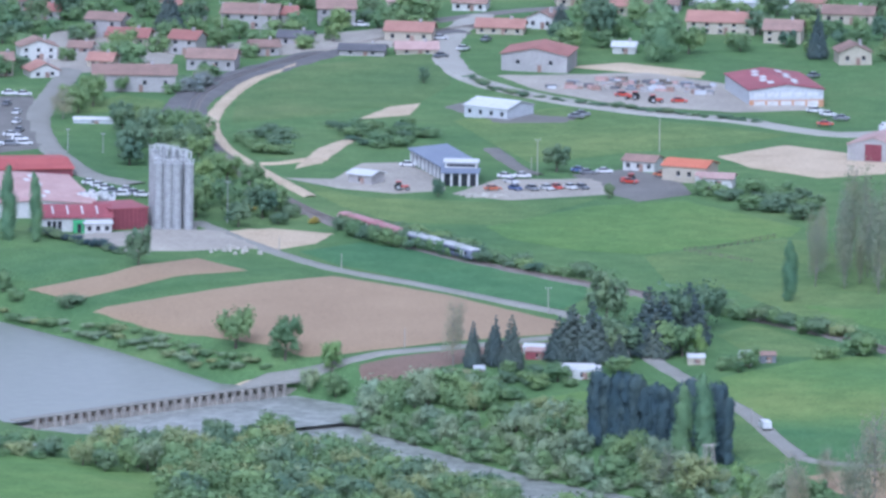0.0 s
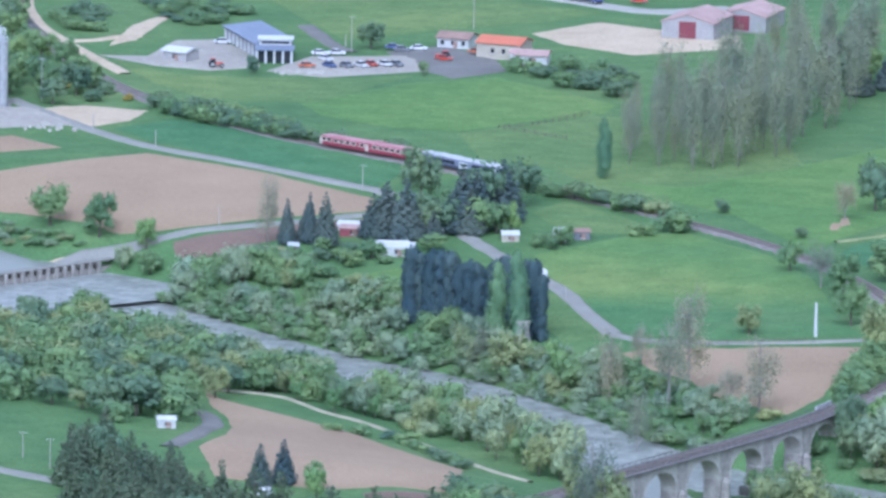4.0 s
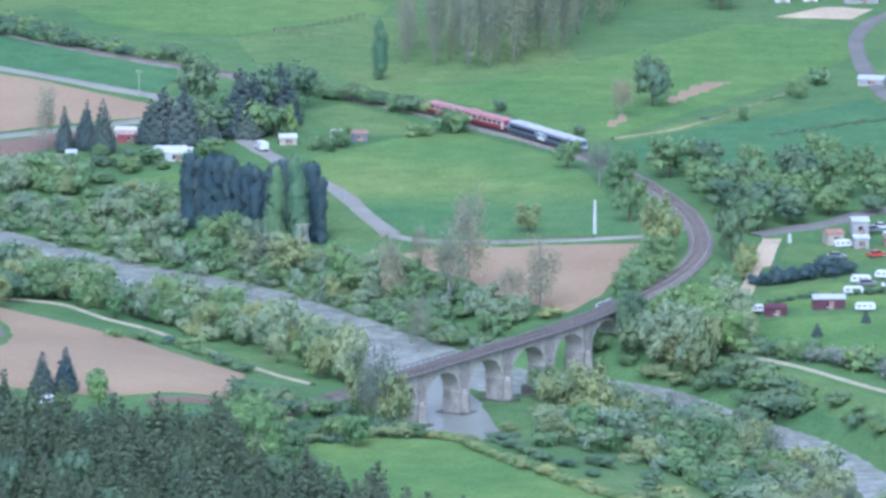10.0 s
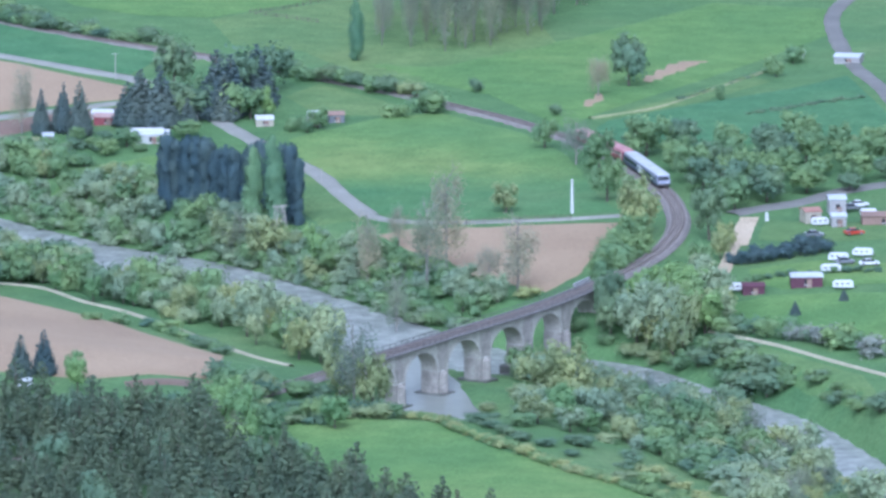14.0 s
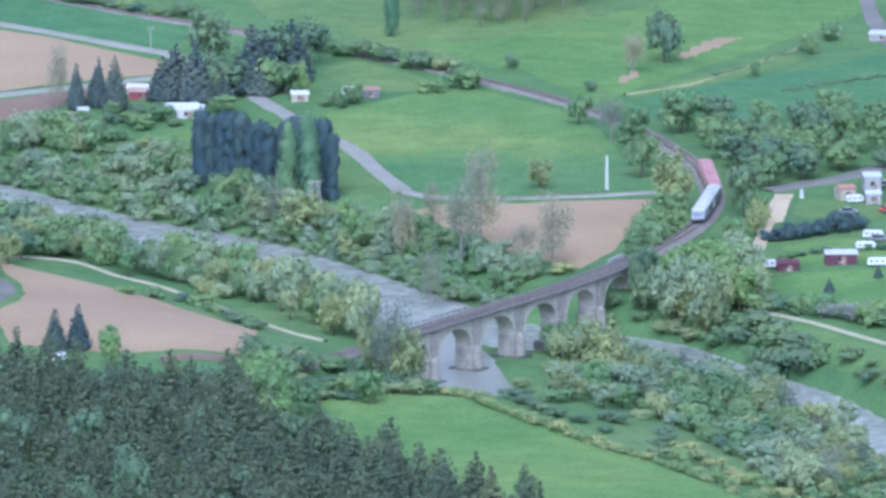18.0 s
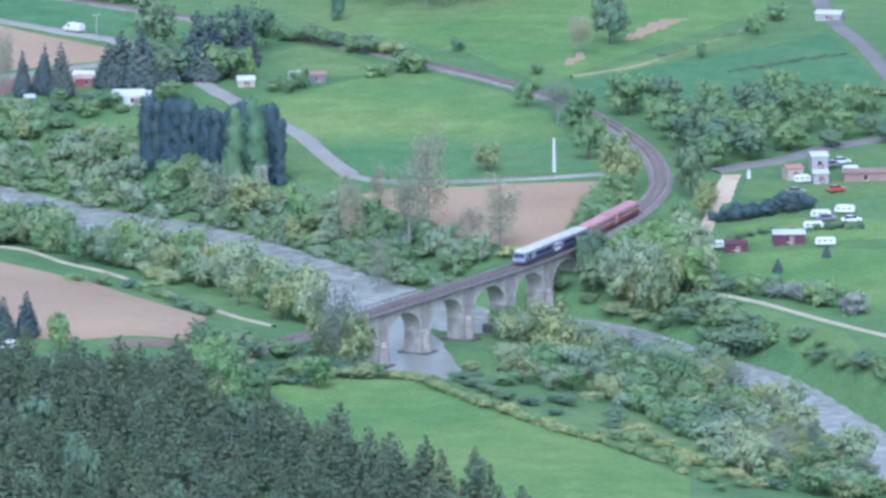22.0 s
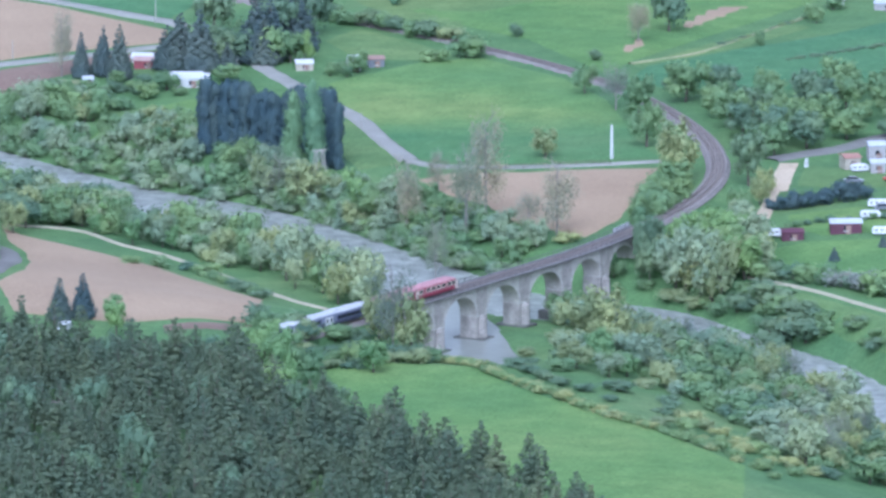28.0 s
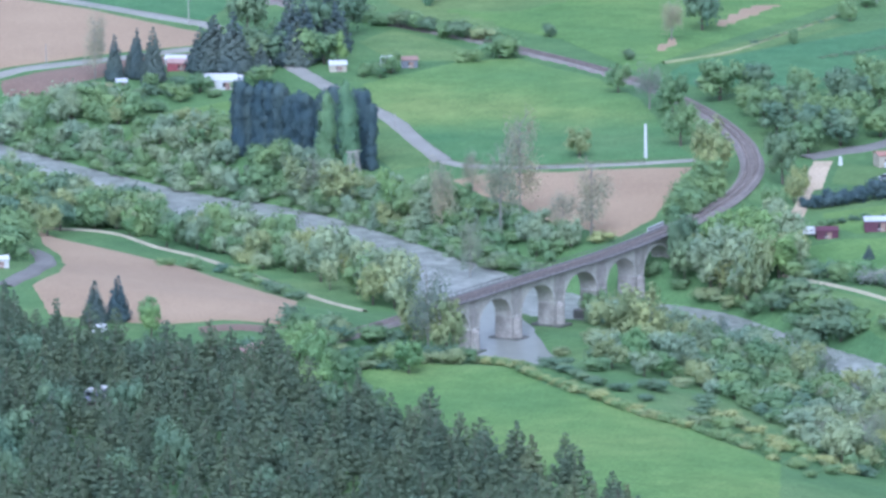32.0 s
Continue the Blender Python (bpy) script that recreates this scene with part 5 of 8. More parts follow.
def fire_station():
    x, y, h, w = (-101.9, 3065.1, 5.2, 15.5)
    ob = thing("fire_station", on_ground(x, y, 0), "modern building with a sloping blue roof on pale columns", "building")
    # garage wing going away to the back, with a lean-to roof
    a, b = Vector((-103.5, 3072.3)), Vector((-112.9, 3102.7))
    base = Vector((x, y))
    a, b = a - base, b - base
    way = (b - a).normalized()
    side = Vector((-way.y, way.x)) * -1
    L = (b - a).length
    bm = bmesh.new()
    c = [a, b, b + side * 9, a + side * 9]
    lo = [bm.verts.new((p.x, p.y, -0.5)) for p in c]
    hi = [bm.verts.new((p.x, p.y, z)) for p, z in zip(c, (3.4, 3.4, 4.0, 4.0))]
    for i in range(4):
        bm.faces.new((lo[i], lo[(i + 1) % 4], hi[(i + 1) % 4], hi[i]))
    bmesh.ops.recalc_face_normals(bm, faces=bm.faces)
    part("wall", bm, M["car_grey"], ob, "dark garage wall")
    bm = bmesh.new()
    c = [a - side * 0.9, b - side * 0.9, b + side * 9.4, a + side * 9.4]
    lo = [bm.verts.new((p.x, p.y, z)) for p, z in zip(c, (3.5, 3.5, 4.4, 4.4))]
    hi = [bm.verts.new((p.x, p.y, z + 0.3)) for p, z in zip(c, (3.5, 3.5, 4.4, 4.4))]
    bm.faces.new(lo[::-1])
    bm.faces.new(hi)
    for i in range(4):
        bm.faces.new((lo[i], lo[(i + 1) % 4], hi[(i + 1) % 4], hi[i]))
    bmesh.ops.recalc_face_normals(bm, faces=bm.faces)
    part("roof", bm, M["sheet_blue"], ob, "sloping blue roof")
    for k in range(9):
        p = a + way * L * (k + 0.2) / 8.6 - side * 0.25
        box_part("column", p.x - 0.3, p.x + 0.3, p.y - 0.3, p.y + 0.3, -0.5, 3.5, M["sheet_white"], ob, "pale column", 0.04)
    # office block in front
    bx0, bx1 = -1.8, 7.2
    box_part("office_wall", bx0 + 0.6, bx1 - 0.6, 0.6, 7, -0.5, 3.2, M["dark_glass"], ob, "glazed office front")
    box_part("office_roof", bx0 - 0.4, bx1 + 0.4, -0.5, 7.6, 3.2, 3.6, M["sheet_blue"], ob, "flat blue roof", 0.06)
    box_part("clerestory", bx0 + 0.5, bx1 - 0.5, 7.0, 12, 3.4, 4.9, M["plaster_white"], ob, "pale upper storey")
    box_part("clerestory_window", bx0 + 1.0, bx1 - 1.0, 6.93, 7.05, 3.9, 4.5, M["dark_glass"], ob)
    box_part("upper_roof", bx0, bx1, 6.5, 12.6, 4.9, 5.2, M["sheet_white"], ob, "pale flat roof", 0.06)
    for k in range(5):
        p = bx0 + 0.2 + k * (bx1 - bx0 - 0.4) / 4
        box_part("column", p - 0.25, p + 0.25, -0.2, 0.3, -0.5, 3.2, M["sheet_white"], ob, "pale column", 0.04)


fire_station()
house((-124.1, 3062.9, 2.6, 6.8), 6, 0.8, -30, "plaster_grey", "sheet_white", "small hut with a white roof", "x", 1, 1, False, "hut")


def silos():
    ob = thing("silo_group", on_ground(*(-167.2, 2986.2), 0), "group of tall pale metal silos", "silo", "")
    w = 11.0
    h = 16.2
    r = 1.16
    centres = [(-4.4, 6.4, h + 2.4), (-2.0, 6.8, h + 2.6), (0.5, 6.8, h + 2.4), (2.9, 6.4, h + 1.6), (-3.5, 4.0, h + 0.8), (-2.9, 1.6, h), (-0.5, 1.4, h - 0.1), (1.6, 1.5, h - 0.1), (4.5, 1.8, h - 0.2), (3.6, 4.2, h + 0.4)]
    for x, y, top in centres:
        bm = bmesh.new()
        bmesh.ops.create_cone(bm, cap_ends=True, segments=28, radius1=r, radius2=r, depth=top + 0.6, matrix=Matrix.Translation((x, y, top / 2 - 0.3)))
        tank = part("silo", bm, M["alu"], ob, "tall metal tank")
        for j in range(6):
            a = -math.pi * (j + 0.5) / 6
            bm = bmesh.new()
            rod(bm, (x + r * math.cos(a), y + r * math.sin(a), -0.5), (x + r * math.cos(a), y + r * math.sin(a), top), 0.05, sides=4)
            part("seam", bm, M["alu"], tank)
        bm = bmesh.new()
        bmesh.ops.create_cone(bm, cap_ends=True, segments=24, radius1=r * 1.03, radius2=r * 0.2, depth=0.8, matrix=Matrix.Translation((x, y, top + 0.4)))
        part("cone_top", bm, M["alu"], tank)
        bm = bmesh.new()
        for j in range(10):
            a = j * math.pi / 5
            rod(bm, (x + r * math.cos(a), y + r * math.sin(a), top), (x + r * math.cos(a), y + r * math.sin(a), top + 1.2), 0.05, sides=4)
            b = a + math.pi / 5
            rod(bm, (x + r * math.cos(a), y + r * math.sin(a), top + 1.2), (x + r * math.cos(b), y + r * math.sin(b), top + 1.2), 0.05, sides=4)
        tagged(part("guard_rail", bm, M["sheet_white"], tank), kind="stuff")
    for k, (x, y) in enumerate(((-4.2, 5.8), (-2.6, 6.2), (-1.0, 6.4), (0.6, 6.2), (2.2, 5.6), (3.4, 4.8))):
        bm = bmesh.new()
        rod(bm, (x, y, h), (x, y, h + 4.0 - 0.3 * k), 0.16)
        rod(bm, (x, y, h + 4.0 - 0.3 * k), (x + 1.4, y - 0.6, h + 4.1 - 0.3 * k), 0.16)
        rod(bm, (x + 1.4, y - 0.6, h + 4.1 - 0.3 * k), (x + 1.5, y - 0.7, h + 1.2), 0.16)
        part("filling_pipe", bm, M["sheet_white"], ob, "bent filling pipe")
    box_part("plinth", -w / 2 - 1, w / 2 + 1, -0.6, 8, -1.2, 0.12, M["concrete_road"], ob, "concrete plinth")


silos()


def left_factory():
    hall = house((-200.5, 2999, 3.2, 30), 46, 1.2, 13, "plaster_white", "roof_pink", "long factory hall with a pale pink roof", "y", 5, 1, False, "factory_hall", False)
    for k in range(6):
        box_part("roof_light", 2.0 + 2.0 * (k % 2), 3.2 + 2.0 * (k % 2), 5 + 6.5 * k, 8 + 6.5 * k, 4.0, 4.55, M["sheet_white"], hall, "white roof light", 0.05)
    wing = house((-189.4, 2979.2, 3.4, 17.2), 15, 2.0, 9, "plaster_white", "sheet_maroon", "white factory wing with a maroon roof", "x", 0, 1, False, "factory_wing", False)
    for k in range(4):
        bm = bmesh.new()
        box(bm, -0.22, 0.22, -2.4, 2.4, -0.04, 0.1)
        bmesh.ops.transform(bm, matrix=pose(-5.6 + 3.6 * k, 3.6, 4.72, 14.5, 0, 0), verts=bm.verts)
        part("skylight", bm, M["sheet_white"], wing, "white skylight strip")
    for k in range(3):
        box_part("window", -7.2 + 1.3 * k, -6.3 + 1.3 * k, -0.08, 0.05, 0.5, 2.6, M["dark_glass"], wing, "tall dark window")
    house((-207, 3068, 2, 22), 22, 1.0, 13, "sheet_red", "roof_red", "low red hall with an orange-red roof", "x", 0, 1, False, "red_hall", False)
    x, y, h, w = (-177, 2985.2, 5, 9.8)
    ob = thing("red_store", on_ground(x, y, 24), "windowless dark red sheet-metal store", "building")
    box_part("wall", -w / 2, w / 2, 0, 12, -1, h, M["sheet_red"], ob, "", 0.05)
    box_part("roof", -w / 2 - 0.2, w / 2 + 0.2, -0.2, 12.2, h, h + 0.3, M["sheet_maroon"], ob, "maroon roof edge", 0.05)
    for k in range(9):
        xx = -w / 2 + w * (k + 0.5) / 9
        box_part("panel_rib", xx - 0.06, xx + 0.06, -0.08, 0.0, 0, h, M["sheet_maroon"], ob)
    ob = thing("porch", on_ground(-188.7, 2977.4, 9), "bright green entrance porch of the factory", "porch")
    box_part("frame", -1.5, 1.5, -0.6, 0.6, -0.4, 3.1, M["green_paint"], ob, "green porch frame", 0.06)
    box_part("door", -0.5, 0.5, -0.66, -0.58, -0.3, 2.3, M["dark_glass"], ob, "dark glass door")
    house((-184, 2976.4, 2.5, 6.4), 5, 0.4, 9, "plaster_white", "sheet_white", "white flat annex with small windows", "x", 3, 1, False, "annex", False)
    rng = np.random.RandomState(21)
    for k in range(13):
        u = k / 12
        ob = thing("ventilation_unit", on_ground(-190 + 13 * u + rng.uniform(-.6, .6), 3014 - 12 * u + rng.uniform(-2, 6), 13, 3.2 if u < 0.6 else 0.1), "pale ventilation unit beside the factory roof", "machine", "ventilation units of the factory")
        w, h = rng.uniform(0.6, 1.2), rng.uniform(0.9, 1.9)
        box_part("casing", -w, w, -0.7, 0.7, 0, h, M["sheet_white"], ob, "", 0.06)
        box_part("stand", -w * 0.8, w * 0.8, -0.6, 0.6, -3.4, 0.0, M["plaster_grey"], ob)
        bm = bmesh.new()
        rod(bm, (0, 0, h), (0, 0, h + 0.3), 0.4, sides=10)
        part("fan_cowl", bm, M["car_grey"], ob)


M["roof_pink"] = surface("pale_pink_roof", (0.42, 0.26, 0.235), (0.54, 0.37, 0.34), 0.12, 1.4, 0.8)
M["roof_red"] = surface("orange_red_roof", (0.34, 0.07, 0.065), (0.44, 0.11, 0.1), 0.12, 1.4, 0.7)
left_factory()


# ---- gardens and camp site ----
def hut(at, depth, turn, wall, roof, label, name="garden_hut"):
    return house(at, depth, 0.5, turn, wall, roof, label, "x", 1, 1, False, name, True, 0.2)


hut((-72.6, 2816.9, 1.8, 6), 5, -8, "sheet_maroon", "tile_pink", "dark red garden shed with a pale roof")
hut((-73.7, 2824.7, 1.3, 5.2), 5, -8, "plaster_white", "sheet_white", "white garden shed with a flat roof")
hut((-63.2, 2800.8, 1, 7.7), 4, 2, "plaster_white", "sheet_white", "long low white greenhouse")
hut((-61.8, 2791.6, 2.1, 7.7), 7, -2, "plaster_white", "sheet_white", "white marquee with an arched front", "marquee")
hut((-59, 2819, 1.1, 5.2), 3, -6, "plaster_white", "sheet_white", "low white garden tunnel")
hut((-40.3, 2827.5, 2.6, 3.9), 6, 12, "plaster_grey", "tile_brown", "grey cottage under dark trees", "cottage")
hut((-36.1, 2808.1, 1.6, 3.9), 5, 4, "plaster_cream", "sheet_white", "cream caravan shelter beside the lane")
hut((-24.9, 2806.6, 1.6, 3.1), 4, -6, "plaster_white", "sheet_white", "small white trailer at the meadow's edge", "trailer_hut")
hut((-19.7, 2810.2, 1.8, 3.6), 4, 6, "car_grey", "tile_brown", "small dark hut at the meadow's edge")
hut((-53.4, 2813.8, 1.1, 3.4), 4, 6, "plaster_white", "sheet_white", "white shed among garden bushes")
hut((-85.6, 2803.4, 1.1, 2.3), 3, 6, "plaster_grey", "sheet_grey", "tiny pale garden hut")
hut((-104.3, 2562.4, 1.7, 3.8), 4, 8, "plaster_white", "sheet_white", "small white hut under trees")
hut((85.2, 2672, 2.8, 3.5), 5, 14, "plaster_cream", "tile_orange", "small cream lodge with an orange roof", "lodge")
hut((90.9, 2682.9, 3.5, 3.7), 6, 4, "plaster_grey", "sheet_grey", "grey two-storey camp building", "camp_building")
hut((90.6, 2666.8, 2.5, 3.2), 4, 4, "plaster_grey", "sheet_grey", "pale grey service block", "service_block")
hut((100.5, 2669.1, 2, 9.4), 6, 2, "tile_brown", "tile_brown", "long brown chalet with a tiled roof", "chalet")
hut((81.6, 2603.7, 2.3, 6.7), 5, 2, "maroon_boards", "sheet_grey", "dark maroon mobile home with a grey roof", "mobile_home")
hut((70.2, 2600.2, 1.7, 4.6), 4, 4, "maroon_boards", "maroon_boards", "low dark red mobile home", "mobile_home")
hut((-179.5, 2692.2, 0.8, 1.2), 2, 4, "plaster_white", "sheet_white", "tiny white pump house", "pump_house")
hut((99.9, 2888.4, 1.6, 6.1), 5, -14, "plaster_grey", "sheet_grey", "grey shed near the hillside road", "shed")
hut((88.8, 2897.2, 1.4, 2.9), 4, 6, "plaster_white", "sheet_white", "small white farm shed", "shed")
hut((82.6, 3013, 2, 3.6), 5, 6, "plaster_white", "sheet_white", "white shed among far trees", "shed")
hut((89.5, 3014.8, 1.7, 3.6), 5, 6, "plaster_white", "tile_brown", "white cottage among far trees", "cottage")
hut((101.9, 3012.4, 2.5, 8.3), 6, 6, "plaster_grey", "sheet_grey", "grey farm building on the slope", "farm_shed")
hut((-196.8, 3158.4, 0.9, 10.2), 3, 2, "sheet_grey", "sheet_white", "long low white shelter", "shelter")
hut((-36.7, 3075.3, 2.3, 7.9), 5, -6, "plaster_white", "tile_pink", "white lean-to with a pink roof")
hut((14.2, 3208.8, 2.7, 5.9), 5, -12, "plaster_grey", "sheet_grey", "grey shed in the builder's yard", "shed")


# ---- vehicles ----
def wheel(parent, x, y, r=0.34, w=0.22):
    bm = bmesh.new()
    rod(bm, (x, y - w / 2, r), (x, y + w / 2, r), r, sides=14)
    tyre = part("wheel", bm, M["tyre"], parent)
    bm = bmesh.new()
    s = math.copysign(1, y)
    rod(bm, (x, y + s * (w / 2 - 0.02), r), (x, y + s * (w / 2 + 0.02), r), r * 0.55, sides=10)
    part("rim", bm, M["alu"], tyre)


def lofted(sections, half):
    """A body along x from sections (x, low, high, share of the width at the top)."""
    bm = bmesh.new()
    rings = []
    for x, z0, z1, k in sections:
        rings.append([bm.verts.new(p) for p in ((x, -half, z0), (x, half, z0), (x, half, z0 + (z1 - z0) * 0.6), (x, half * k, z1), (x, -half * k, z1), (x, -half, z0 + (z1 - z0) * 0.6))])
    for a, b in zip(rings[:-1], rings[1:]):
        for j in range(6):
            bm.faces.new((a[j], a[(j + 1) % 6], b[(j + 1) % 6], b[j]))
    bm.faces.new(rings[0][::-1])
    bm.faces.new(rings[-1])
    bmesh.ops.recalc_face_normals(bm, faces=bm.faces)
    return bm


def car(m, paint, label, van=False):
    ob = thing("van" if van else "car", m, label, "van" if van else "car", "" if van else "parked cars")
    if van:
        part("body", lofted([(-2.6, 0.45, 2.0, 0.92), (1.2, 0.42, 2.05, 0.9), (2.0, 0.42, 1.3, 0.9), (2.7, 0.45, 1.0, 0.85)], 0.98), M[paint], ob)
        box_part("windscreen", 1.5, 1.75, -0.8, 0.8, 1.2, 1.75, M["dark_glass"], ob)
        for s in (-1, 1):
            box_part("side_window", 0.5, 1.3, s * 0.965 - 0.03, s * 0.965 + 0.03, 1.15, 1.7, M["dark_glass"], ob)
    else:
        part("body", lofted([(-2.15, 0.4, 0.85, 0.92), (-1.5, 0.3, 0.95, 0.95), (1.2, 0.3, 0.92, 0.95), (2.15, 0.38, 0.72, 0.85)], 0.88), M[paint], ob)
        cab = part("cabin", lofted([(-1.6, 0.9, 1.0, 0.9), (-1.0, 0.9, 1.4, 0.8), (0.4, 0.9, 1.42, 0.8), (1.15, 0.88, 0.95, 0.9)], 0.84), M["dark_glass"], ob, "dark windows")
        box_part("roof", -0.95, 0.4, -0.66, 0.66, 1.38, 1.45, M[paint], cab)
    for x in (-1.4, 1.4):
        for y in (-0.82, 0.82):
            wheel(ob, x * (1.2 if van else 1), y)
    for s in (-0.6, 0.6):
        box_part("headlight", 2.05 if not van else 2.62, 2.18 if not van else 2.74, s - 0.16, s + 0.16, 0.55, 0.68, M["white"], ob)
    return ob


def tractor(m, label, paint="car_red"):
    ob = thing("tractor", m, label, "tractor")
    part("hood", lofted([(-0.2, 0.7, 1.3, 0.9), (1.9, 0.7, 1.15, 0.8)], 0.5), M[paint], ob)
    box_part("cab", -1.3, -0.1, -0.65, 0.65, 0.8, 2.1, M["dark_glass"], ob, "glazed cab", 0.08)
    box_part("cab_roof", -1.4, 0.0, -0.75, 0.75, 2.1, 2.25, M[paint], ob, "", 0.05)
    for y in (-0.85, 0.85):
        wheel(ob, -0.9, y, 0.8, 0.4)
        wheel(ob, 1.5, y, 0.5, 0.3)


CARS = [
    ((90.4, 2626), 12, "car_grey", "dark car beside the caravans"), ((95.6, 2623.5), 5, "white", "white car on the camp lawn"), ((84.8, 2656), 0, "car_grey", "grey car on the camp grass"), ((93.5, 2657), 20, "car_red", "dark red car on the camp grass"),
    ((-186.5, 3046), 10, "white", "white van-like car behind the factory"), ((-181, 3043.5), 10, "white", "white car in the second factory row"), ((-176.8, 3036), 12, "white", "pale car beside the silo road"),
    ((-221.5, 3203), 5, "white", "white car along the car park's edge"), ((-217.8, 3202), 5, "white", "white car at the upper row"), ((-214.6, 3140), 80, "car_grey", "grey car near the kerb"),
    ((-219, 3117.5), 0, "white", "white car in the lower row"), ((-215.4, 3118.4), 0, "car_grey", "grey car in the lower row"), ((-211.8, 3119), 0, "white", "white car at the row's end"),
    ((-106.5, 3303), 60, "white", "white car at the town junction"), ((-101, 3322), 70, "car_grey", "grey car at the town junction"), ((-113.5, 3322), 10, "white", "white car parked by the cream house"),
    ((-62, 3222), 10, "car_red", "dark red car in the builder's yard"), ((-47, 3213), 5, "car_red", "red car among stored goods"), ((-8, 3197), -20, "white", "white lorry-like car by the hall"),
    ((-11.5, 3203), -20, "white", "white car parked at the hall"), ((-4.5, 3191), -15, "car_grey", "grey car parked near the hall"),
    ((-90.8, 3057.8), 20, "car_orange", "orange parked car on gravel"), ((-86.5, 3070.1), -50, "white", "white parked car on gravel"), ((-85.2, 3059.1), -55, "car_blue", "dark blue parked car on gravel"),
    ((-81, 3059.6), -55, "car_grey", "silver-grey parked car on gravel"), ((-77.3, 3060.7), -55, "white", "white parked car on gravel"), ((-75, 3062.8), -60, "car_red", "dark red parked car on gravel"),
    ((-71.5, 3063.3), -55, "white", "pale parked car beside others"), ((-68.7, 3063.7), -50, "car_grey", "grey parked car beside others"), ((-84, 3080.4), 0, "white", "white car at the far row"),
    ((-88.2, 3079.2), 5, "white", "white car in the back row"), ((-67.9, 3089.3), 10, "car_grey", "dark grey car by the forecourt"), ((-70.1, 3092.8), 0, "car_blue", "dark car by the forecourt"),
    ((-63.7, 3091.7), 0, "white", "white car by the forecourt"), ((-49.1, 3087.4), -12, "car_orange", "bright orange car at the depot"), ((-56.9, 3075.1), -20, "car_red", "red car on the forecourt"),
    ((-113.2, 3092.6), 0, "white", "white car beside the garages"), ((-73.1, 3181.2), 0, "car_grey", "dark car beside the hangar"), ((-71.7, 3185.3), 10, "car_grey", "grey car beside the hangar"),
    ((-135.7, 3345.8), 0, "white", "white car on the town street"), ((-8.7, 3179.9), -6, "car_red", "dark red car on the main road"), ((-12.2, 3264.4), 60, "car_grey", "dark car beside the hall"),
    ((-216.1, 3132.5), 0, "white", "white car on the large car park"), ((-213.5, 3126.1), 0, "white", "pale car on the large car park"), ((-220.9, 3184.2), 80, "car_grey", "grey car on the large car park"),
    ((-217.3, 3169.6), 80, "white", "white car near the kerb"), ((-216.2, 3154), 80, "white", "small white car near the kerb"), ((-112, 3287.9), 40, "car_grey", "dark car on the main road"),
    ((93.8, 2688.1), 20, "car_grey", "dark car between camp buildings"), ((95.8, 2691.7), 10, "white", "white car between camp buildings"),
    ((-188.5, 3050.4), 10, "white", "white car behind the factory"), ((-184.4, 3041.1), 10, "car_grey", "grey car behind the factory"), ((-182, 3036.2), 10, "white", "pale car behind the factory"), ((-190.9, 3054.7), 10, "white", "white car in the factory row"),
    ((-179, 3039), 10, "car_grey", "dark car at the end of the factory row"),
]
for at, turn, paint, text in CARS:
    car(on_ground(*at, turn, 0.4), paint, text)
tractor(on_ground(*(-113.4, 3054.3), 10, 0.4), "small red tractor on the yard")
tractor(on_ground(*(-57.4, 3076.9), 160, 0.4), "red tractor on the forecourt")
tractor(on_ground(*(-59.2, 3216), 160, 0.4), "red machine in the builder's yard")
tractor(on_ground(*(-53.2, 3210.7), 20, 0.4), "red machine among stored goods")


def caravan(at, turn, label="white camping caravan on the lawn", long=5.4):
    ob = thing("caravan", on_ground(*at, turn, 0.25), label, "caravan", "caravans on the camp site")
    ob.scale = (0.8, 0.8, 0.8)
    part("body", lofted([(-long / 2, 0.5, 1.5, 0.9), (-long / 2 + 0.5, 0.42, 2.1, 0.9), (long / 2 - 0.5, 0.42, 2.1, 0.9), (long / 2, 0.5, 1.6, 0.9)], 1.1), M["white"], ob)
    for s in (-1, 1):
        for x in (-1.6, -0.2, 1.3):
            box_part("window", x - 0.36, x + 0.36, s * 1.09 - 0.03, s * 1.09 + 0.03, 1.25, 1.6, M["dark_glass"], ob)
        wheel(ob, 0.1, s * 0.98)
    box_part("drawbar", long / 2, long / 2 + 1.0, -0.08, 0.08, 0.4, 0.5, M["undergear"], ob)


for at, turn in (((89.2, 2630), -4), ((87.2, 2618), 6), ((89.2, 2600.5), 0), ((66.9, 2603.7), 5), ((94.6, 2634.3), -10)):
    caravan(at, turn)
for at, turn, text in (((86.5, 2669.5), 15, "white caravan beside the cream lodge"), ((97.5, 2680), 4, "white motor caravan near the camp road")):
    caravan(at, turn, text, 4.6)
caravan((-81.2, 2485.6), 60, "white caravan half hidden by pines", 4.6)
caravan((-24.9, 2815.5), 10, "white trailer beside the meadow", 4.0)


# ---- posts, masts, fences and the weir ----
def mast(at, height, label, r=0.12, arm=0.0, mat="wood_pole", name="utility_pole"):
    ob = thing(name, on_ground(*at, 0), label, "pole")
    bm = bmesh.new()
    rod(bm, (0, 0, -0.5), (0, 0, height), r * 1.3, r * 0.8, 8)
    part("shaft", bm, M[mat], ob)
    if arm:
        bm = bmesh.new()
        rod(bm, (-arm, 0, height - 0.1), (arm, 0, height - 0.1), r * 0.5)
        part("cross_arm", bm, M[mat], ob)
        for x in (-arm, 0, arm):
            bm = bmesh.new()
            rod(bm, (x, 0, height - 0.05), (x, 0, height + 0.25), 0.06)
            part("insulator", bm, M["white"], ob)
    return ob


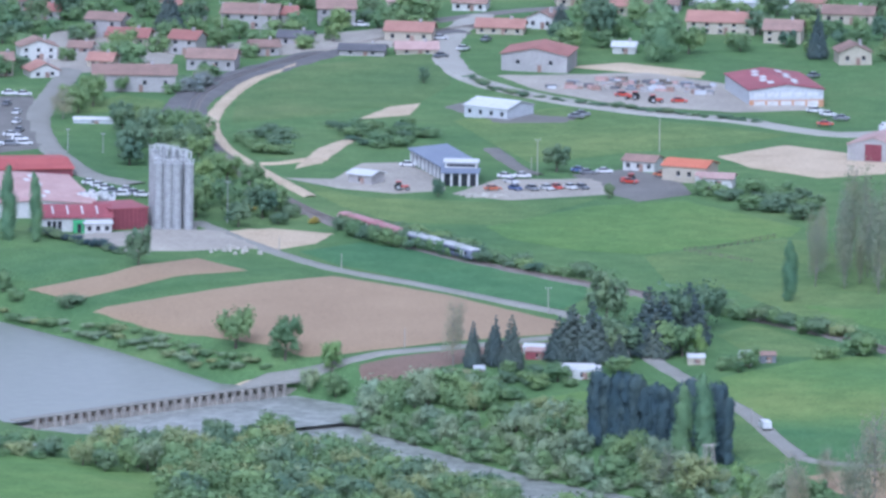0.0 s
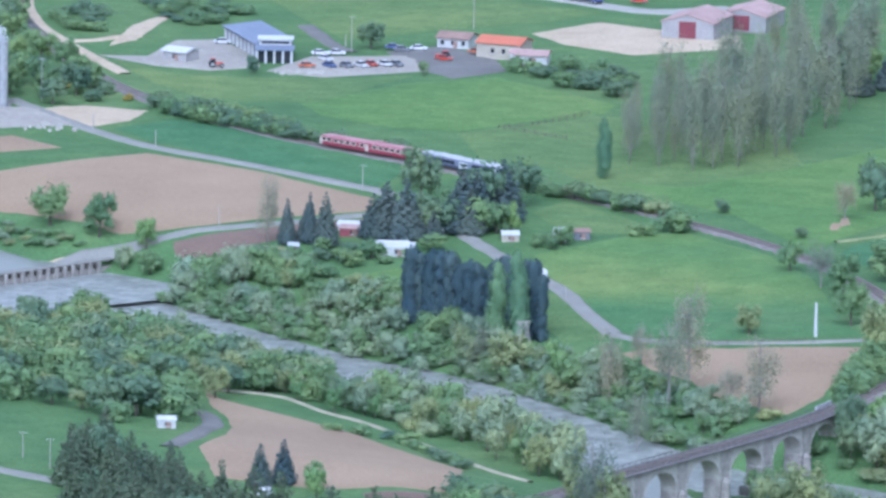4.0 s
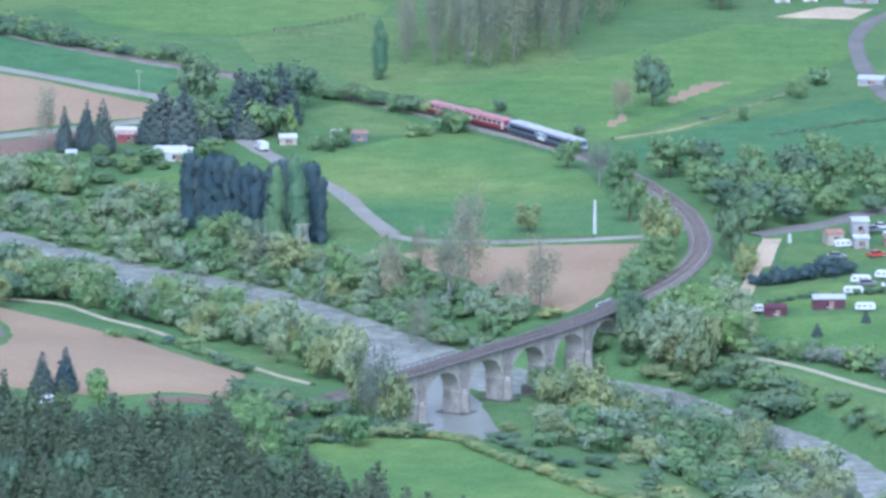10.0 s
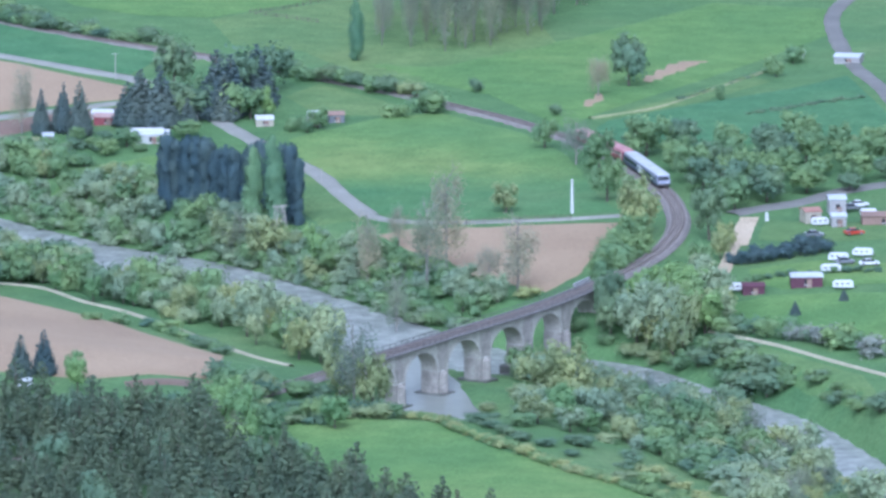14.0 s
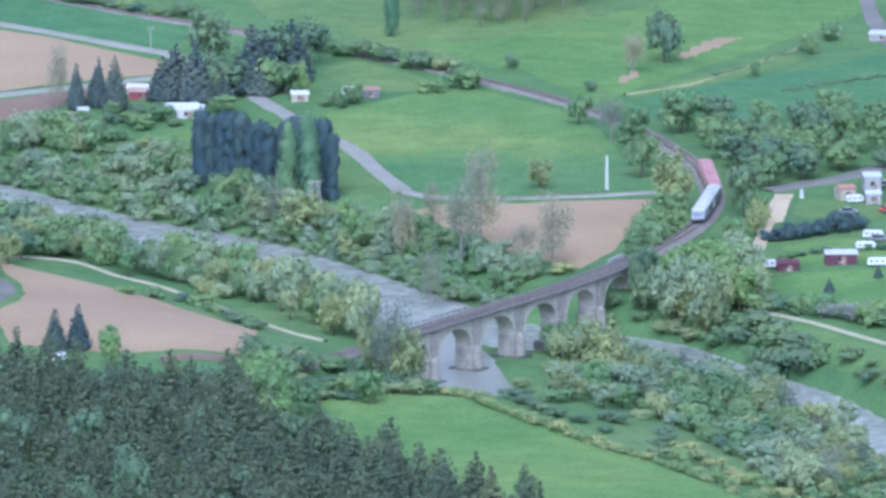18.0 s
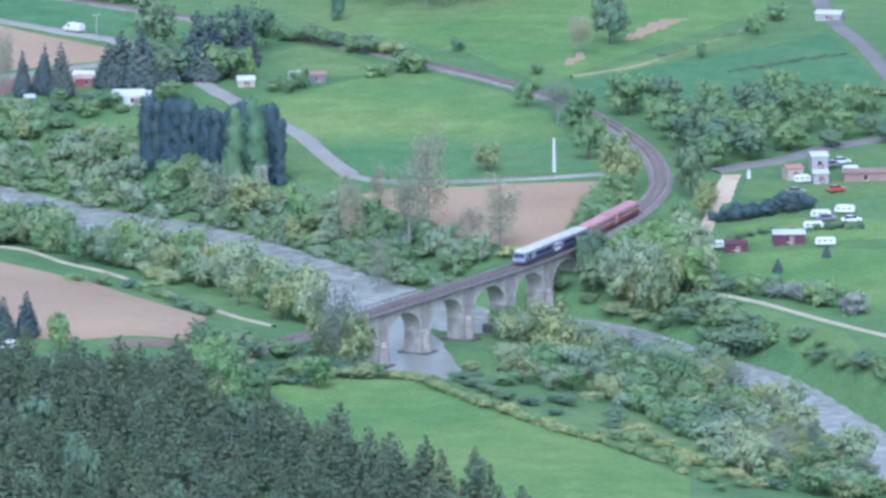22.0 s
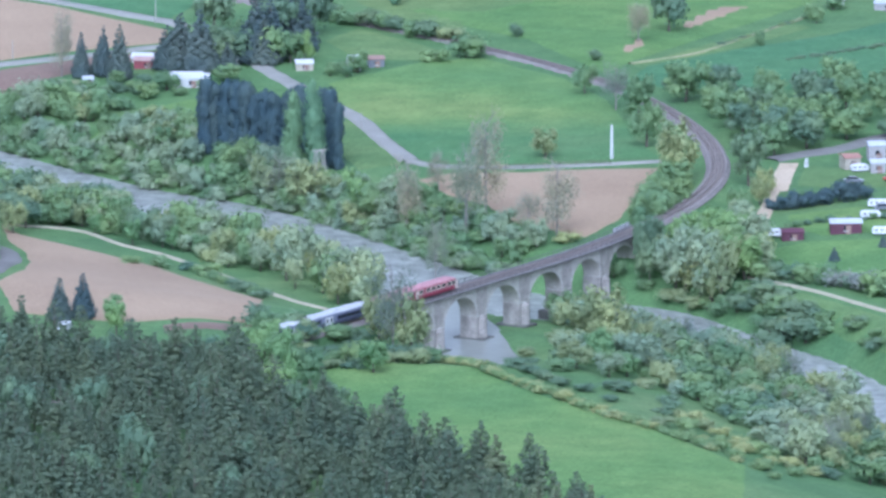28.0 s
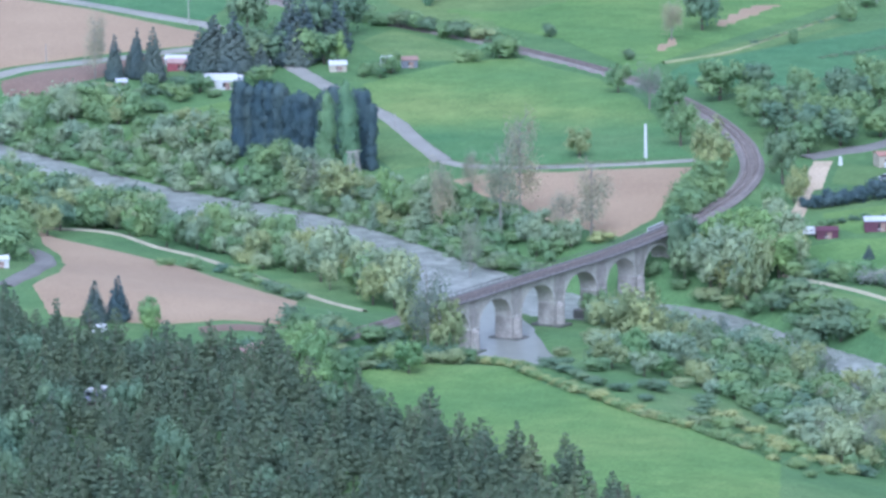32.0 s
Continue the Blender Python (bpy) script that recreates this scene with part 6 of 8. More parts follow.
def lamp_post(at, height, label):
    ob = mast(at, height, label, 0.1, 0, "alu", "street_lamp")
    box_part("lamp_head", -0.6, 0.6, -0.25, 0.25, height - 0.05, height + 0.12, M["alu"], ob, "flat lamp head", 0.04)


mast((32.8, 2693.7), 7.6, "tall white post beside the lane", 0.32, 0, "sheet_white", "white_post")
lamp_post((-153.8, 2999.8), 10.2, "tall lamp beside the silo road")
lamp_post((-200.4, 3113.4), 5.5, "lamp beside the bend of the road")
lamp_post((-191.3, 3110.8), 4.9, "lamp at the grass verge")
for at, h, text in (((-50.6, 3129.9), 60, "thin mast behind the depot"), ((-80.5, 3087.1), 60, "thin mast beside the car park"), ((-104, 2834.9), 30, "wooden pole beside the bare field"),
                    ((-122.8, 2928.5), 28, "pole at the edge of the crop"), ((-138.8, 2951.7), 30, "pole at the lane's end"), ((-162.5, 3328.3), 60, "tall street pole in the town"), ((-172.9, 3329.7), 56, "slim pole by the grey house"),
                    ((-82.3, 3097.6), 20, "short pole near the bushes"), ((-71.9, 2875), 40, "wooden pole at the crop's corner"), ((-22.6, 2738.9), 24, "small pole beside the lane"), ((-126.1, 2509.7), 40, "wooden pole in the meadow"),
                    ((-132.4, 2522.2), 34, "wooden pole beside the track")):
    mast(at, h / 6.6, text, 0.1, 0.7 if h > 30 else 0)


def pylon(at, height):
    ob = thing("pylon", on_ground(*at, 20), "grey lattice power pylon with a short cross-arm", "pylon")
    b, t = 1.7, 0.7
    for sx in (-1, 1):
        for sy in (-1, 1):
            bm = bmesh.new()
            rod(bm, (sx * b, sy * b, -0.5), (sx * t, sy * t, height), 0.13, 0.1, 5)
            part("leg", bm, M["wood_pole"], ob)
    for k in range(4):
        u0, u1 = k / 4, (k + 1) / 4
        r0, r1 = b + (t - b) * u0, b + (t - b) * u1
        for (ax, ay), (bx, by) in (((-1, -1), (1, -1)), ((1, -1), (1, 1)), ((1, 1), (-1, 1)), ((-1, 1), (-1, -1))):
            bm = bmesh.new()
            rod(bm, (ax * r0, ay * r0, height * u0), (bx * r1, by * r1, height * u1), 0.06, 0.06, 4)
            part("brace", bm, M["wood_pole"], ob)
    bm = bmesh.new()
    box(bm, -1.6, 1.6, -0.2, 0.2, height - 0.3, height, 0.03)
    part("cross_arm", bm, M["wood_pole"], ob)


pylon((-31.5, 2688.2), 8.7)
viaduct_end()
mast((75.2, 2678.5), 1.9, "stout white marker post at the end of the path", 0.42, 0, "sheet_white", "marker_post")
mast((46.3, 2606.5), 2.4, "short white signal post beside the track", 0.16, 0, "sheet_white", "signal_post")


def fence(points, label, height=1.1):
    ob = thing("fence", pose(0, 0, 0), label, "fence")
    line = spline(points, 3.0)
    z = ground_z(line[:, 0], line[:, 1])
    for k in range(len(line)):
        box_part("post", line[k, 0] - 0.09, line[k, 0] + 0.09, line[k, 1] - 0.09, line[k, 1] + 0.09, z[k] - 0.2, z[k] + height, M["old_fence"], ob)
    for k in range(len(line) - 1):
        for u in (0.45, 0.9):
            bm = bmesh.new()
            rod(bm, (*line[k], z[k] + height * u), (*line[k + 1], z[k + 1] + height * u), 0.05, sides=4)
            part("rail", bm, M["old_fence"], ob)


fence([(-41.5, 2967), (-33.4, 2972.9), (-19.9, 2993.4)], "old wooden pasture fence")
fence([(-40.2, 2965.3), (-32.6, 2959), (-25, 2952.6)], "weathered pasture fence with rails")
fence([(9.4, 2687), (18.1, 2686.2), (32.4, 2686.1)], "low fence along the lane")


def weir():
    a, b = Vector((-130.8, 2819.2)), Vector((-186, 2764.5))
    way = (b - a).normalized()
    side = Vector((-way.y, way.x))
    if side.x < 0:
        side = -side
    L = (b - a).length
    m = Matrix(((way.x, side.x, 0, a.x), (way.y, side.y, 0, a.y), (0, 0, 1, 0), (0, 0, 0, 1)))
    ob = thing("weir", m, "long low stone weir with a walkway on short piers", "weir", kind="structure")
    box_part("sill", -3, L + 4, -1.2, 0.8, -14, -10.2, M["pier_stone"], ob, "dark stone sill")
    box_part("walkway", -4, L + 5, -1.2, 1.2, -8.9, -8.55, M["concrete_road"], ob, "pale concrete walkway", 0.05)
    n = 30
    for k in range(n):
        x = L * (k + 0.5) / n
        box_part("pier", x - 0.42, x + 0.42, -1.1, 1.5, -12.6, -8.9, M["pier_stone"], ob, "", 0.05)
    for k in range(n - 1):
        x = L * (k + 1) / n
        box_part("stop_board", x - 0.8, x + 0.8, -0.2, 0.0, -11, -9.3, M["tile_brown"], ob, "rusty stop board")
    rng = np.random.RandomState(5)
    for k in range(26):
        x = rng.uniform(2, L - 2)
        bm = bmesh.new()
        bmesh.ops.create_icosphere(bm, subdivisions=2, radius=1)
        for v in bm.verts:
            v.co *= 1 + 0.4 * noise.noise(v.co * 2 + Vector((k, 0, 0)))
        bmesh.ops.transform(bm, matrix=Matrix.Translation((x, 2.4 + rng.uniform(0, 1.5), -12.3)) @ Matrix.Diagonal((rng.uniform(0.8, 1.8), rng.uniform(0.6, 1.4), 0.35, 1)), verts=bm.verts)
        part("foam", bm, M["foam"], ob, "white foam below the weir")


weir()


def stored_goods():
    """Pallets and stacks in the builder's yard."""
    rng = np.random.RandomState(9)
    corners = [(-83.3, 3234.5), (-38.7, 3228.2), (-37.4, 3241.3), (-66, 3256.8)]
    got = 0
    mats = ["sheet_grey", "tile_brown", "plaster_grey", "old_fence", "wood_pole", "slate", "tile_pink", "car_grey"]
    while got < 110:
        u, v = rng.random_sample(2)
        p = (1 - v) * ((1 - u) * np.array(corners[0]) + u * np.array(corners[1])) + v * ((1 - u) * np.array(corners[3]) + u * np.array(corners[2]))
        ob = thing("goods_stack", on_ground(p[0], p[1], rng.uniform(-20, 20), 0.3), "stack of building goods on a pallet", "pallet stack", "stacks in the builder's yard")
        w, h = rng.uniform(0.8, 1.8), rng.uniform(0.5, 1.4)
        box_part("pallet", -w, w, -0.7, 0.7, 0, 0.14, M["wood_pole"], ob)
        box_part("load", -w + 0.1, w - 0.1, -0.6, 0.6, 0.14, h, M[mats[rng.randint(len(mats))]], ob, "", 0.06)
        got += 1


stored_goods()


def stones(corners, count, seed):
    rng = np.random.RandomState(seed)
    for k in range(count):
        u, v = rng.random_sample(2)
        p = (1 - v) * ((1 - u) * np.array(corners[0]) + u * np.array(corners[1])) + v * ((1 - u) * np.array(corners[3]) + u * np.array(corners[2]))
        bm = bmesh.new()
        bmesh.ops.create_icosphere(bm, subdivisions=1, radius=rng.uniform(0.4, 0.9))
        for q in bm.verts:
            q.co *= 1 + 0.35 * noise.noise(q.co * 1.7 + Vector((k, seed, 0)))
        ob = part("boulder", bm, M["stone"])
        ob.matrix_basis = on_ground(p[0], p[1], rng.uniform(0, 360), 0.2)
        tagged(ob, "pale boulder at the edge of the yard", "boulder", "boulders along the yard")


stones([(-99.8, 3047.4), (-86.5, 3047.3), (-86.6, 3051.8), (-100, 3052)], 26, 2)
stones([(-156.4, 2951.3), (-142.6, 2948.7), (-144.1, 2963.8), (-155.5, 2960.1)], 22, 3)


def lorry():
    ob = thing("lorry", pose(0, 0, 0), "articulated lorry with a blue tarpaulin trailer", "lorry")
    box_part("trailer", -6.4, 4.2, -1.25, 1.25, 0.9, 3.0, M["lorry_blue"], ob, "blue tarpaulin trailer", 0.06)
    box_part("trailer_roof", -6.4, 4.2, -1.27, 1.27, 2.98, 3.08, M["white"], ob, "white trailer roof")
    box_part("chassis", -6.2, 6.2, -0.5, 0.5, 0.55, 0.9, M["undergear"], ob)
    part("cab", lofted([(4.6, 0.5, 2.6, 0.92), (5.8, 0.5, 2.6, 0.92), (6.7, 0.5, 1.9, 0.9)], 1.2), M["white"], ob, "white driver's cab")
    box_part("windscreen", 6.1, 6.5, -1.0, 1.0, 1.6, 2.3, M["dark_glass"], ob)
    for x in (-5.4, -4.2, 3.0, 5.8):
        for y in (-1.05, 1.05):
            wheel(ob, x, y, 0.48, 0.3)
    return ob


moving_lorry = lorry()
moving_van = car(pose(0, 0, 0), "white", "white van driving along the lane", True)

# ---- trees ----
def blob_points(rng, lobes, n, spread=0.18):
    """Places and outward ways scattered over the skins of the lobes (x, y, z, radius, flattening)."""
    total = sum(l[3] ** 2 for l in lobes)
    pts, ways = [], []
    for cx, cy, cz, r, f in lobes:
        k = max(4, int(n * r * r / total))
        v = rng.normal(size=(k, 3))
        v /= np.linalg.norm(v, axis=1)[:, None]
        q = v * (r * (1 - spread + 2 * spread * rng.random_sample((k, 1))))
        q[:, 2] *= f
        pts.append(q + (cx, cy, cz))
        ways.append(v)
    return np.vstack(pts), np.vstack(ways)


def leaf_mesh(name, rng, lobes, mat, n=700, size=0.045, core=0.8, spread=0.18, up=0.25, least=0.0):
    """A crown: rough cores of the lobes wider than least inside, and many small three-cornered leaf sprays around them. Height and width are 1."""
    verts, faces = [], []
    if core:
        for cx, cy, cz, r, f in lobes:
            if r < least:
                continue
            bm = bmesh.new()
            bmesh.ops.create_icosphere(bm, subdivisions=1, radius=1)
            k = len(verts)
            off = rng.random_sample(3) * 50
            turn = Matrix.Rotation(rng.uniform(0, 6), 3, "Z") @ Matrix.Rotation(rng.uniform(0, 6), 3, "X")
            for v in bm.verts:
                d = core * (1 + 0.35 * noise.noise(Vector(off) + v.co * 2.2))
                p = turn @ v.co
                verts.append((cx + p.x * r * d, cy + p.y * r * d, cz + p.z * r * d * f))
            faces += [tuple(k + v.index for v in q.verts) for q in bm.faces]
            bm.free()
    pts, ways = blob_points(rng, lobes, n, spread)
    for p, w in zip(pts, ways):
        w = w * 0.8 + rng.normal(size=3) * 0.28
        w[2] += up
        w /= np.linalg.norm(w)
        a = np.cross(w, rng.normal(size=3))
        a /= np.linalg.norm(a)
        b = np.cross(w, a)
        s = size * rng.uniform(0.6, 1.5)
        k = len(verts)
        verts += [tuple(p - a * s - b * s * 0.6), tuple(p + a * s - b * s * 0.5), tuple(p + b * s * 1.2 + w * s * 0.3)]
        faces.append((k, k + 1, k + 2))
    return mesh_from(name, verts, faces, mat, True)


def limb_mesh(name, rng, mat, top=0.7, radius=0.03, limbs=7, low=0.25, reach=0.3, twigs=0):
    """A tapered trunk with limbs, for a tree of height 1."""
    bm = bmesh.new()
    bend = [np.array([0, 0, -0.03]), np.array([rng.uniform(-.02, .02), rng.uniform(-.02, .02), top * 0.5]), np.array([rng.uniform(-.03, .03), rng.uniform(-.03, .03), top])]
    rod(bm, bend[0], bend[1], radius, radius * 0.75, 7)
    rod(bm, bend[1], bend[2], radius * 0.75, radius * 0.25, 6)
    for k in range(limbs):
        z = low + (top - low) * (k + 0.5) / limbs
        base = np.array([bend[1][0] * z / top, bend[1][1] * z / top, z])
        a = k * 2.4 + rng.uniform(-.4, .4)
        L = reach * rng.uniform(0.7, 1.2) * (1.15 - 0.6 * z)
        tip = base + np.array([math.cos(a) * L, math.sin(a) * L, L * rng.uniform(0.5, 1.1)])
        rod(bm, base, tip, radius * 0.4, radius * 0.1, 4)
        for j in range(twigs):
            u = rng.uniform(0.3, 1.0)
            st = base + (tip - base) * u
            en = st + rng.normal(size=3) * 0.05 + np.array([0, 0, 0.09])
            rod(bm, st, en, radius * 0.14, radius * 0.04, 3)
    me = bpy.data.meshes.new(name)
    bm.to_mesh(me)
    bm.free()
    me.materials.append(mat)
    return me


def broad_lobes(rng, n=13, low=0.26):
    out = [(0, 0, 0.56, 0.27, 1.15)]
    for k in range(n):
        a, z = k * 2.39996 + rng.uniform(-.3, .3), rng.uniform(low, 0.86)
        r = 0.32 * math.sqrt(max(0.05, 1 - ((z - 0.58) / 0.42) ** 2))
        out.append((math.cos(a) * r, math.sin(a) * r, z, rng.uniform(0.07, 0.16), 1.1))
    return out


KINDS = {}


def tree_kind(kind, variants, label, category="tree"):
    KINDS[kind] = (variants, label, category)


def make_kinds():
    rng = np.random.RandomState(7)
    for kind, mat, text, core in (("round", "leaf_mid", "leafy deciduous tree in fresh green", 0.86), ("bright", "leaf_bright", "bright green deciduous tree in leaf", 0.86),
                                  ("dark", "leaf_dark", "dark green broad-leaved tree in full leaf", 0.88), ("olive", "leaf_olive", "olive-green tree just coming into leaf", 0.6),
                                  ("willow", "leaf_silver", "silver-green willow on the river bank", 0.8)):
        vs = []
        for k in range(4):
            lobes = broad_lobes(rng, 13 + 2 * k)
            vs.append((leaf_mesh("crown", rng, lobes, M[mat], 1200, 0.0285, core * 0.86, 0.4), limb_mesh("trunk", rng, M["bark"], 0.6, 0.03, 5)))
        tree_kind(kind, vs, text)
    for kind, mat, text in (("bush", "leaf_mid", "rounded green shrub in spring leaf"), ("dark_bush", "leaf_dark", "dark green shrub in dense leaf"), ("olive_bush", "leaf_olive", "olive-green shrub coming into leaf"),
                            ("silver_bush", "leaf_silver", "grey-green willow shrub by the water"), ("blossom", "blossom", "pale flowering shrub in a hedge"), ("gorse", "gorse", "wild shrub with yellow bloom"), ("hedge_bush", "leaf_hedge", "dark clipped evergreen hedge shrub")):
        vs = []
        for k in range(3):
            lobes = [(rng.uniform(-.3, .3), rng.uniform(-.3, .3), rng.uniform(0.2, 0.7), rng.uniform(0.17, 0.3), 1.0) for _ in range(8)]
            vs.append((leaf_mesh("crown", rng, lobes, M[mat], 620, 0.042, 0.74, 0.42), limb_mesh("stem", rng, M["bark"], 0.5, 0.03, 5, 0.1)))
        tree_kind(kind, vs, text, "shrub")
    vs = []
    for k in range(3):
        lobes = [(rng.uniform(-.12, .12), rng.uniform(-.12, .12), z, 0.24 * math.sin(math.pi * min(1, (z + 0.08) / 1.05)) ** 0.6 + 0.05, 1.1) for z in np.linspace(0.1, 0.93, 13)]
        lobes = [(x, y, z, r * 1.3, f * 0.35) for x, y, z, r, f in lobes]
        vs.append((leaf_mesh("crown", rng, lobes, M["leaf_poplar"], 2200, 0.024, 0.85, 0.24, 0.5), limb_mesh("trunk", rng, M["bark"], 0.9, 0.018, 5, 0.1, 0.08)))
    tree_kind("poplar", vs, "tall slim columnar poplar")
    for kind, mat, text, fat in (("spruce", "leaf_spruce", "dark blue-green spruce with drooping branches", 1.0), ("fir", "leaf_pine", "dark green conifer with a pointed top", 0.9)):
        vs = []
        for k in range(3):
            lobes = []
            for z in np.linspace(0.12, 0.97, 15):
                r = 0.47 * (1.02 - z) ** 0.8 * fat
                m = max(2, int(r * 18))
                lobes += [(math.cos(j * 6.28 / m + z * 9) * r * 0.62, math.sin(j * 6.28 / m + z * 9) * r * 0.62, z - r * 0.08, r * 0.5 + 0.02, 0.36) for j in range(m)]
            vs.append((leaf_mesh("crown", rng, lobes, M[mat], 1300, 0.03, 0.8, 0.3, -0.1), limb_mesh("trunk", rng, M["bark"], 0.95, 0.02, 3, 0.1, 0.1)))
        tree_kind(kind, vs, text)
    vs = []
    for k in range(5):
        lobes = [(0, 0, z, 0.4 * (1.04 - z) ** 0.9 * 0.45 + 0.015, 0.8) for z in (0.4, 0.55, 0.7, 0.85)]
        for z in np.linspace(0.3, 0.97, 8):
            reach = 0.46 * (1.04 - z) ** 0.75
            arms = 5 if z < 0.8 else 4
            for j in range(arms):
                a = j * 6.283 / arms + z * 11 + rng.uniform(-.3, .3)
                d = reach * rng.uniform(0.55, 1.0)
                lobes.append((math.cos(a) * d, math.sin(a) * d, z + rng.uniform(-.02, .02) + d * 0.12, 0.035 + reach * 0.2, 0.42))
        vs.append((leaf_mesh("crown", rng, lobes, M["leaf_pine"], 900, 0.024, 0.85, 0.5, 0.45, 0.085), limb_mesh("trunk", rng, M["bark"], 0.95, 0.017, 4, 0.3, 0.25)))
    tree_kind("pine", vs, "dark green pine on the near hillside")
    vs = []
    for k in range(3):
        lobes = [(rng.uniform(-.1, .1), rng.uniform(-.1, .1), z, 0.33 + 0.04 * math.sin(z * 9 + k), 0.34) for z in np.linspace(0.1, 0.93, 10)]
        vs.append((leaf_mesh("crown", rng, lobes, M["leaf_hedge"], 1200, 0.035, 1.0, 0.16, 0.2), limb_mesh("trunk", rng, M["bark"], 0.8, 0.02, 3, 0.1, 0.1)))
    tree_kind("cypress", vs, "almost black cypress in a tall hedge")
    for kind, tall, text in (("bare", 0.6, "grey tree still almost without leaves"), ("bare_poplar", 0.34, "tall slim poplar just budding, with grey twigs")):
        vs = []
        for k in range(4):
            lobes = [(0.3 * tall / 0.6 * math.cos(j * 2.4) * rng.uniform(.3, 1), 0.3 * tall / 0.6 * math.sin(j * 2.4) * rng.uniform(.3, 1), rng.uniform(0.3, 0.92), rng.uniform(.1, .17), 1.3 if tall > 0.5 else 2.0) for j in range(15)]
            vs.append((leaf_mesh("crown", rng, lobes, M["twigs" if tall > 0.5 else "buds"], 3300 if tall > 0.5 else 2300, 0.0125 if tall > 0.5 else 0.015, 0, 0.6, 0.6), limb_mesh("trunk", rng, M["pale_bark"], 0.94, 0.018, 14, 0.18, 0.3 if tall > .5 else 0.2, 4)))
        tree_kind(kind, vs, text)
    vs = []
    for k in range(3):
        lobes = [(0.34 * math.cos(j * 2.4) * rng.uniform(.3, 1), 0.34 * math.sin(j * 2.4) * rng.uniform(.3, 1), rng.uniform(0.3, 0.92), rng.uniform(.1, .17), 1.2) for j in range(16)]
        vs.append((leaf_mesh("crown", rng, lobes, M["buds"], 2600, 0.0125, 0, 0.6, 0.3), limb_mesh("trunk", rng, M["pale_bark"], 0.9, 0.02, 10, 0.15, 0.3, 2)))
    tree_kind("sparse", vs, "thin olive-green tree with see-through crown")


make_kinds()
tree_count = [0]
PLANT = np.random.RandomState(11)


def plant(kind, x, y, height, width, label="", group="", sink=0.0):
    """One tree: trunk and crown under an Empty at its foot."""
    variants, text, category = KINDS[kind]
    crown, trunk = variants[PLANT.randint(len(variants))]
    foot = thing("tree" if category == "tree" else "shrub", on_ground(x, y, PLANT.uniform(0, 360), -sink), label or text, category, group)
    foot.scale = (width, width, height)
    piece("crown", crown, foot)
    piece("trunk" if category == "tree" else "stem", trunk, foot)
    tree_count[0] += 1


def joined(name, pieces, label):
    """Many trees of a wood that nobody could count, as one object."""
    verts, faces, mats, slot, count = [], [], [], [], 0
    for me, m in pieces:
        n = len(me.vertices)
        co = np.empty(n * 3, np.float32)
        me.vertices.foreach_get("co", co)
        mm = np.array(m)
        verts.append(co.reshape(-1, 3) @ mm[:3, :3].T + mm[:3, 3])
        if me.materials[0] not in mats:
            mats.append(me.materials[0])
        me.calc_loop_triangles()
        tri = np.empty(len(me.loop_triangles) * 3, np.int32)
        me.loop_triangles.foreach_get("vertices", tri)
        faces.append(tri + count)
        slot.append(np.full(len(tri) // 3, mats.index(me.materials[0]), np.int32))
        count += n
    verts, faces, slot = np.vstack(verts), np.concatenate(faces), np.concatenate(slot)
    me = bpy.data.meshes.new(name)
    me.vertices.add(len(verts))
    me.vertices.foreach_set("co", verts.astype(np.float32).ravel())
    me.loops.add(len(faces))
    me.loops.foreach_set("vertex_index", faces)
    me.polygons.add(len(slot))
    me.polygons.foreach_set("loop_start", np.arange(0, len(faces), 3, dtype=np.int32))
    for mat in mats:
        me.materials.append(mat)
    me.polygons.foreach_set("material_index", slot)
    me.polygons.foreach_set("use_smooth", [True] * len(slot))
    me.update(calc_edges=True)
    tagged(new(name, me), label, name, kind="stuff")


def grove(kinds, poly, spacing, height, width, seed, text="", jitter=0.35):
    """Trees scattered over a piece of land with corners poly; kinds: names, repeated for their share. With a text they are joined into one thicket."""
    rng = np.random.RandomState(seed)
    p = np.array(poly, float)
    x0, y0, x1, y1 = *p.min(0), *p.max(0)
    got, pieces = [], []
    many = 2500
    tx, ty = rng.uniform(x0, x1, many), rng.uniform(y0, y1, many)
    ok = inside(tx, ty, poly)
    for x, y in zip(tx[ok], ty[ok]):
        if got and (((np.array(got) - (x, y)) * (1, 0.7)) ** 2).sum(1).min() < spacing ** 2:
            continue
        got.append((x, y))
        k, kind, wk = rng.uniform(1 - jitter, 1 + jitter), kinds[rng.randint(len(kinds))], rng.uniform(0.85, 1.2)
        z = float(ground_z(x, y))
        if z < -11.7 or any((x - bx) ** 2 + (y - by) ** 2 < (r + 1.5) ** 2 for bx, by, r in BUILT):
            continue
        if not text:
            plant(kind, x, y, height * k, width * k * wk)
            continue
        m = pose(x, y, z, 0, 0, rng.uniform(0, 360)) @ Matrix.Diagonal((width * k * wk, width * k * wk, height * k, 1))
        variants = KINDS[kind][0]
        pieces += [(me, m) for me in variants[rng.randint(len(variants))]]
    if pieces:
        joined("thicket", pieces, text)


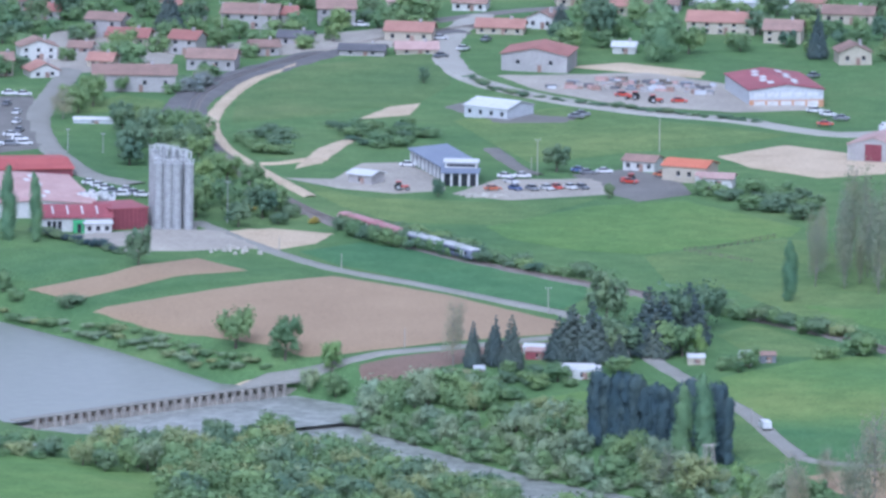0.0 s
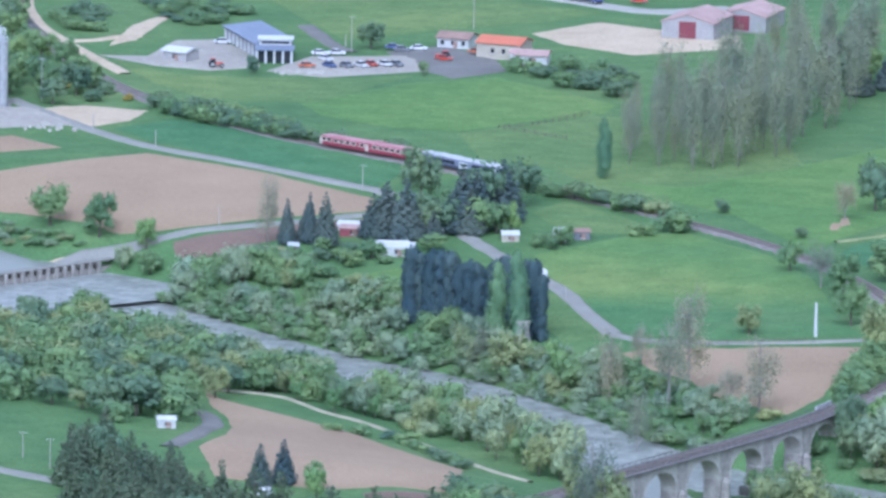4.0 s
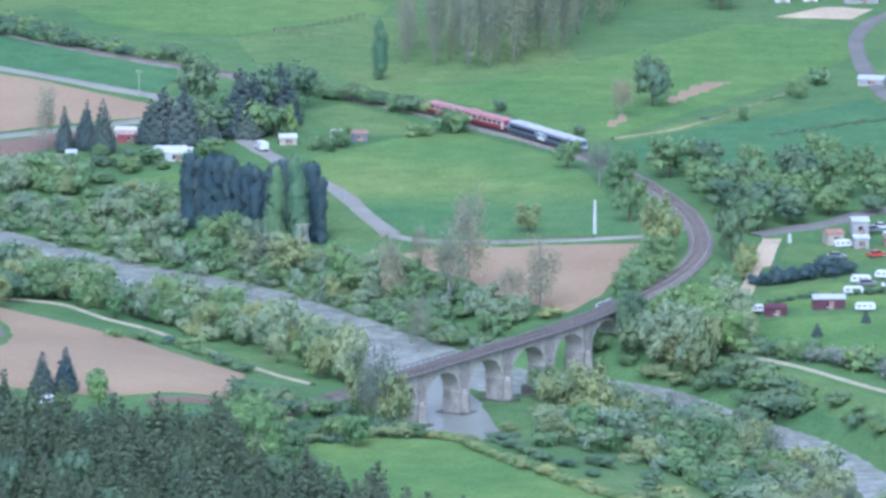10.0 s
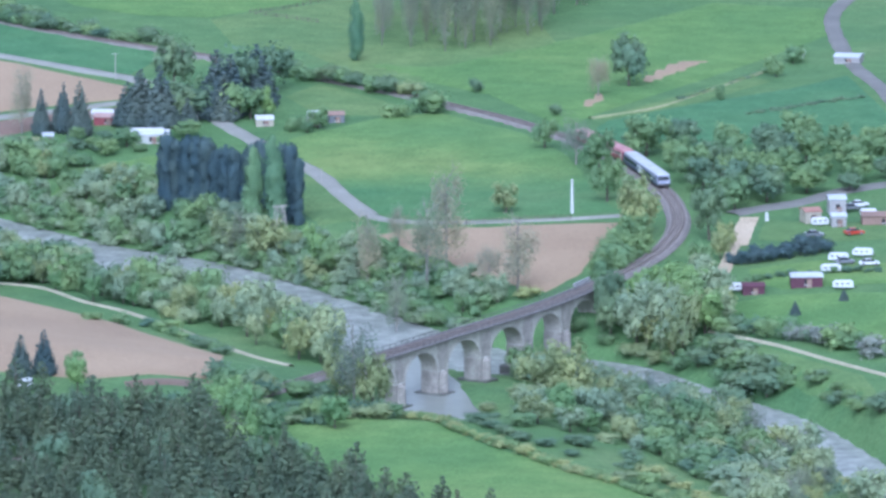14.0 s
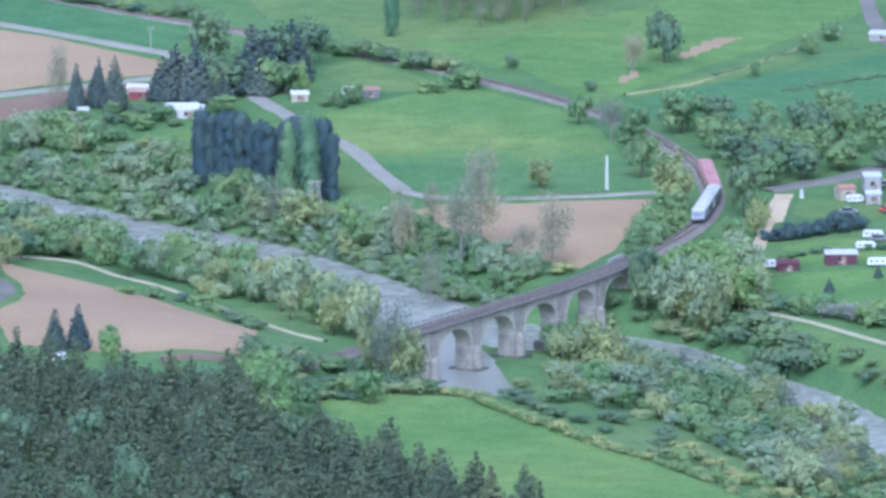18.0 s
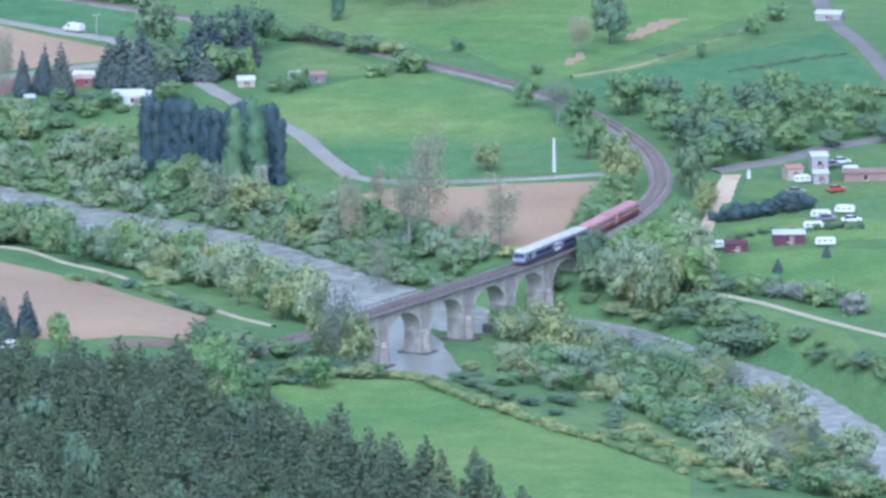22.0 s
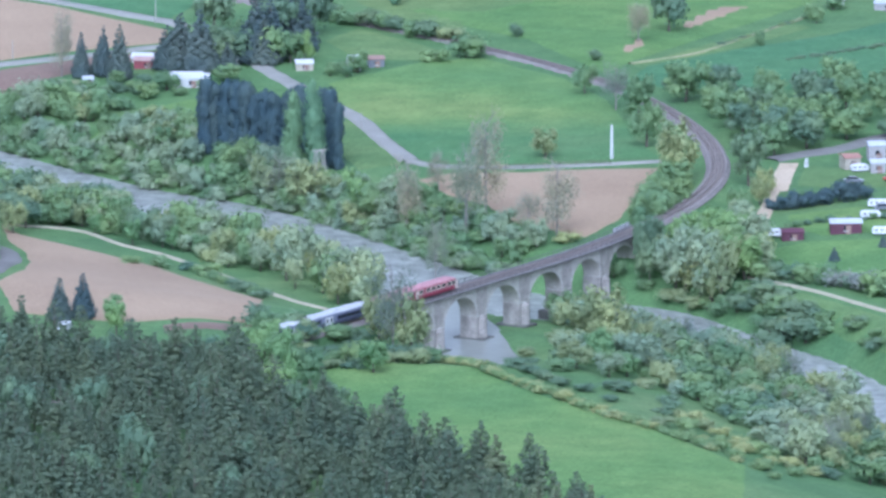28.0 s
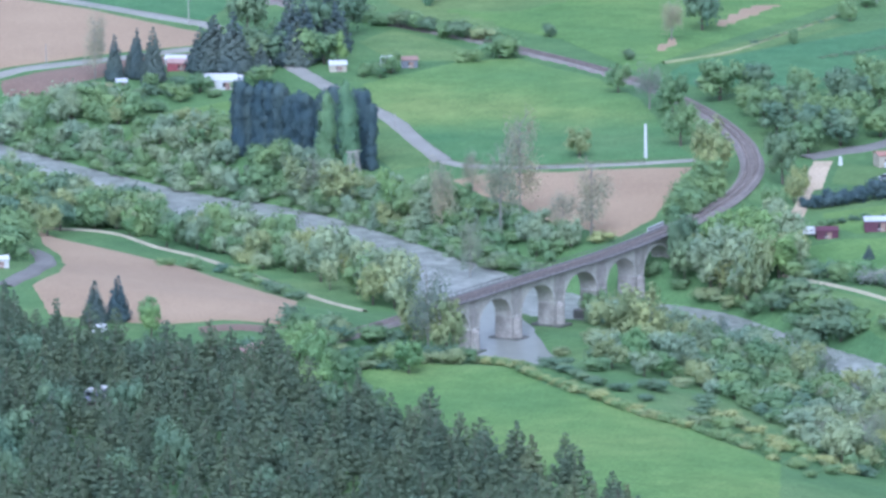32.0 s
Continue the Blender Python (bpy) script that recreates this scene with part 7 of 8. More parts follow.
def hedge_row(kinds, points, spacing, height, width, seed, vary=0.28):
    """Shrubs or trees in a row; shrubs that grow into one another are joined into one hedge."""
    rng = np.random.RandomState(seed)
    line = spline(points, 1.0)
    s = np.r_[0, np.cumsum(np.linalg.norm(np.diff(line, axis=0), axis=1))]
    d, pieces = 0.0, []
    close = spacing < 2.5 and kinds != ["cypress"]
    while d < s[-1]:
        x, y = np.interp(d, s, line[:, 0]) + rng.uniform(-.6, .6), np.interp(d, s, line[:, 1]) + rng.uniform(-1, 1)
        k = rng.uniform(1 - vary, 1 + vary)
        kind = kinds[rng.randint(len(kinds))]
        if close:
            variants = KINDS[kind][0]
            m = pose(x, y, float(ground_z(x, y)), 0, 0, rng.uniform(0, 360)) @ Matrix.Diagonal((width * k, width * k, height * k, 1))
            pieces += [(me, m) for me in variants[rng.randint(len(variants))]]
        else:
            plant(kind, x, y, height * k, width * k)
        d += spacing * rng.uniform(0.7, 1.4)
    if pieces:
        joined("hedge", pieces, "dark evergreen hedge grown together" if "hedge_bush" in kinds else "uneven hedge of green shrubs grown together")


SINGLE = [
    ("round", [(-143.4, 2841.2, 10.4, 10.5), (-131.4, 2829.9, 10.6, 9.9), (27.6, 2771.5, 7.5, 6.9), (39.3, 2738.7, 10.5, 9.1), (40.7, 2706.4, 10.4, 9), (-192.9, 3213.5, 4.8, 4.4), (-184.6, 3148.3, 7.1, 6.4), (-35.1, 2439.8, 8.3, 8.1), (-40.3, 2446.4, 6.9, 6.8), (-45.4, 2444.8, 5.7, 6.1), (-30.5, 2427.8, 7.3, 7.4), (-21.6, 2446.1, 5.3, 6.8)]),
    ("bright", [(-120.1, 2822.4, 7.4, 6.3), (-36.3, 2819.6, 7.1, 5.7), (-52.6, 2822.1, 6.1, 6.5), (-23.3, 2669.1, 10.8, 7.6), (-39.8, 2443.1, 10.6, 8.4), (-36.5, 2425, 11.5, 8.8), (-44, 2447.7, 8.5, 7.9), (-79.5, 2659.6, 6.2, 6.1), (-17.9, 2437.9, 6.9, 7.4), (-70.4, 2481.6, 7, 5.3), (-71.4, 2494.3, 6.3, 5.3)]),
    ("dark", [(-171.5, 2931.5, 10.2, 7.8), (-34.7, 2852.8, 12.7, 11), (-43, 2833, 15.9, 12.4), (62.1, 2659, 14.5, 10.1), (-57.8, 2856.9, 14.7, 11.1), (48.1, 2856.9, 12.8, 10.8), (-104, 3046.8, 4.8, 3.9), (-61.6, 3051, 4.3, 3.4), (-75.8, 3094.3, 7.5, 8.8), (67.1, 3000.8, 14, 10.5), (-114.8, 3241.3, 5.1, 3.9)]),
    ("spruce", [(78.3, 2577.5, 3.3, 2.8), (89, 2588.5, 3.0, 2.4), (-64.7, 2814.3, 13.2, 10.9), (-60.1, 2810.1, 14.7, 10.9), (-67.7, 2814.3, 10.5, 8.3), (-47.3, 2819.5, 16.4, 11.7), (-38.4, 2834.3, 14.6, 11.8), (-44.1, 2822.2, 14.5, 10.4), (-87.4, 2811.1, 10.8, 5.2), (-82.2, 2811.1, 12.1, 4.7), (-78.4, 2806, 12.9, 7), (-83.1, 2812.9, 9.2, 5.7), (-82.4, 2496.3, 9.1, 6), (-77.7, 2499.2, 9.6, 6), (-11.4, 3301, 13.8, 6.7), (-187, 3328.4, 12.4, 9.2)]),
    ("poplar", [(-37.3, 2696, 21, 5.8), (-32.8, 2694.5, 22, 6.0), (-15.5, 2894.1, 15.2, 4.5), (-205.3, 2966.9, 18.8, 4.9), (-198.4, 2962.9, 17.3, 4.1), (-53.2, 3293.7, 18.1, 11.2)]),
    ("bare", [(-92, 2813.7, 14.8, 7.8), (5, 2640.9, 21.5, 12.5), (-12.1, 2648.4, 16, 8.5), (20.1, 2615.1, 16, 12.5), (40.7, 2841.6, 9.3, 7.9), (14, 2616.5, 9.8, 7.3), (-5.4, 2668.6, 8.8, 6.2)]),
    ("sparse", [(0.7, 2630.5, 20, 11.5), (-14.2, 2477.2, 20, 11.5), (-5.9, 2610.5, 13.5, 7.2), (34.4, 2750.9, 10.6, 8.9), (-40.3, 2693.4, 10.1, 10)]),
    ("olive", [(46.9, 2666.1, 14.5, 11), (-17, 2486, 13, 8.5), (-10.5, 2475, 14.5, 9), (-42.8, 2696.3, 9.9, 10.5), (-34.6, 2685.7, 10.6, 11.7), (29.8, 2512.2, 14.2, 12.8), (23.4, 2518.3, 9.9, 10.5), (18.2, 2696.4, 7.3, 7.7), (54.1, 2563, 15, 9.5), (-49, 2731.5, 7.7, 7.6)]),
    ("willow", [(44.8, 2574.8, 12.7, 10.5), (52.3, 2565.3, 15.7, 10.7), (48.4, 2576, 12.1, 9.5), (-26.7, 2584, 10.9, 9.6), (-20.7, 2570.6, 12.1, 10.7), (-31.9, 2611.3, 9.8, 8.4)]),
    ("bush", [(32, 2584.5, 4.1, 5.3), (82.8, 2870.8, 5.6, 5.3), (87.3, 2890.6, 4.6, 5.9), (69, 2836.9, 4.5, 2.9), (76.3, 2555, 5.3, 6.4), (85.6, 2543.4, 6.2, 7.8), (-6.4, 2816.5, 3.7, 7), (0.8, 2822.9, 5.8, 10.9), (-17.7, 2859.1, 4.8, 5.3), (-12.4, 2848.6, 4.5, 4.5), (-199.3, 2913.5, 3.6, 4.8), (-203.3, 2922.2, 5.5, 5.4)]),
    ("dark_bush", [(-186.6, 2900.2, 3.3, 8.6), (12.6, 2849.2, 3.7, 3.7), (30.6, 2816.7, 2.9, 3.9), (65.2, 2531.8, 7.1, 10.5), (70.9, 2526.4, 5.9, 9.4), (-176.9, 2695.5, 4, 5.7), (20.9, 2571, 4.8, 6.7), (46.8, 2775.4, 2.9, 3.6)]),
]
for kind, rows in SINGLE:
    for x, y, h, w in rows:
        plant(kind, x, y, h, w)

HEDGE = [(-58, 2722), (-48, 2715), (-38.5, 2709), (-27, 2700)]
BUILT += [(x, y, 2.2) for x, y in spline(HEDGE, 3.0)]
# the open clearing beside the hedge stays free of trees
BUILT += [(x, y, 5.5) for x, y in ((-79, 2750), (-74, 2756), (-69, 2762), (-64, 2769), (-60, 2775), (-64, 2757), (-60, 2765))]
GROVES = [
    (["round", "dark", "round", "bush"], [(-225.6, 3225.8), (-219.8, 3270.4), (-183.3, 3264.1), (-158.9, 3286.9), (-134.2, 3310.6), (-113.8, 3335.9), (-118.6, 3383.7), (-175, 3390.3), (-236.8, 3382.3)], 10, 5.5, 7.5, 73),
    (["round", "dark", "bush"], [(-79.1, 3300.9), (-44.2, 3299.6), (-29.3, 3316.6), (6.9, 3297.5), (11.9, 3402.5), (-44.3, 3401.6), (-81.3, 3385.1)], 12, 6, 7.5, 74),
    (["dark", "round", "bush", "dark"], [(-66.9, 2821.6), (-58.1, 2839), (-50.3, 2843.8), (-41, 2834.8), (-35.1, 2828), (-38.2, 2817.7), (-49.8, 2814.3), (-58.9, 2812.7)], 5.5, 8.0, 8.5, 75),
    (["bush", "round", "dark_bush"], [(-101.3, 2802.4), (-85.8, 2800.8), (-71.7, 2805.7), (-58.6, 2801.6), (-49.6, 2801.8), (-58.3, 2785.5), (-78.9, 2787), (-101.2, 2797.2)], 5.5, 3.4, 6, 76),
    (["round", "dark", "round"], [(-190.6, 3163.8), (-172.6, 3155.6), (-161.6, 3085.5), (-149.8, 3049.6), (-140.9, 3011.9), (-149.7, 2992.8), (-161.7, 2999.1), (-166.5, 3084.9), (-179.4, 3103.5), (-183.6, 3084.4)], 8, 7.5, 8.5, 1),
    (["dark", "olive_bush", "bush", "gorse"], [(-150.7, 3040.8), (-138.7, 3022.4), (-129.2, 2997.7), (-143, 2998.2), (-150.6, 3010.1)], 6, 3.0, 5, 2, "mixed scrub with yellow bloom beside the railway"),
    (["round", "bare"], [(-207.4, 3185.4), (-199.9, 3206.8), (-197, 3176.7), (-205.1, 3161.8)], 7, 7, 8, 3),
    (["spruce", "spruce", "round"], [(-66.8, 2819), (-52.9, 2842), (-41.1, 2837.5), (-37, 2824.6), (-51, 2810.1), (-62.7, 2811.2)], 8.5, 8.5, 7.5, 4),
    (["round", "willow", "bush", "silver_bush", "olive"], [(-100.9, 2791.1), (-80.9, 2765.7), (-58.6, 2736.7), (-43, 2709.4), (-20.2, 2674), (-17.7, 2657.2), (-27.6, 2667.4), (-44.1, 2696.7), (-57, 2717.5), (-74, 2745.1), (-88.6, 2765.3), (-100.7, 2783.2)], 3.9, 5.6, 6.5, 5, "dense trees and shrubs along the far river bank"),
    (["round", "bush", "willow", "silver_bush"], [(-130.4, 2823), (-114.2, 2809), (-89.8, 2779.2), (-71, 2748.4), (-52.6, 2720.7), (-48.5, 2705.7), (-73.3, 2742.4), (-93.4, 2773.7), (-109.8, 2798.6), (-123.5, 2814.6)], 3.9, 6.0, 6.8, 6, "dense trees along the bank above the river"),
    (["bush", "round", "dark_bush"], [(-101.3, 2800.5), (-81.5, 2788), (-66.2, 2794.7), (-63.4, 2781.9), (-79.7, 2770.1), (-99.7, 2791.3)], 6, 3.2, 6.5, 7),
    (["willow", "willow", "bush", "olive"], [(-55.6, 2651.2), (-40.6, 2633.1), (-27, 2611.4), (-17.2, 2582.7), (-21.8, 2563.2), (-26.6, 2568.4), (-38.9, 2595.6), (-52.6, 2620.7)], 5.2, 8.5, 7.2, 8, "silver willow thicket between path and river"),
    (["bush", "round", "willow", "dark_bush"], [(-105, 2694.8), (-89.8, 2686.2), (-69.5, 2669.4), (-55.7, 2655.1), (-53.9, 2626.6), (-65.1, 2639.6), (-81.5, 2656.3), (-103.4, 2651.5)], 4.6, 6.0, 6.5, 9, "mixed thicket between river and path"),
    (["round", "bush", "olive", "dark"], [(-154, 2734.1), (-132.3, 2755.4), (-110.4, 2721.3), (-95.2, 2718.8), (-79.6, 2700.1), (-71.2, 2670.5), (-92.9, 2657.2), (-99.9, 2615.8), (-100.8, 2578.4), (-115.7, 2566.2), (-133.9, 2594), (-145.1, 2580.2)], 6.5, 7.0, 8.5, 10, "wooded slope of mixed spring trees"),
    (["olive_bush", "bush", "dark_bush", "bush"], [(-35.9, 2473.1), (-25.7, 2479.9), (-9.7, 2494.7), (-6.1, 2452.4), (-20.8, 2443.9), (-32.1, 2441.3)], 4, 3.0, 6, 11, "scrub on the railway embankment"),
    (["bush", "dark_bush", "silver_bush", "olive_bush", "round"], [(17.4, 2516.1), (38.5, 2527.1), (59, 2502.1), (73.9, 2459.5), (83.8, 2418), (93.5, 2377.8), (71, 2362.9), (53.4, 2409.2), (39.5, 2447.3), (26.1, 2465.7)], 4.6, 4.2, 6.2, 12, "low willow thicket on the gravel island"),
    (["bush", "dark_bush", "olive_bush"], [(9.3, 2524.2), (23.9, 2466.9), (39.4, 2437.8), (53.2, 2401.3), (65.5, 2362.9), (54.2, 2348), (33.2, 2399), (16.7, 2424.5)], 10, 2.2, 5.5, 71),
    (["olive", "bright", "willow", "olive"], [(19.8, 2457.6), (33.5, 2504.1), (41.4, 2489.3), (32.7, 2445.3), (23.6, 2442.8)], 6, 6.2, 8, 13, "young yellow-green trees above the island scrub"),
    (["willow", "olive", "sparse"], [(65.9, 2459.2), (76.5, 2470.1), (82.6, 2446.3), (91.6, 2446), (89.1, 2378.5), (60.1, 2367)], 8, 7.0, 8, 14, "willows at the lower end of the island"),
    (["round", "dark", "round"], [(45.3, 2761.7), (58.2, 2770.5), (78.5, 2765.3), (109, 2762.4), (107.1, 2712.6), (79.4, 2704.5), (69, 2690.6), (62, 2710.2), (54.6, 2748.9)], 8, 7.5, 9, 15, "leafy wood beyond the railway curve"),
    (["round", "olive", "willow", "bright"], [(41.3, 2578.5), (49.8, 2588), (56.1, 2606.5), (61.1, 2639.1), (65.5, 2645.1), (63.1, 2586.1), (61.1, 2558.7), (52.9, 2563.1), (43.6, 2574.4)], 6.5, 8.0, 8, 16, "leafy trees below the railway curve"),
    (["dark_bush", "bush"], [(55.2, 2560.4), (64.4, 2550.6), (72.1, 2530.6), (64.1, 2535), (57.3, 2547.5)], 5, 3.8, 7, 17, "dark scrub at the water's edge"),
    (["bare_poplar", "bare_poplar", "bare_poplar", "sparse"], [(-10.1, 2909.7), (10, 2903.3), (29, 2937.4), (43.1, 2995.1), (50.6, 3041.6), (49.7, 3078.9), (29.8, 3065.3), (8.7, 2993.5), (-9, 2963.8)], 5.6, 17, 7.5, 18, "grove of tall budding poplars"),
    (["pine", "pine", "pine", "pine", "pine", "pine", "pine", "pine", "pine", "pine", "fir", "fir", "pine", "dark"], [(-122.2, 2516.7), (-110.2, 2506.8), (-97.6, 2479.4), (-85.3, 2453.9), (-71.3, 2442.7), (-47.3, 2426.2), (-31.2, 2393.7), (-21.1, 2371.5), (-12.2, 2348.8), (0.8, 2308.6), (11.3, 2265.7), (-110.9, 2270.4)], 4.7, 11.5, 8.2, 19, "dense pine wood on the near hillside"),
    (["pine", "dark", "fir", "bright"], [(-47.4, 2429.1), (-36, 2417), (-21.1, 2377.1), (-12.2, 2354.8), (-16.6, 2349), (-30, 2382.6)], 6, 8.0, 7, 20, "mixed trees at the edge of the pine wood"),
    (["fir", "pine"], [(-12.2, 2337.4), (0.8, 2331.5), (15.8, 2302.8), (28.1, 2266), (14.5, 2123.6), (-5.6, 2292.8)], 6, 10.5, 7.5, 21),
    (["round", "bush", "olive", "dark", "willow"], [(-173.6, 2668.9), (-163.1, 2699.5), (-148, 2720), (-129.9, 2737.1), (-114.6, 2732.6), (-93.5, 2709.1), (-75.1, 2682.9), (-110.4, 2636.4), (-126.2, 2660.4), (-145.3, 2670.9), (-163.3, 2661.9)], 5.0, 6.5, 7.5, 34, "wood of mixed trees on the near bank"),
    (["bush", "dark_bush", "bush", "round"], [(-229.5, 3322.5), (-184.8, 3291.2), (-168.7, 3330.2), (-161.2, 3365.2), (-138.4, 3339.3), (-113.8, 3335.9), (-121.5, 3377.6), (-190.4, 3386.9), (-233.3, 3376.5)], 11, 3.6, 6, 35),
    (["bush", "round", "dark_bush", "bush"], [(-70.2, 3307.5), (-44.7, 3326), (-27.8, 3316.8), (8.7, 3281.8), (11.8, 3355.7), (-34.7, 3381.5), (-71.4, 3359)], 13, 3.6, 6, 36),
    (["bush", "dark_bush", "bush"], [(-27.5, 2662.9), (-17.7, 2658.2), (4.4, 2618), (14, 2598.7), (-2.9, 2610), (-17.5, 2636.7)], 5, 3.0, 6, 37, "green scrub on the far bank"),
    (["bush", "olive_bush", "dark_bush"], [(37.7, 2580.4), (49.4, 2566.3), (64.2, 2539.4), (74.2, 2521.1), (64.4, 2547.1), (50.7, 2571.1)], 4.5, 2.6, 5.5, 38, "low scrub on the bank below the viaduct"),
    (["bush", "dark_bush", "olive_bush"], [(-193.6, 2671.6), (-180.9, 2702.9), (-173.9, 2692.8), (-175.2, 2674.8), (-192.8, 2660.5)], 5, 3.0, 6, 39, "shrubs beside the reservoir dam"),
    (["bush", "olive_bush"], [(42.3, 2414.1), (55, 2383.9), (68.8, 2363.5), (59.5, 2343.5), (43.9, 2377.6)], 4.5, 2.0, 4.5, 40, "rough scrub at the meadow's end"),
    (["dark", "round", "bush"], [(-37.6, 3060.6), (-16.6, 3070.9), (-9.4, 3049.2), (-10.6, 3018.9), (-26, 3029.4)], 6, 3.2, 8, 22, "low hedge wood beside the field"),
    (["bush", "dark_bush"], [(-158.4, 3134.1), (-150.8, 3155.9), (-145.3, 3130.9), (-145.5, 3105.5), (-154.5, 3114.6)], 5, 2.2, 6, 23, "low green scrub on waste ground"),
    (["bush", "dark_bush", "bush"], [(-135.2, 3163.5), (-116.6, 3171), (-108.5, 3151), (-117.6, 3124.2), (-129.3, 3127.6)], 5, 2.4, 6.5, 24, "green scrub below the sandy cut"),
    (["bush", "silver_bush", "olive_bush"], [(-211.8, 2918.7), (-194.5, 2901.9), (-168.6, 2872.4), (-145.6, 2840.6), (-134.5, 2826.9), (-136.9, 2823.5), (-150.5, 2834.7), (-173.7, 2869.9), (-195.6, 2898.8), (-211.6, 2915.8)], 2.4, 1.5, 4.2, 25, "rough scrub along the reservoir bank"),
    (["bush", "round"], [(37, 2618.5), (39.9, 2649.4), (46.2, 2660.9), (47.5, 2629.2), (41.7, 2608.7)], 5, 5, 6, 26),
    (["bush", "olive_bush", "bush"], [(5.6, 2636.4), (24.8, 2605.5), (14, 2608.4), (2, 2625.7), (-5.4, 2647.6)], 6, 3, 6, 27, "low scrub below the bare field"),
    (["round", "bush"], [(-31.5, 2802.7), (-22.6, 2813.3), (-21.2, 2806.1), (-28.9, 2795.4)], 4, 4, 5, 28),
    (["dark", "spruce", "round"], [(-86.2, 3336.1), (-68.1, 3349), (-66.2, 3334), (-81, 3316.2)], 8, 9, 9, 29),
    (["dark", "round"], [(-232.5, 3321.5), (-218.1, 3335.1), (-213.7, 3361.7), (-227.1, 3376.7), (-241.7, 3364.7)], 9, 9, 10, 30),
    (["round", "dark_bush", "round"], [(-217.8, 3377.4), (-178.3, 3394.9), (-143.8, 3391.5), (-151.5, 3423.6), (-223.2, 3411.6)], 14, 7, 9, 31),
    (["dark", "round"], [(-40, 3321.2), (-9.7, 3352.1), (11.8, 3344.1), (11.9, 3402.5), (-50.5, 3400.7)], 22, 7, 9, 32),
    (["round", "dark", "spruce"], [(41.1, 3025.3), (67.4, 3014.7), (73.4, 3034), (41.6, 3061.9)], 9, 9, 9, 33),
]
for kinds, poly, spacing, height, width, seed, *text in GROVES:
    grove(kinds, poly, spacing, height, width, seed, *text)

def bank_trees(kinds, a, b, near, far, spacing, height, width, seed, text):
    """Trees along one bank of the river, between two places of its line; near and far: metres from its middle, negative on the other bank."""
    rng = np.random.RandomState(seed)
    s = np.r_[0, np.cumsum(np.linalg.norm(np.diff(RIVER_LINE, axis=0), axis=1))]
    sa, sb = (s[np.argmin(((RIVER_LINE - np.array(p)) ** 2).sum(1))] for p in (a, b))
    pieces, d = [], sa
    while d < sb:
        p = np.array([np.interp(d, s, RIVER_LINE[:, i]) for i in (0, 1)])
        q = np.array([np.interp(d + 3, s, RIVER_LINE[:, i]) for i in (0, 1)])
        w = (q - p) / np.linalg.norm(q - p)
        x, y = p + np.array([-w[1], w[0]]) * rng.uniform(near, far)
        k = rng.uniform(0.65, 1.3)
        variants = KINDS[kinds[rng.randint(len(kinds))]][0]
        m = pose(x, y, float(ground_z(x, y)) - 0.2, 0, 0, rng.uniform(0, 360)) @ Matrix.Diagonal((width * k, width * k, height * k, 1))
        pieces += [(me, m) for me in variants[rng.randint(len(variants))]]
        d += spacing * rng.uniform(0.6, 1.4)
    joined("thicket", pieces, text)


bank_trees(["round", "bush", "willow", "willow", "silver_bush"], (-112, 2791), (2, 2596), 10.5, 19, 1.7, 5.4, 5.6, 61, "leafy trees leaning over the far river bank")
bank_trees(["silver_bush", "bush", "silver_bush", "olive_bush"], (-95, 2738), (-14, 2625), -24, -38, 1.8, 3.5, 5.0, 62, "willows and shrubs on the near river bank")
bank_trees(["bush", "dark_bush", "round"], (36, 2562), (92, 2429), 9.5, 14, 3.4, 2.8, 5.0, 63, "dark shrubs at the foot of the grass slope")
bank_trees(["bush", "silver_bush", "silver_bush", "bush"], (-108, 2786), (2, 2596), 8.8, 12.5, 1.7, 3.0, 5.0, 65, "shrubs hanging over the water of the far bank")
bank_trees(["willow", "round", "bright", "olive"], (-95, 2738), (-30, 2655), -32, -46, 5.0, 6.8, 5.5, 66, "taller single trees on the near river bank")
bank_trees(["bush", "silver_bush", "olive_bush", "round"], (31, 2566), (73, 2498), -13, -25, 1.5, 6.0, 6.0, 67, "willow scrub on the island shore")
bank_trees(["willow", "sparse", "bush", "olive"], (46, 2552), (92, 2429), -12, -22, 2.8, 6.2, 5.8, 64, "willows along the island shore")

grove(["willow", "round", "bright", "willow", "olive"], [(40.5, 2589), (45, 2586), (51, 2573), (60, 2566), (63.5, 2575), (60, 2594), (50, 2601)], 5.0, 7.2, 6.8, 91, "tall leafy willows beside the viaduct's upper end")
for x, y, h, w in ((37.6, 2585.5, 9.5, 4.6), (39.2, 2589, 10.5, 5.2), (40.6, 2592.5, 9, 5)):
    plant("dark", x, y, h, w, "dark ivy-covered tree against the viaduct's abutment")
plant("dark", *(39.4, 2579.8, 10.9, 7.6), "dark ivy-covered tree beside the viaduct's end")

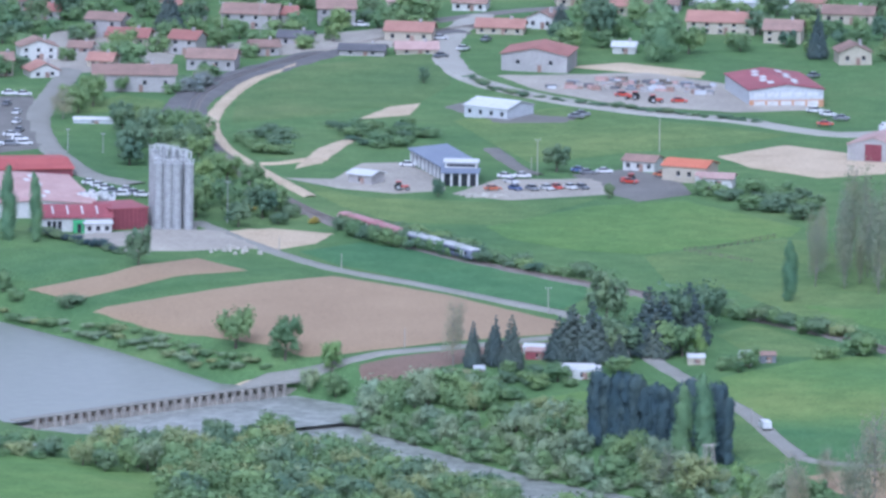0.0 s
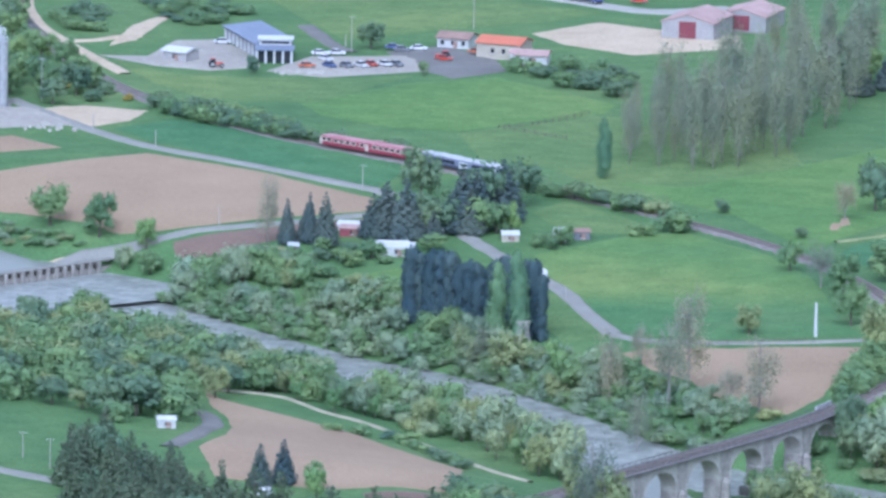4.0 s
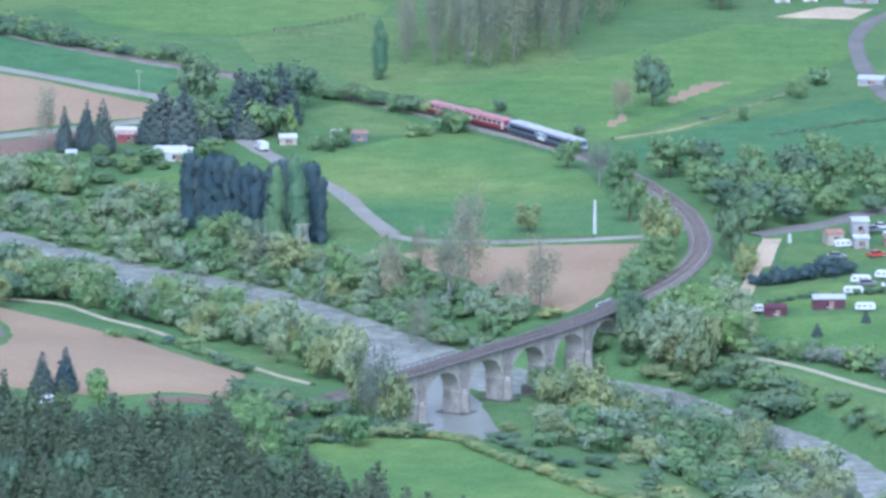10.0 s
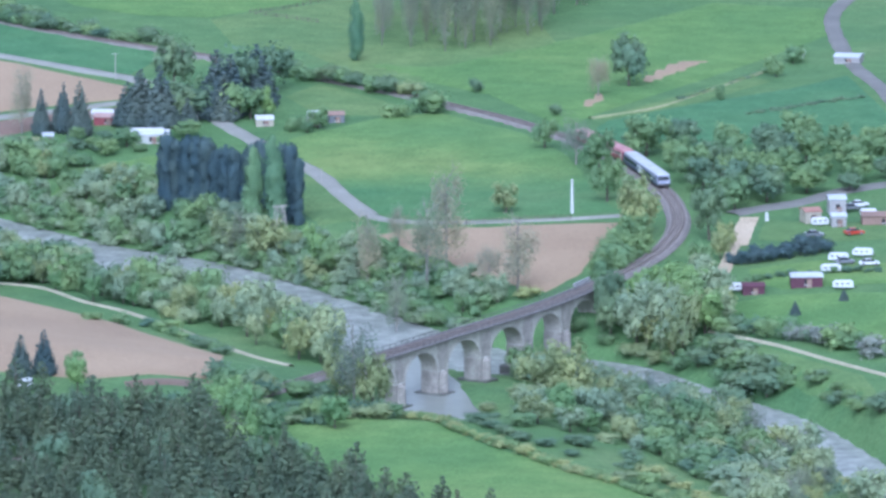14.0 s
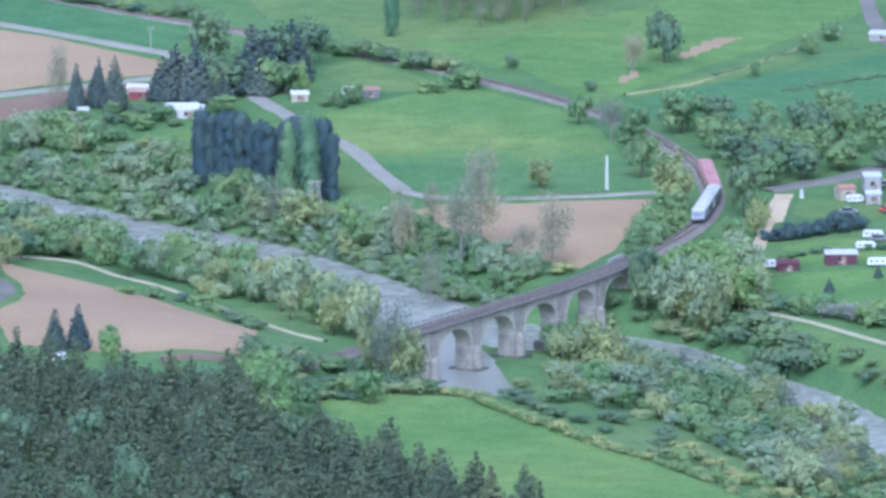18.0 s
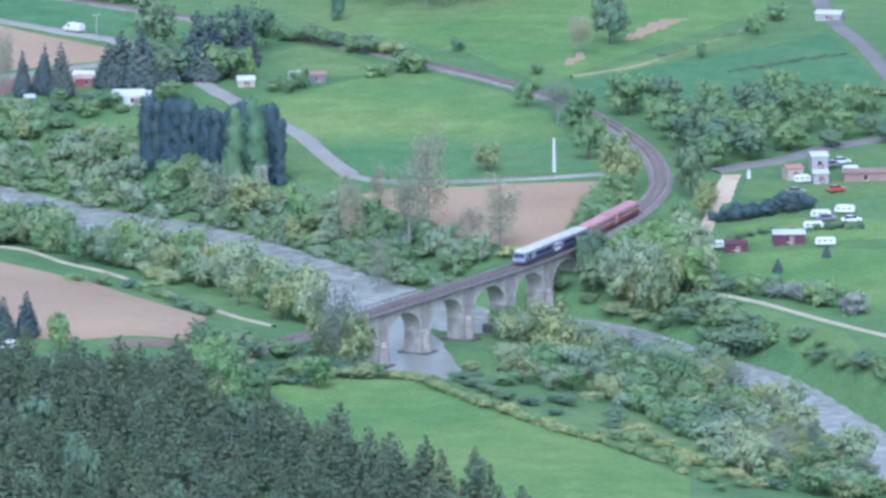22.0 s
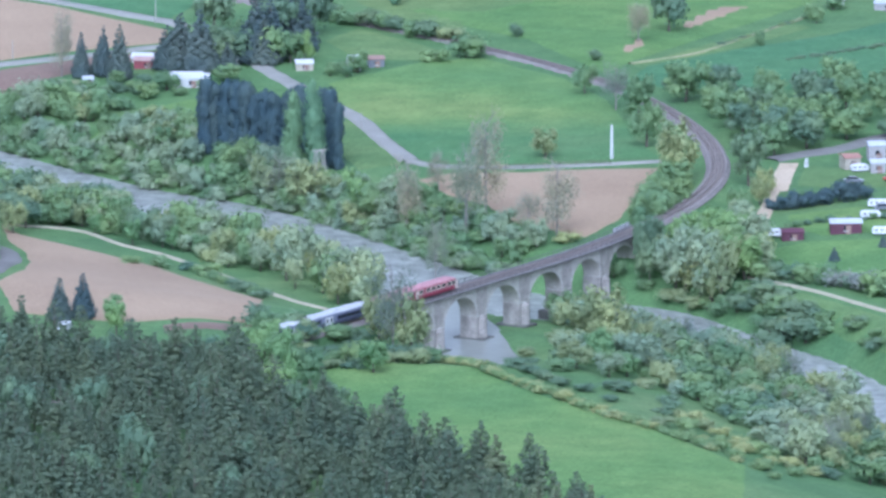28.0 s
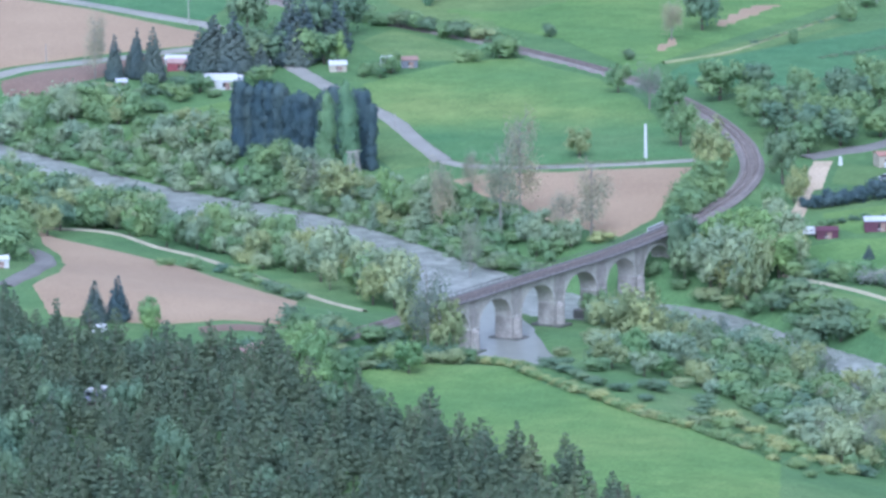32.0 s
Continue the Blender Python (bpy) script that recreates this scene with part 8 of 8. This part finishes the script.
ROWS = [
    (["dark_bush"], [(74.8, 2813.5), (87.4, 2825.1), (101.9, 2838.4)], 1.5, 0.9, 2.4, 80),
    (["bush", "dark_bush"], [(60, 2838), (70, 2857), (81, 2881)], 2.6, 0.8, 2.0, 81),
    (["dark_bush", "bush"], [(62.5, 2603), (72, 2613), (84, 2617), (97, 2618)], 1.9, 1.5, 2.6, 82),
    (["pine"], [(-82.9, 2409.9), (-70.7, 2414.8), (-52, 2429.6)], 2.6, 9.5, 5.5, 78),
    (["olive_bush", "bush", "bush"], [(-7, 2492.3), (5.5, 2438.5), (16.7, 2418.2), (27.6, 2396.3), (36.3, 2385.4), (48, 2368)], 1.7, 1.7, 3.4, 72),
    (["bush", "dark_bush", "dark_bush"], [(-126.2, 2992.4), (-112.2, 2988.1), (-87.5, 2948.4), (-74.8, 2929.2), (-63.2, 2926.9)], 4.0, 3.4, 6, 41),
    (["bush", "dark_bush", "olive_bush", "dark"], [(-29.5, 2872.1), (-14.8, 2857.6), (-9.5, 2850.2), (-1.6, 2843.1)], 4.5, 3.6, 6.5, 42),
    (["hedge_bush"], [(66.9, 2630.4), (74.9, 2634.4), (86.1, 2641.7)], 2.4, 4.0, 5, 43),
    (["bush", "dark_bush", "blossom"], [(61.8, 2566.1), (68.3, 2563.3), (76.4, 2555.9), (84.3, 2547.2), (95.5, 2528.9)], 4.2, 4.0, 6, 44),
    (["cypress"], HEDGE, 1.35, 15.2, 4.6, 45, 0.12),
    (["dark_bush"], [(-103.3, 3253.3), (-92, 3227.2), (-69.3, 3205.9), (-46.9, 3192.3), (-21.9, 3180.9)], 4.0, 1.5, 4, 46),
    (["hedge_bush", "dark_bush"], [(-198.2, 2974.5), (-187.7, 2961.8), (-176.6, 2947.5)], 1.5, 2.0, 3.4, 47),
    (["dark_bush", "bush"], [(-51.6, 2452.5), (-44.8, 2452.4), (-38.1, 2461.3)], 4, 4.5, 6, 77),
    (["bush", "dark_bush"], [(-70.2, 2601.1), (-58.2, 2604), (-45.7, 2574), (-40.7, 2558.5)], 7, 2.6, 5.5, 48),
    (["bush", "olive_bush", "dark_bush"], [(-41, 2505.7), (-34.8, 2476.2), (-30.2, 2472.1)], 4, 4.5, 6, 49),
    (["olive_bush", "gorse", "bush"], [(86.9, 2768.4), (96.8, 2776.6), (109.8, 2782.3)], 4, 2.2, 6, 50),
    (["dark_bush", "bush"], [(-40.6, 2896.1), (-29.7, 2872.9), (-23, 2864.7)], 5, 3.4, 6.5, 51),
    (["bush", "blossom", "round"], [(-180.5, 3215.7), (-174.6, 3217.1), (-171.6, 3244.1)], 5, 4, 6, 52),
    (["bush", "dark_bush"], [(-122.8, 2985), (-117.2, 2976.1), (-111.1, 2967)], 1.8, 4.6, 5.5, 54),
    (["dark_bush", "bush"], [(-111.5, 2969.5), (-102.9, 2958.4), (-88.7, 2941.1)], 2.0, 4.0, 5.2, 55),
    (["dark_bush"], [(9.8, 2448.7), (16.5, 2432.3), (24.3, 2421.7)], 4, 2.0, 5, 53),
]
for kinds, points, spacing, height, width, seed, *vary in ROWS:
    hedge_row(kinds, points, spacing, height, width, seed, *vary)



# ---- what moves ----
def along(points, times):
    """Poses for a vehicle on a road through the points, at the times given for them."""
    line = spline(points, 1.0)
    s = np.r_[0, np.cumsum(np.linalg.norm(np.diff(line, axis=0), axis=1))]
    marks = [s[np.argmin(((line - np.array(p)) ** 2).sum(1))] for p in points]
    rows = []
    for k in range(0, 65):
        t = k / 2
        d = float(np.interp(t, times, marks))
        p = [np.interp(d, s, line[:, i]) for i in (0, 1)]
        a, b = max(0, d - 2), min(s[-1], d + 2)
        w = [np.interp(b, s, line[:, i]) - np.interp(a, s, line[:, i]) for i in (0, 1)]
        rows.append((t, pose(p[0], p[1], float(ground_z(*p)) + 0.46, 0, 0, math.degrees(math.atan2(w[1], w[0])))))
    return rows


def motions():
    """The train runs along the railway at an even pace; a lorry and a van drive on their roads."""
    start, pace = rail_near(-98.9, 2953.3) + 16.4, 19.33
    for car_, middle, base in ((lead_car, -16.4, 11.2), (rear_car, -49.7, 11.3)):
        rows = []
        for k in range(0, 65):
            t = k / 2
            s = start + pace * t + middle + float(np.interp(t, [0, 5, 9, 14, 17, 19, 24, 32], [-2, -1, 1.6, 2.2, 0.4, -1.6, -0.8, -0.8]))
            a, b = rail_at(s - base), rail_at(s + base)
            c = (a + b) / 2
            rows.append((t, pose(c[0], c[1], RAIL_Z, 0, 0, math.degrees(math.atan2(b[1] - a[1], b[0] - a[0])))))
        walk(car_, rows)
    walk(moving_lorry, along([(11.7, 3171.6), (0.1, 3166.5), (-8.4, 3169.4), (-15.7, 3172.4), (-23.3, 3178.7), (-32.2, 3186.4), (-54.3, 3193.7), (-76.8, 3212.6), (-95.3, 3237.7), (-105.4, 3260.8), (-110.6, 3291.3)], [0, 0.9, 2, 3, 4, 5.2, 8.5, 12, 15, 17, 32]))
    walk(moving_van, along([(-19.5, 2731.6), (-23.3, 2748.5), (-28.8, 2763.4), (-40.2, 2794.6), (-47.4, 2818.5), (-59.6, 2857.2), (-67.9, 2874.9), (-84.2, 2891.1), (-102.3, 2908.4), (-123.4, 2928.5), (-150.2, 2977.1)], [0, 2.0, 4, 9, 13, 18.5, 20.5, 23, 25.5, 28, 32]))


motions()
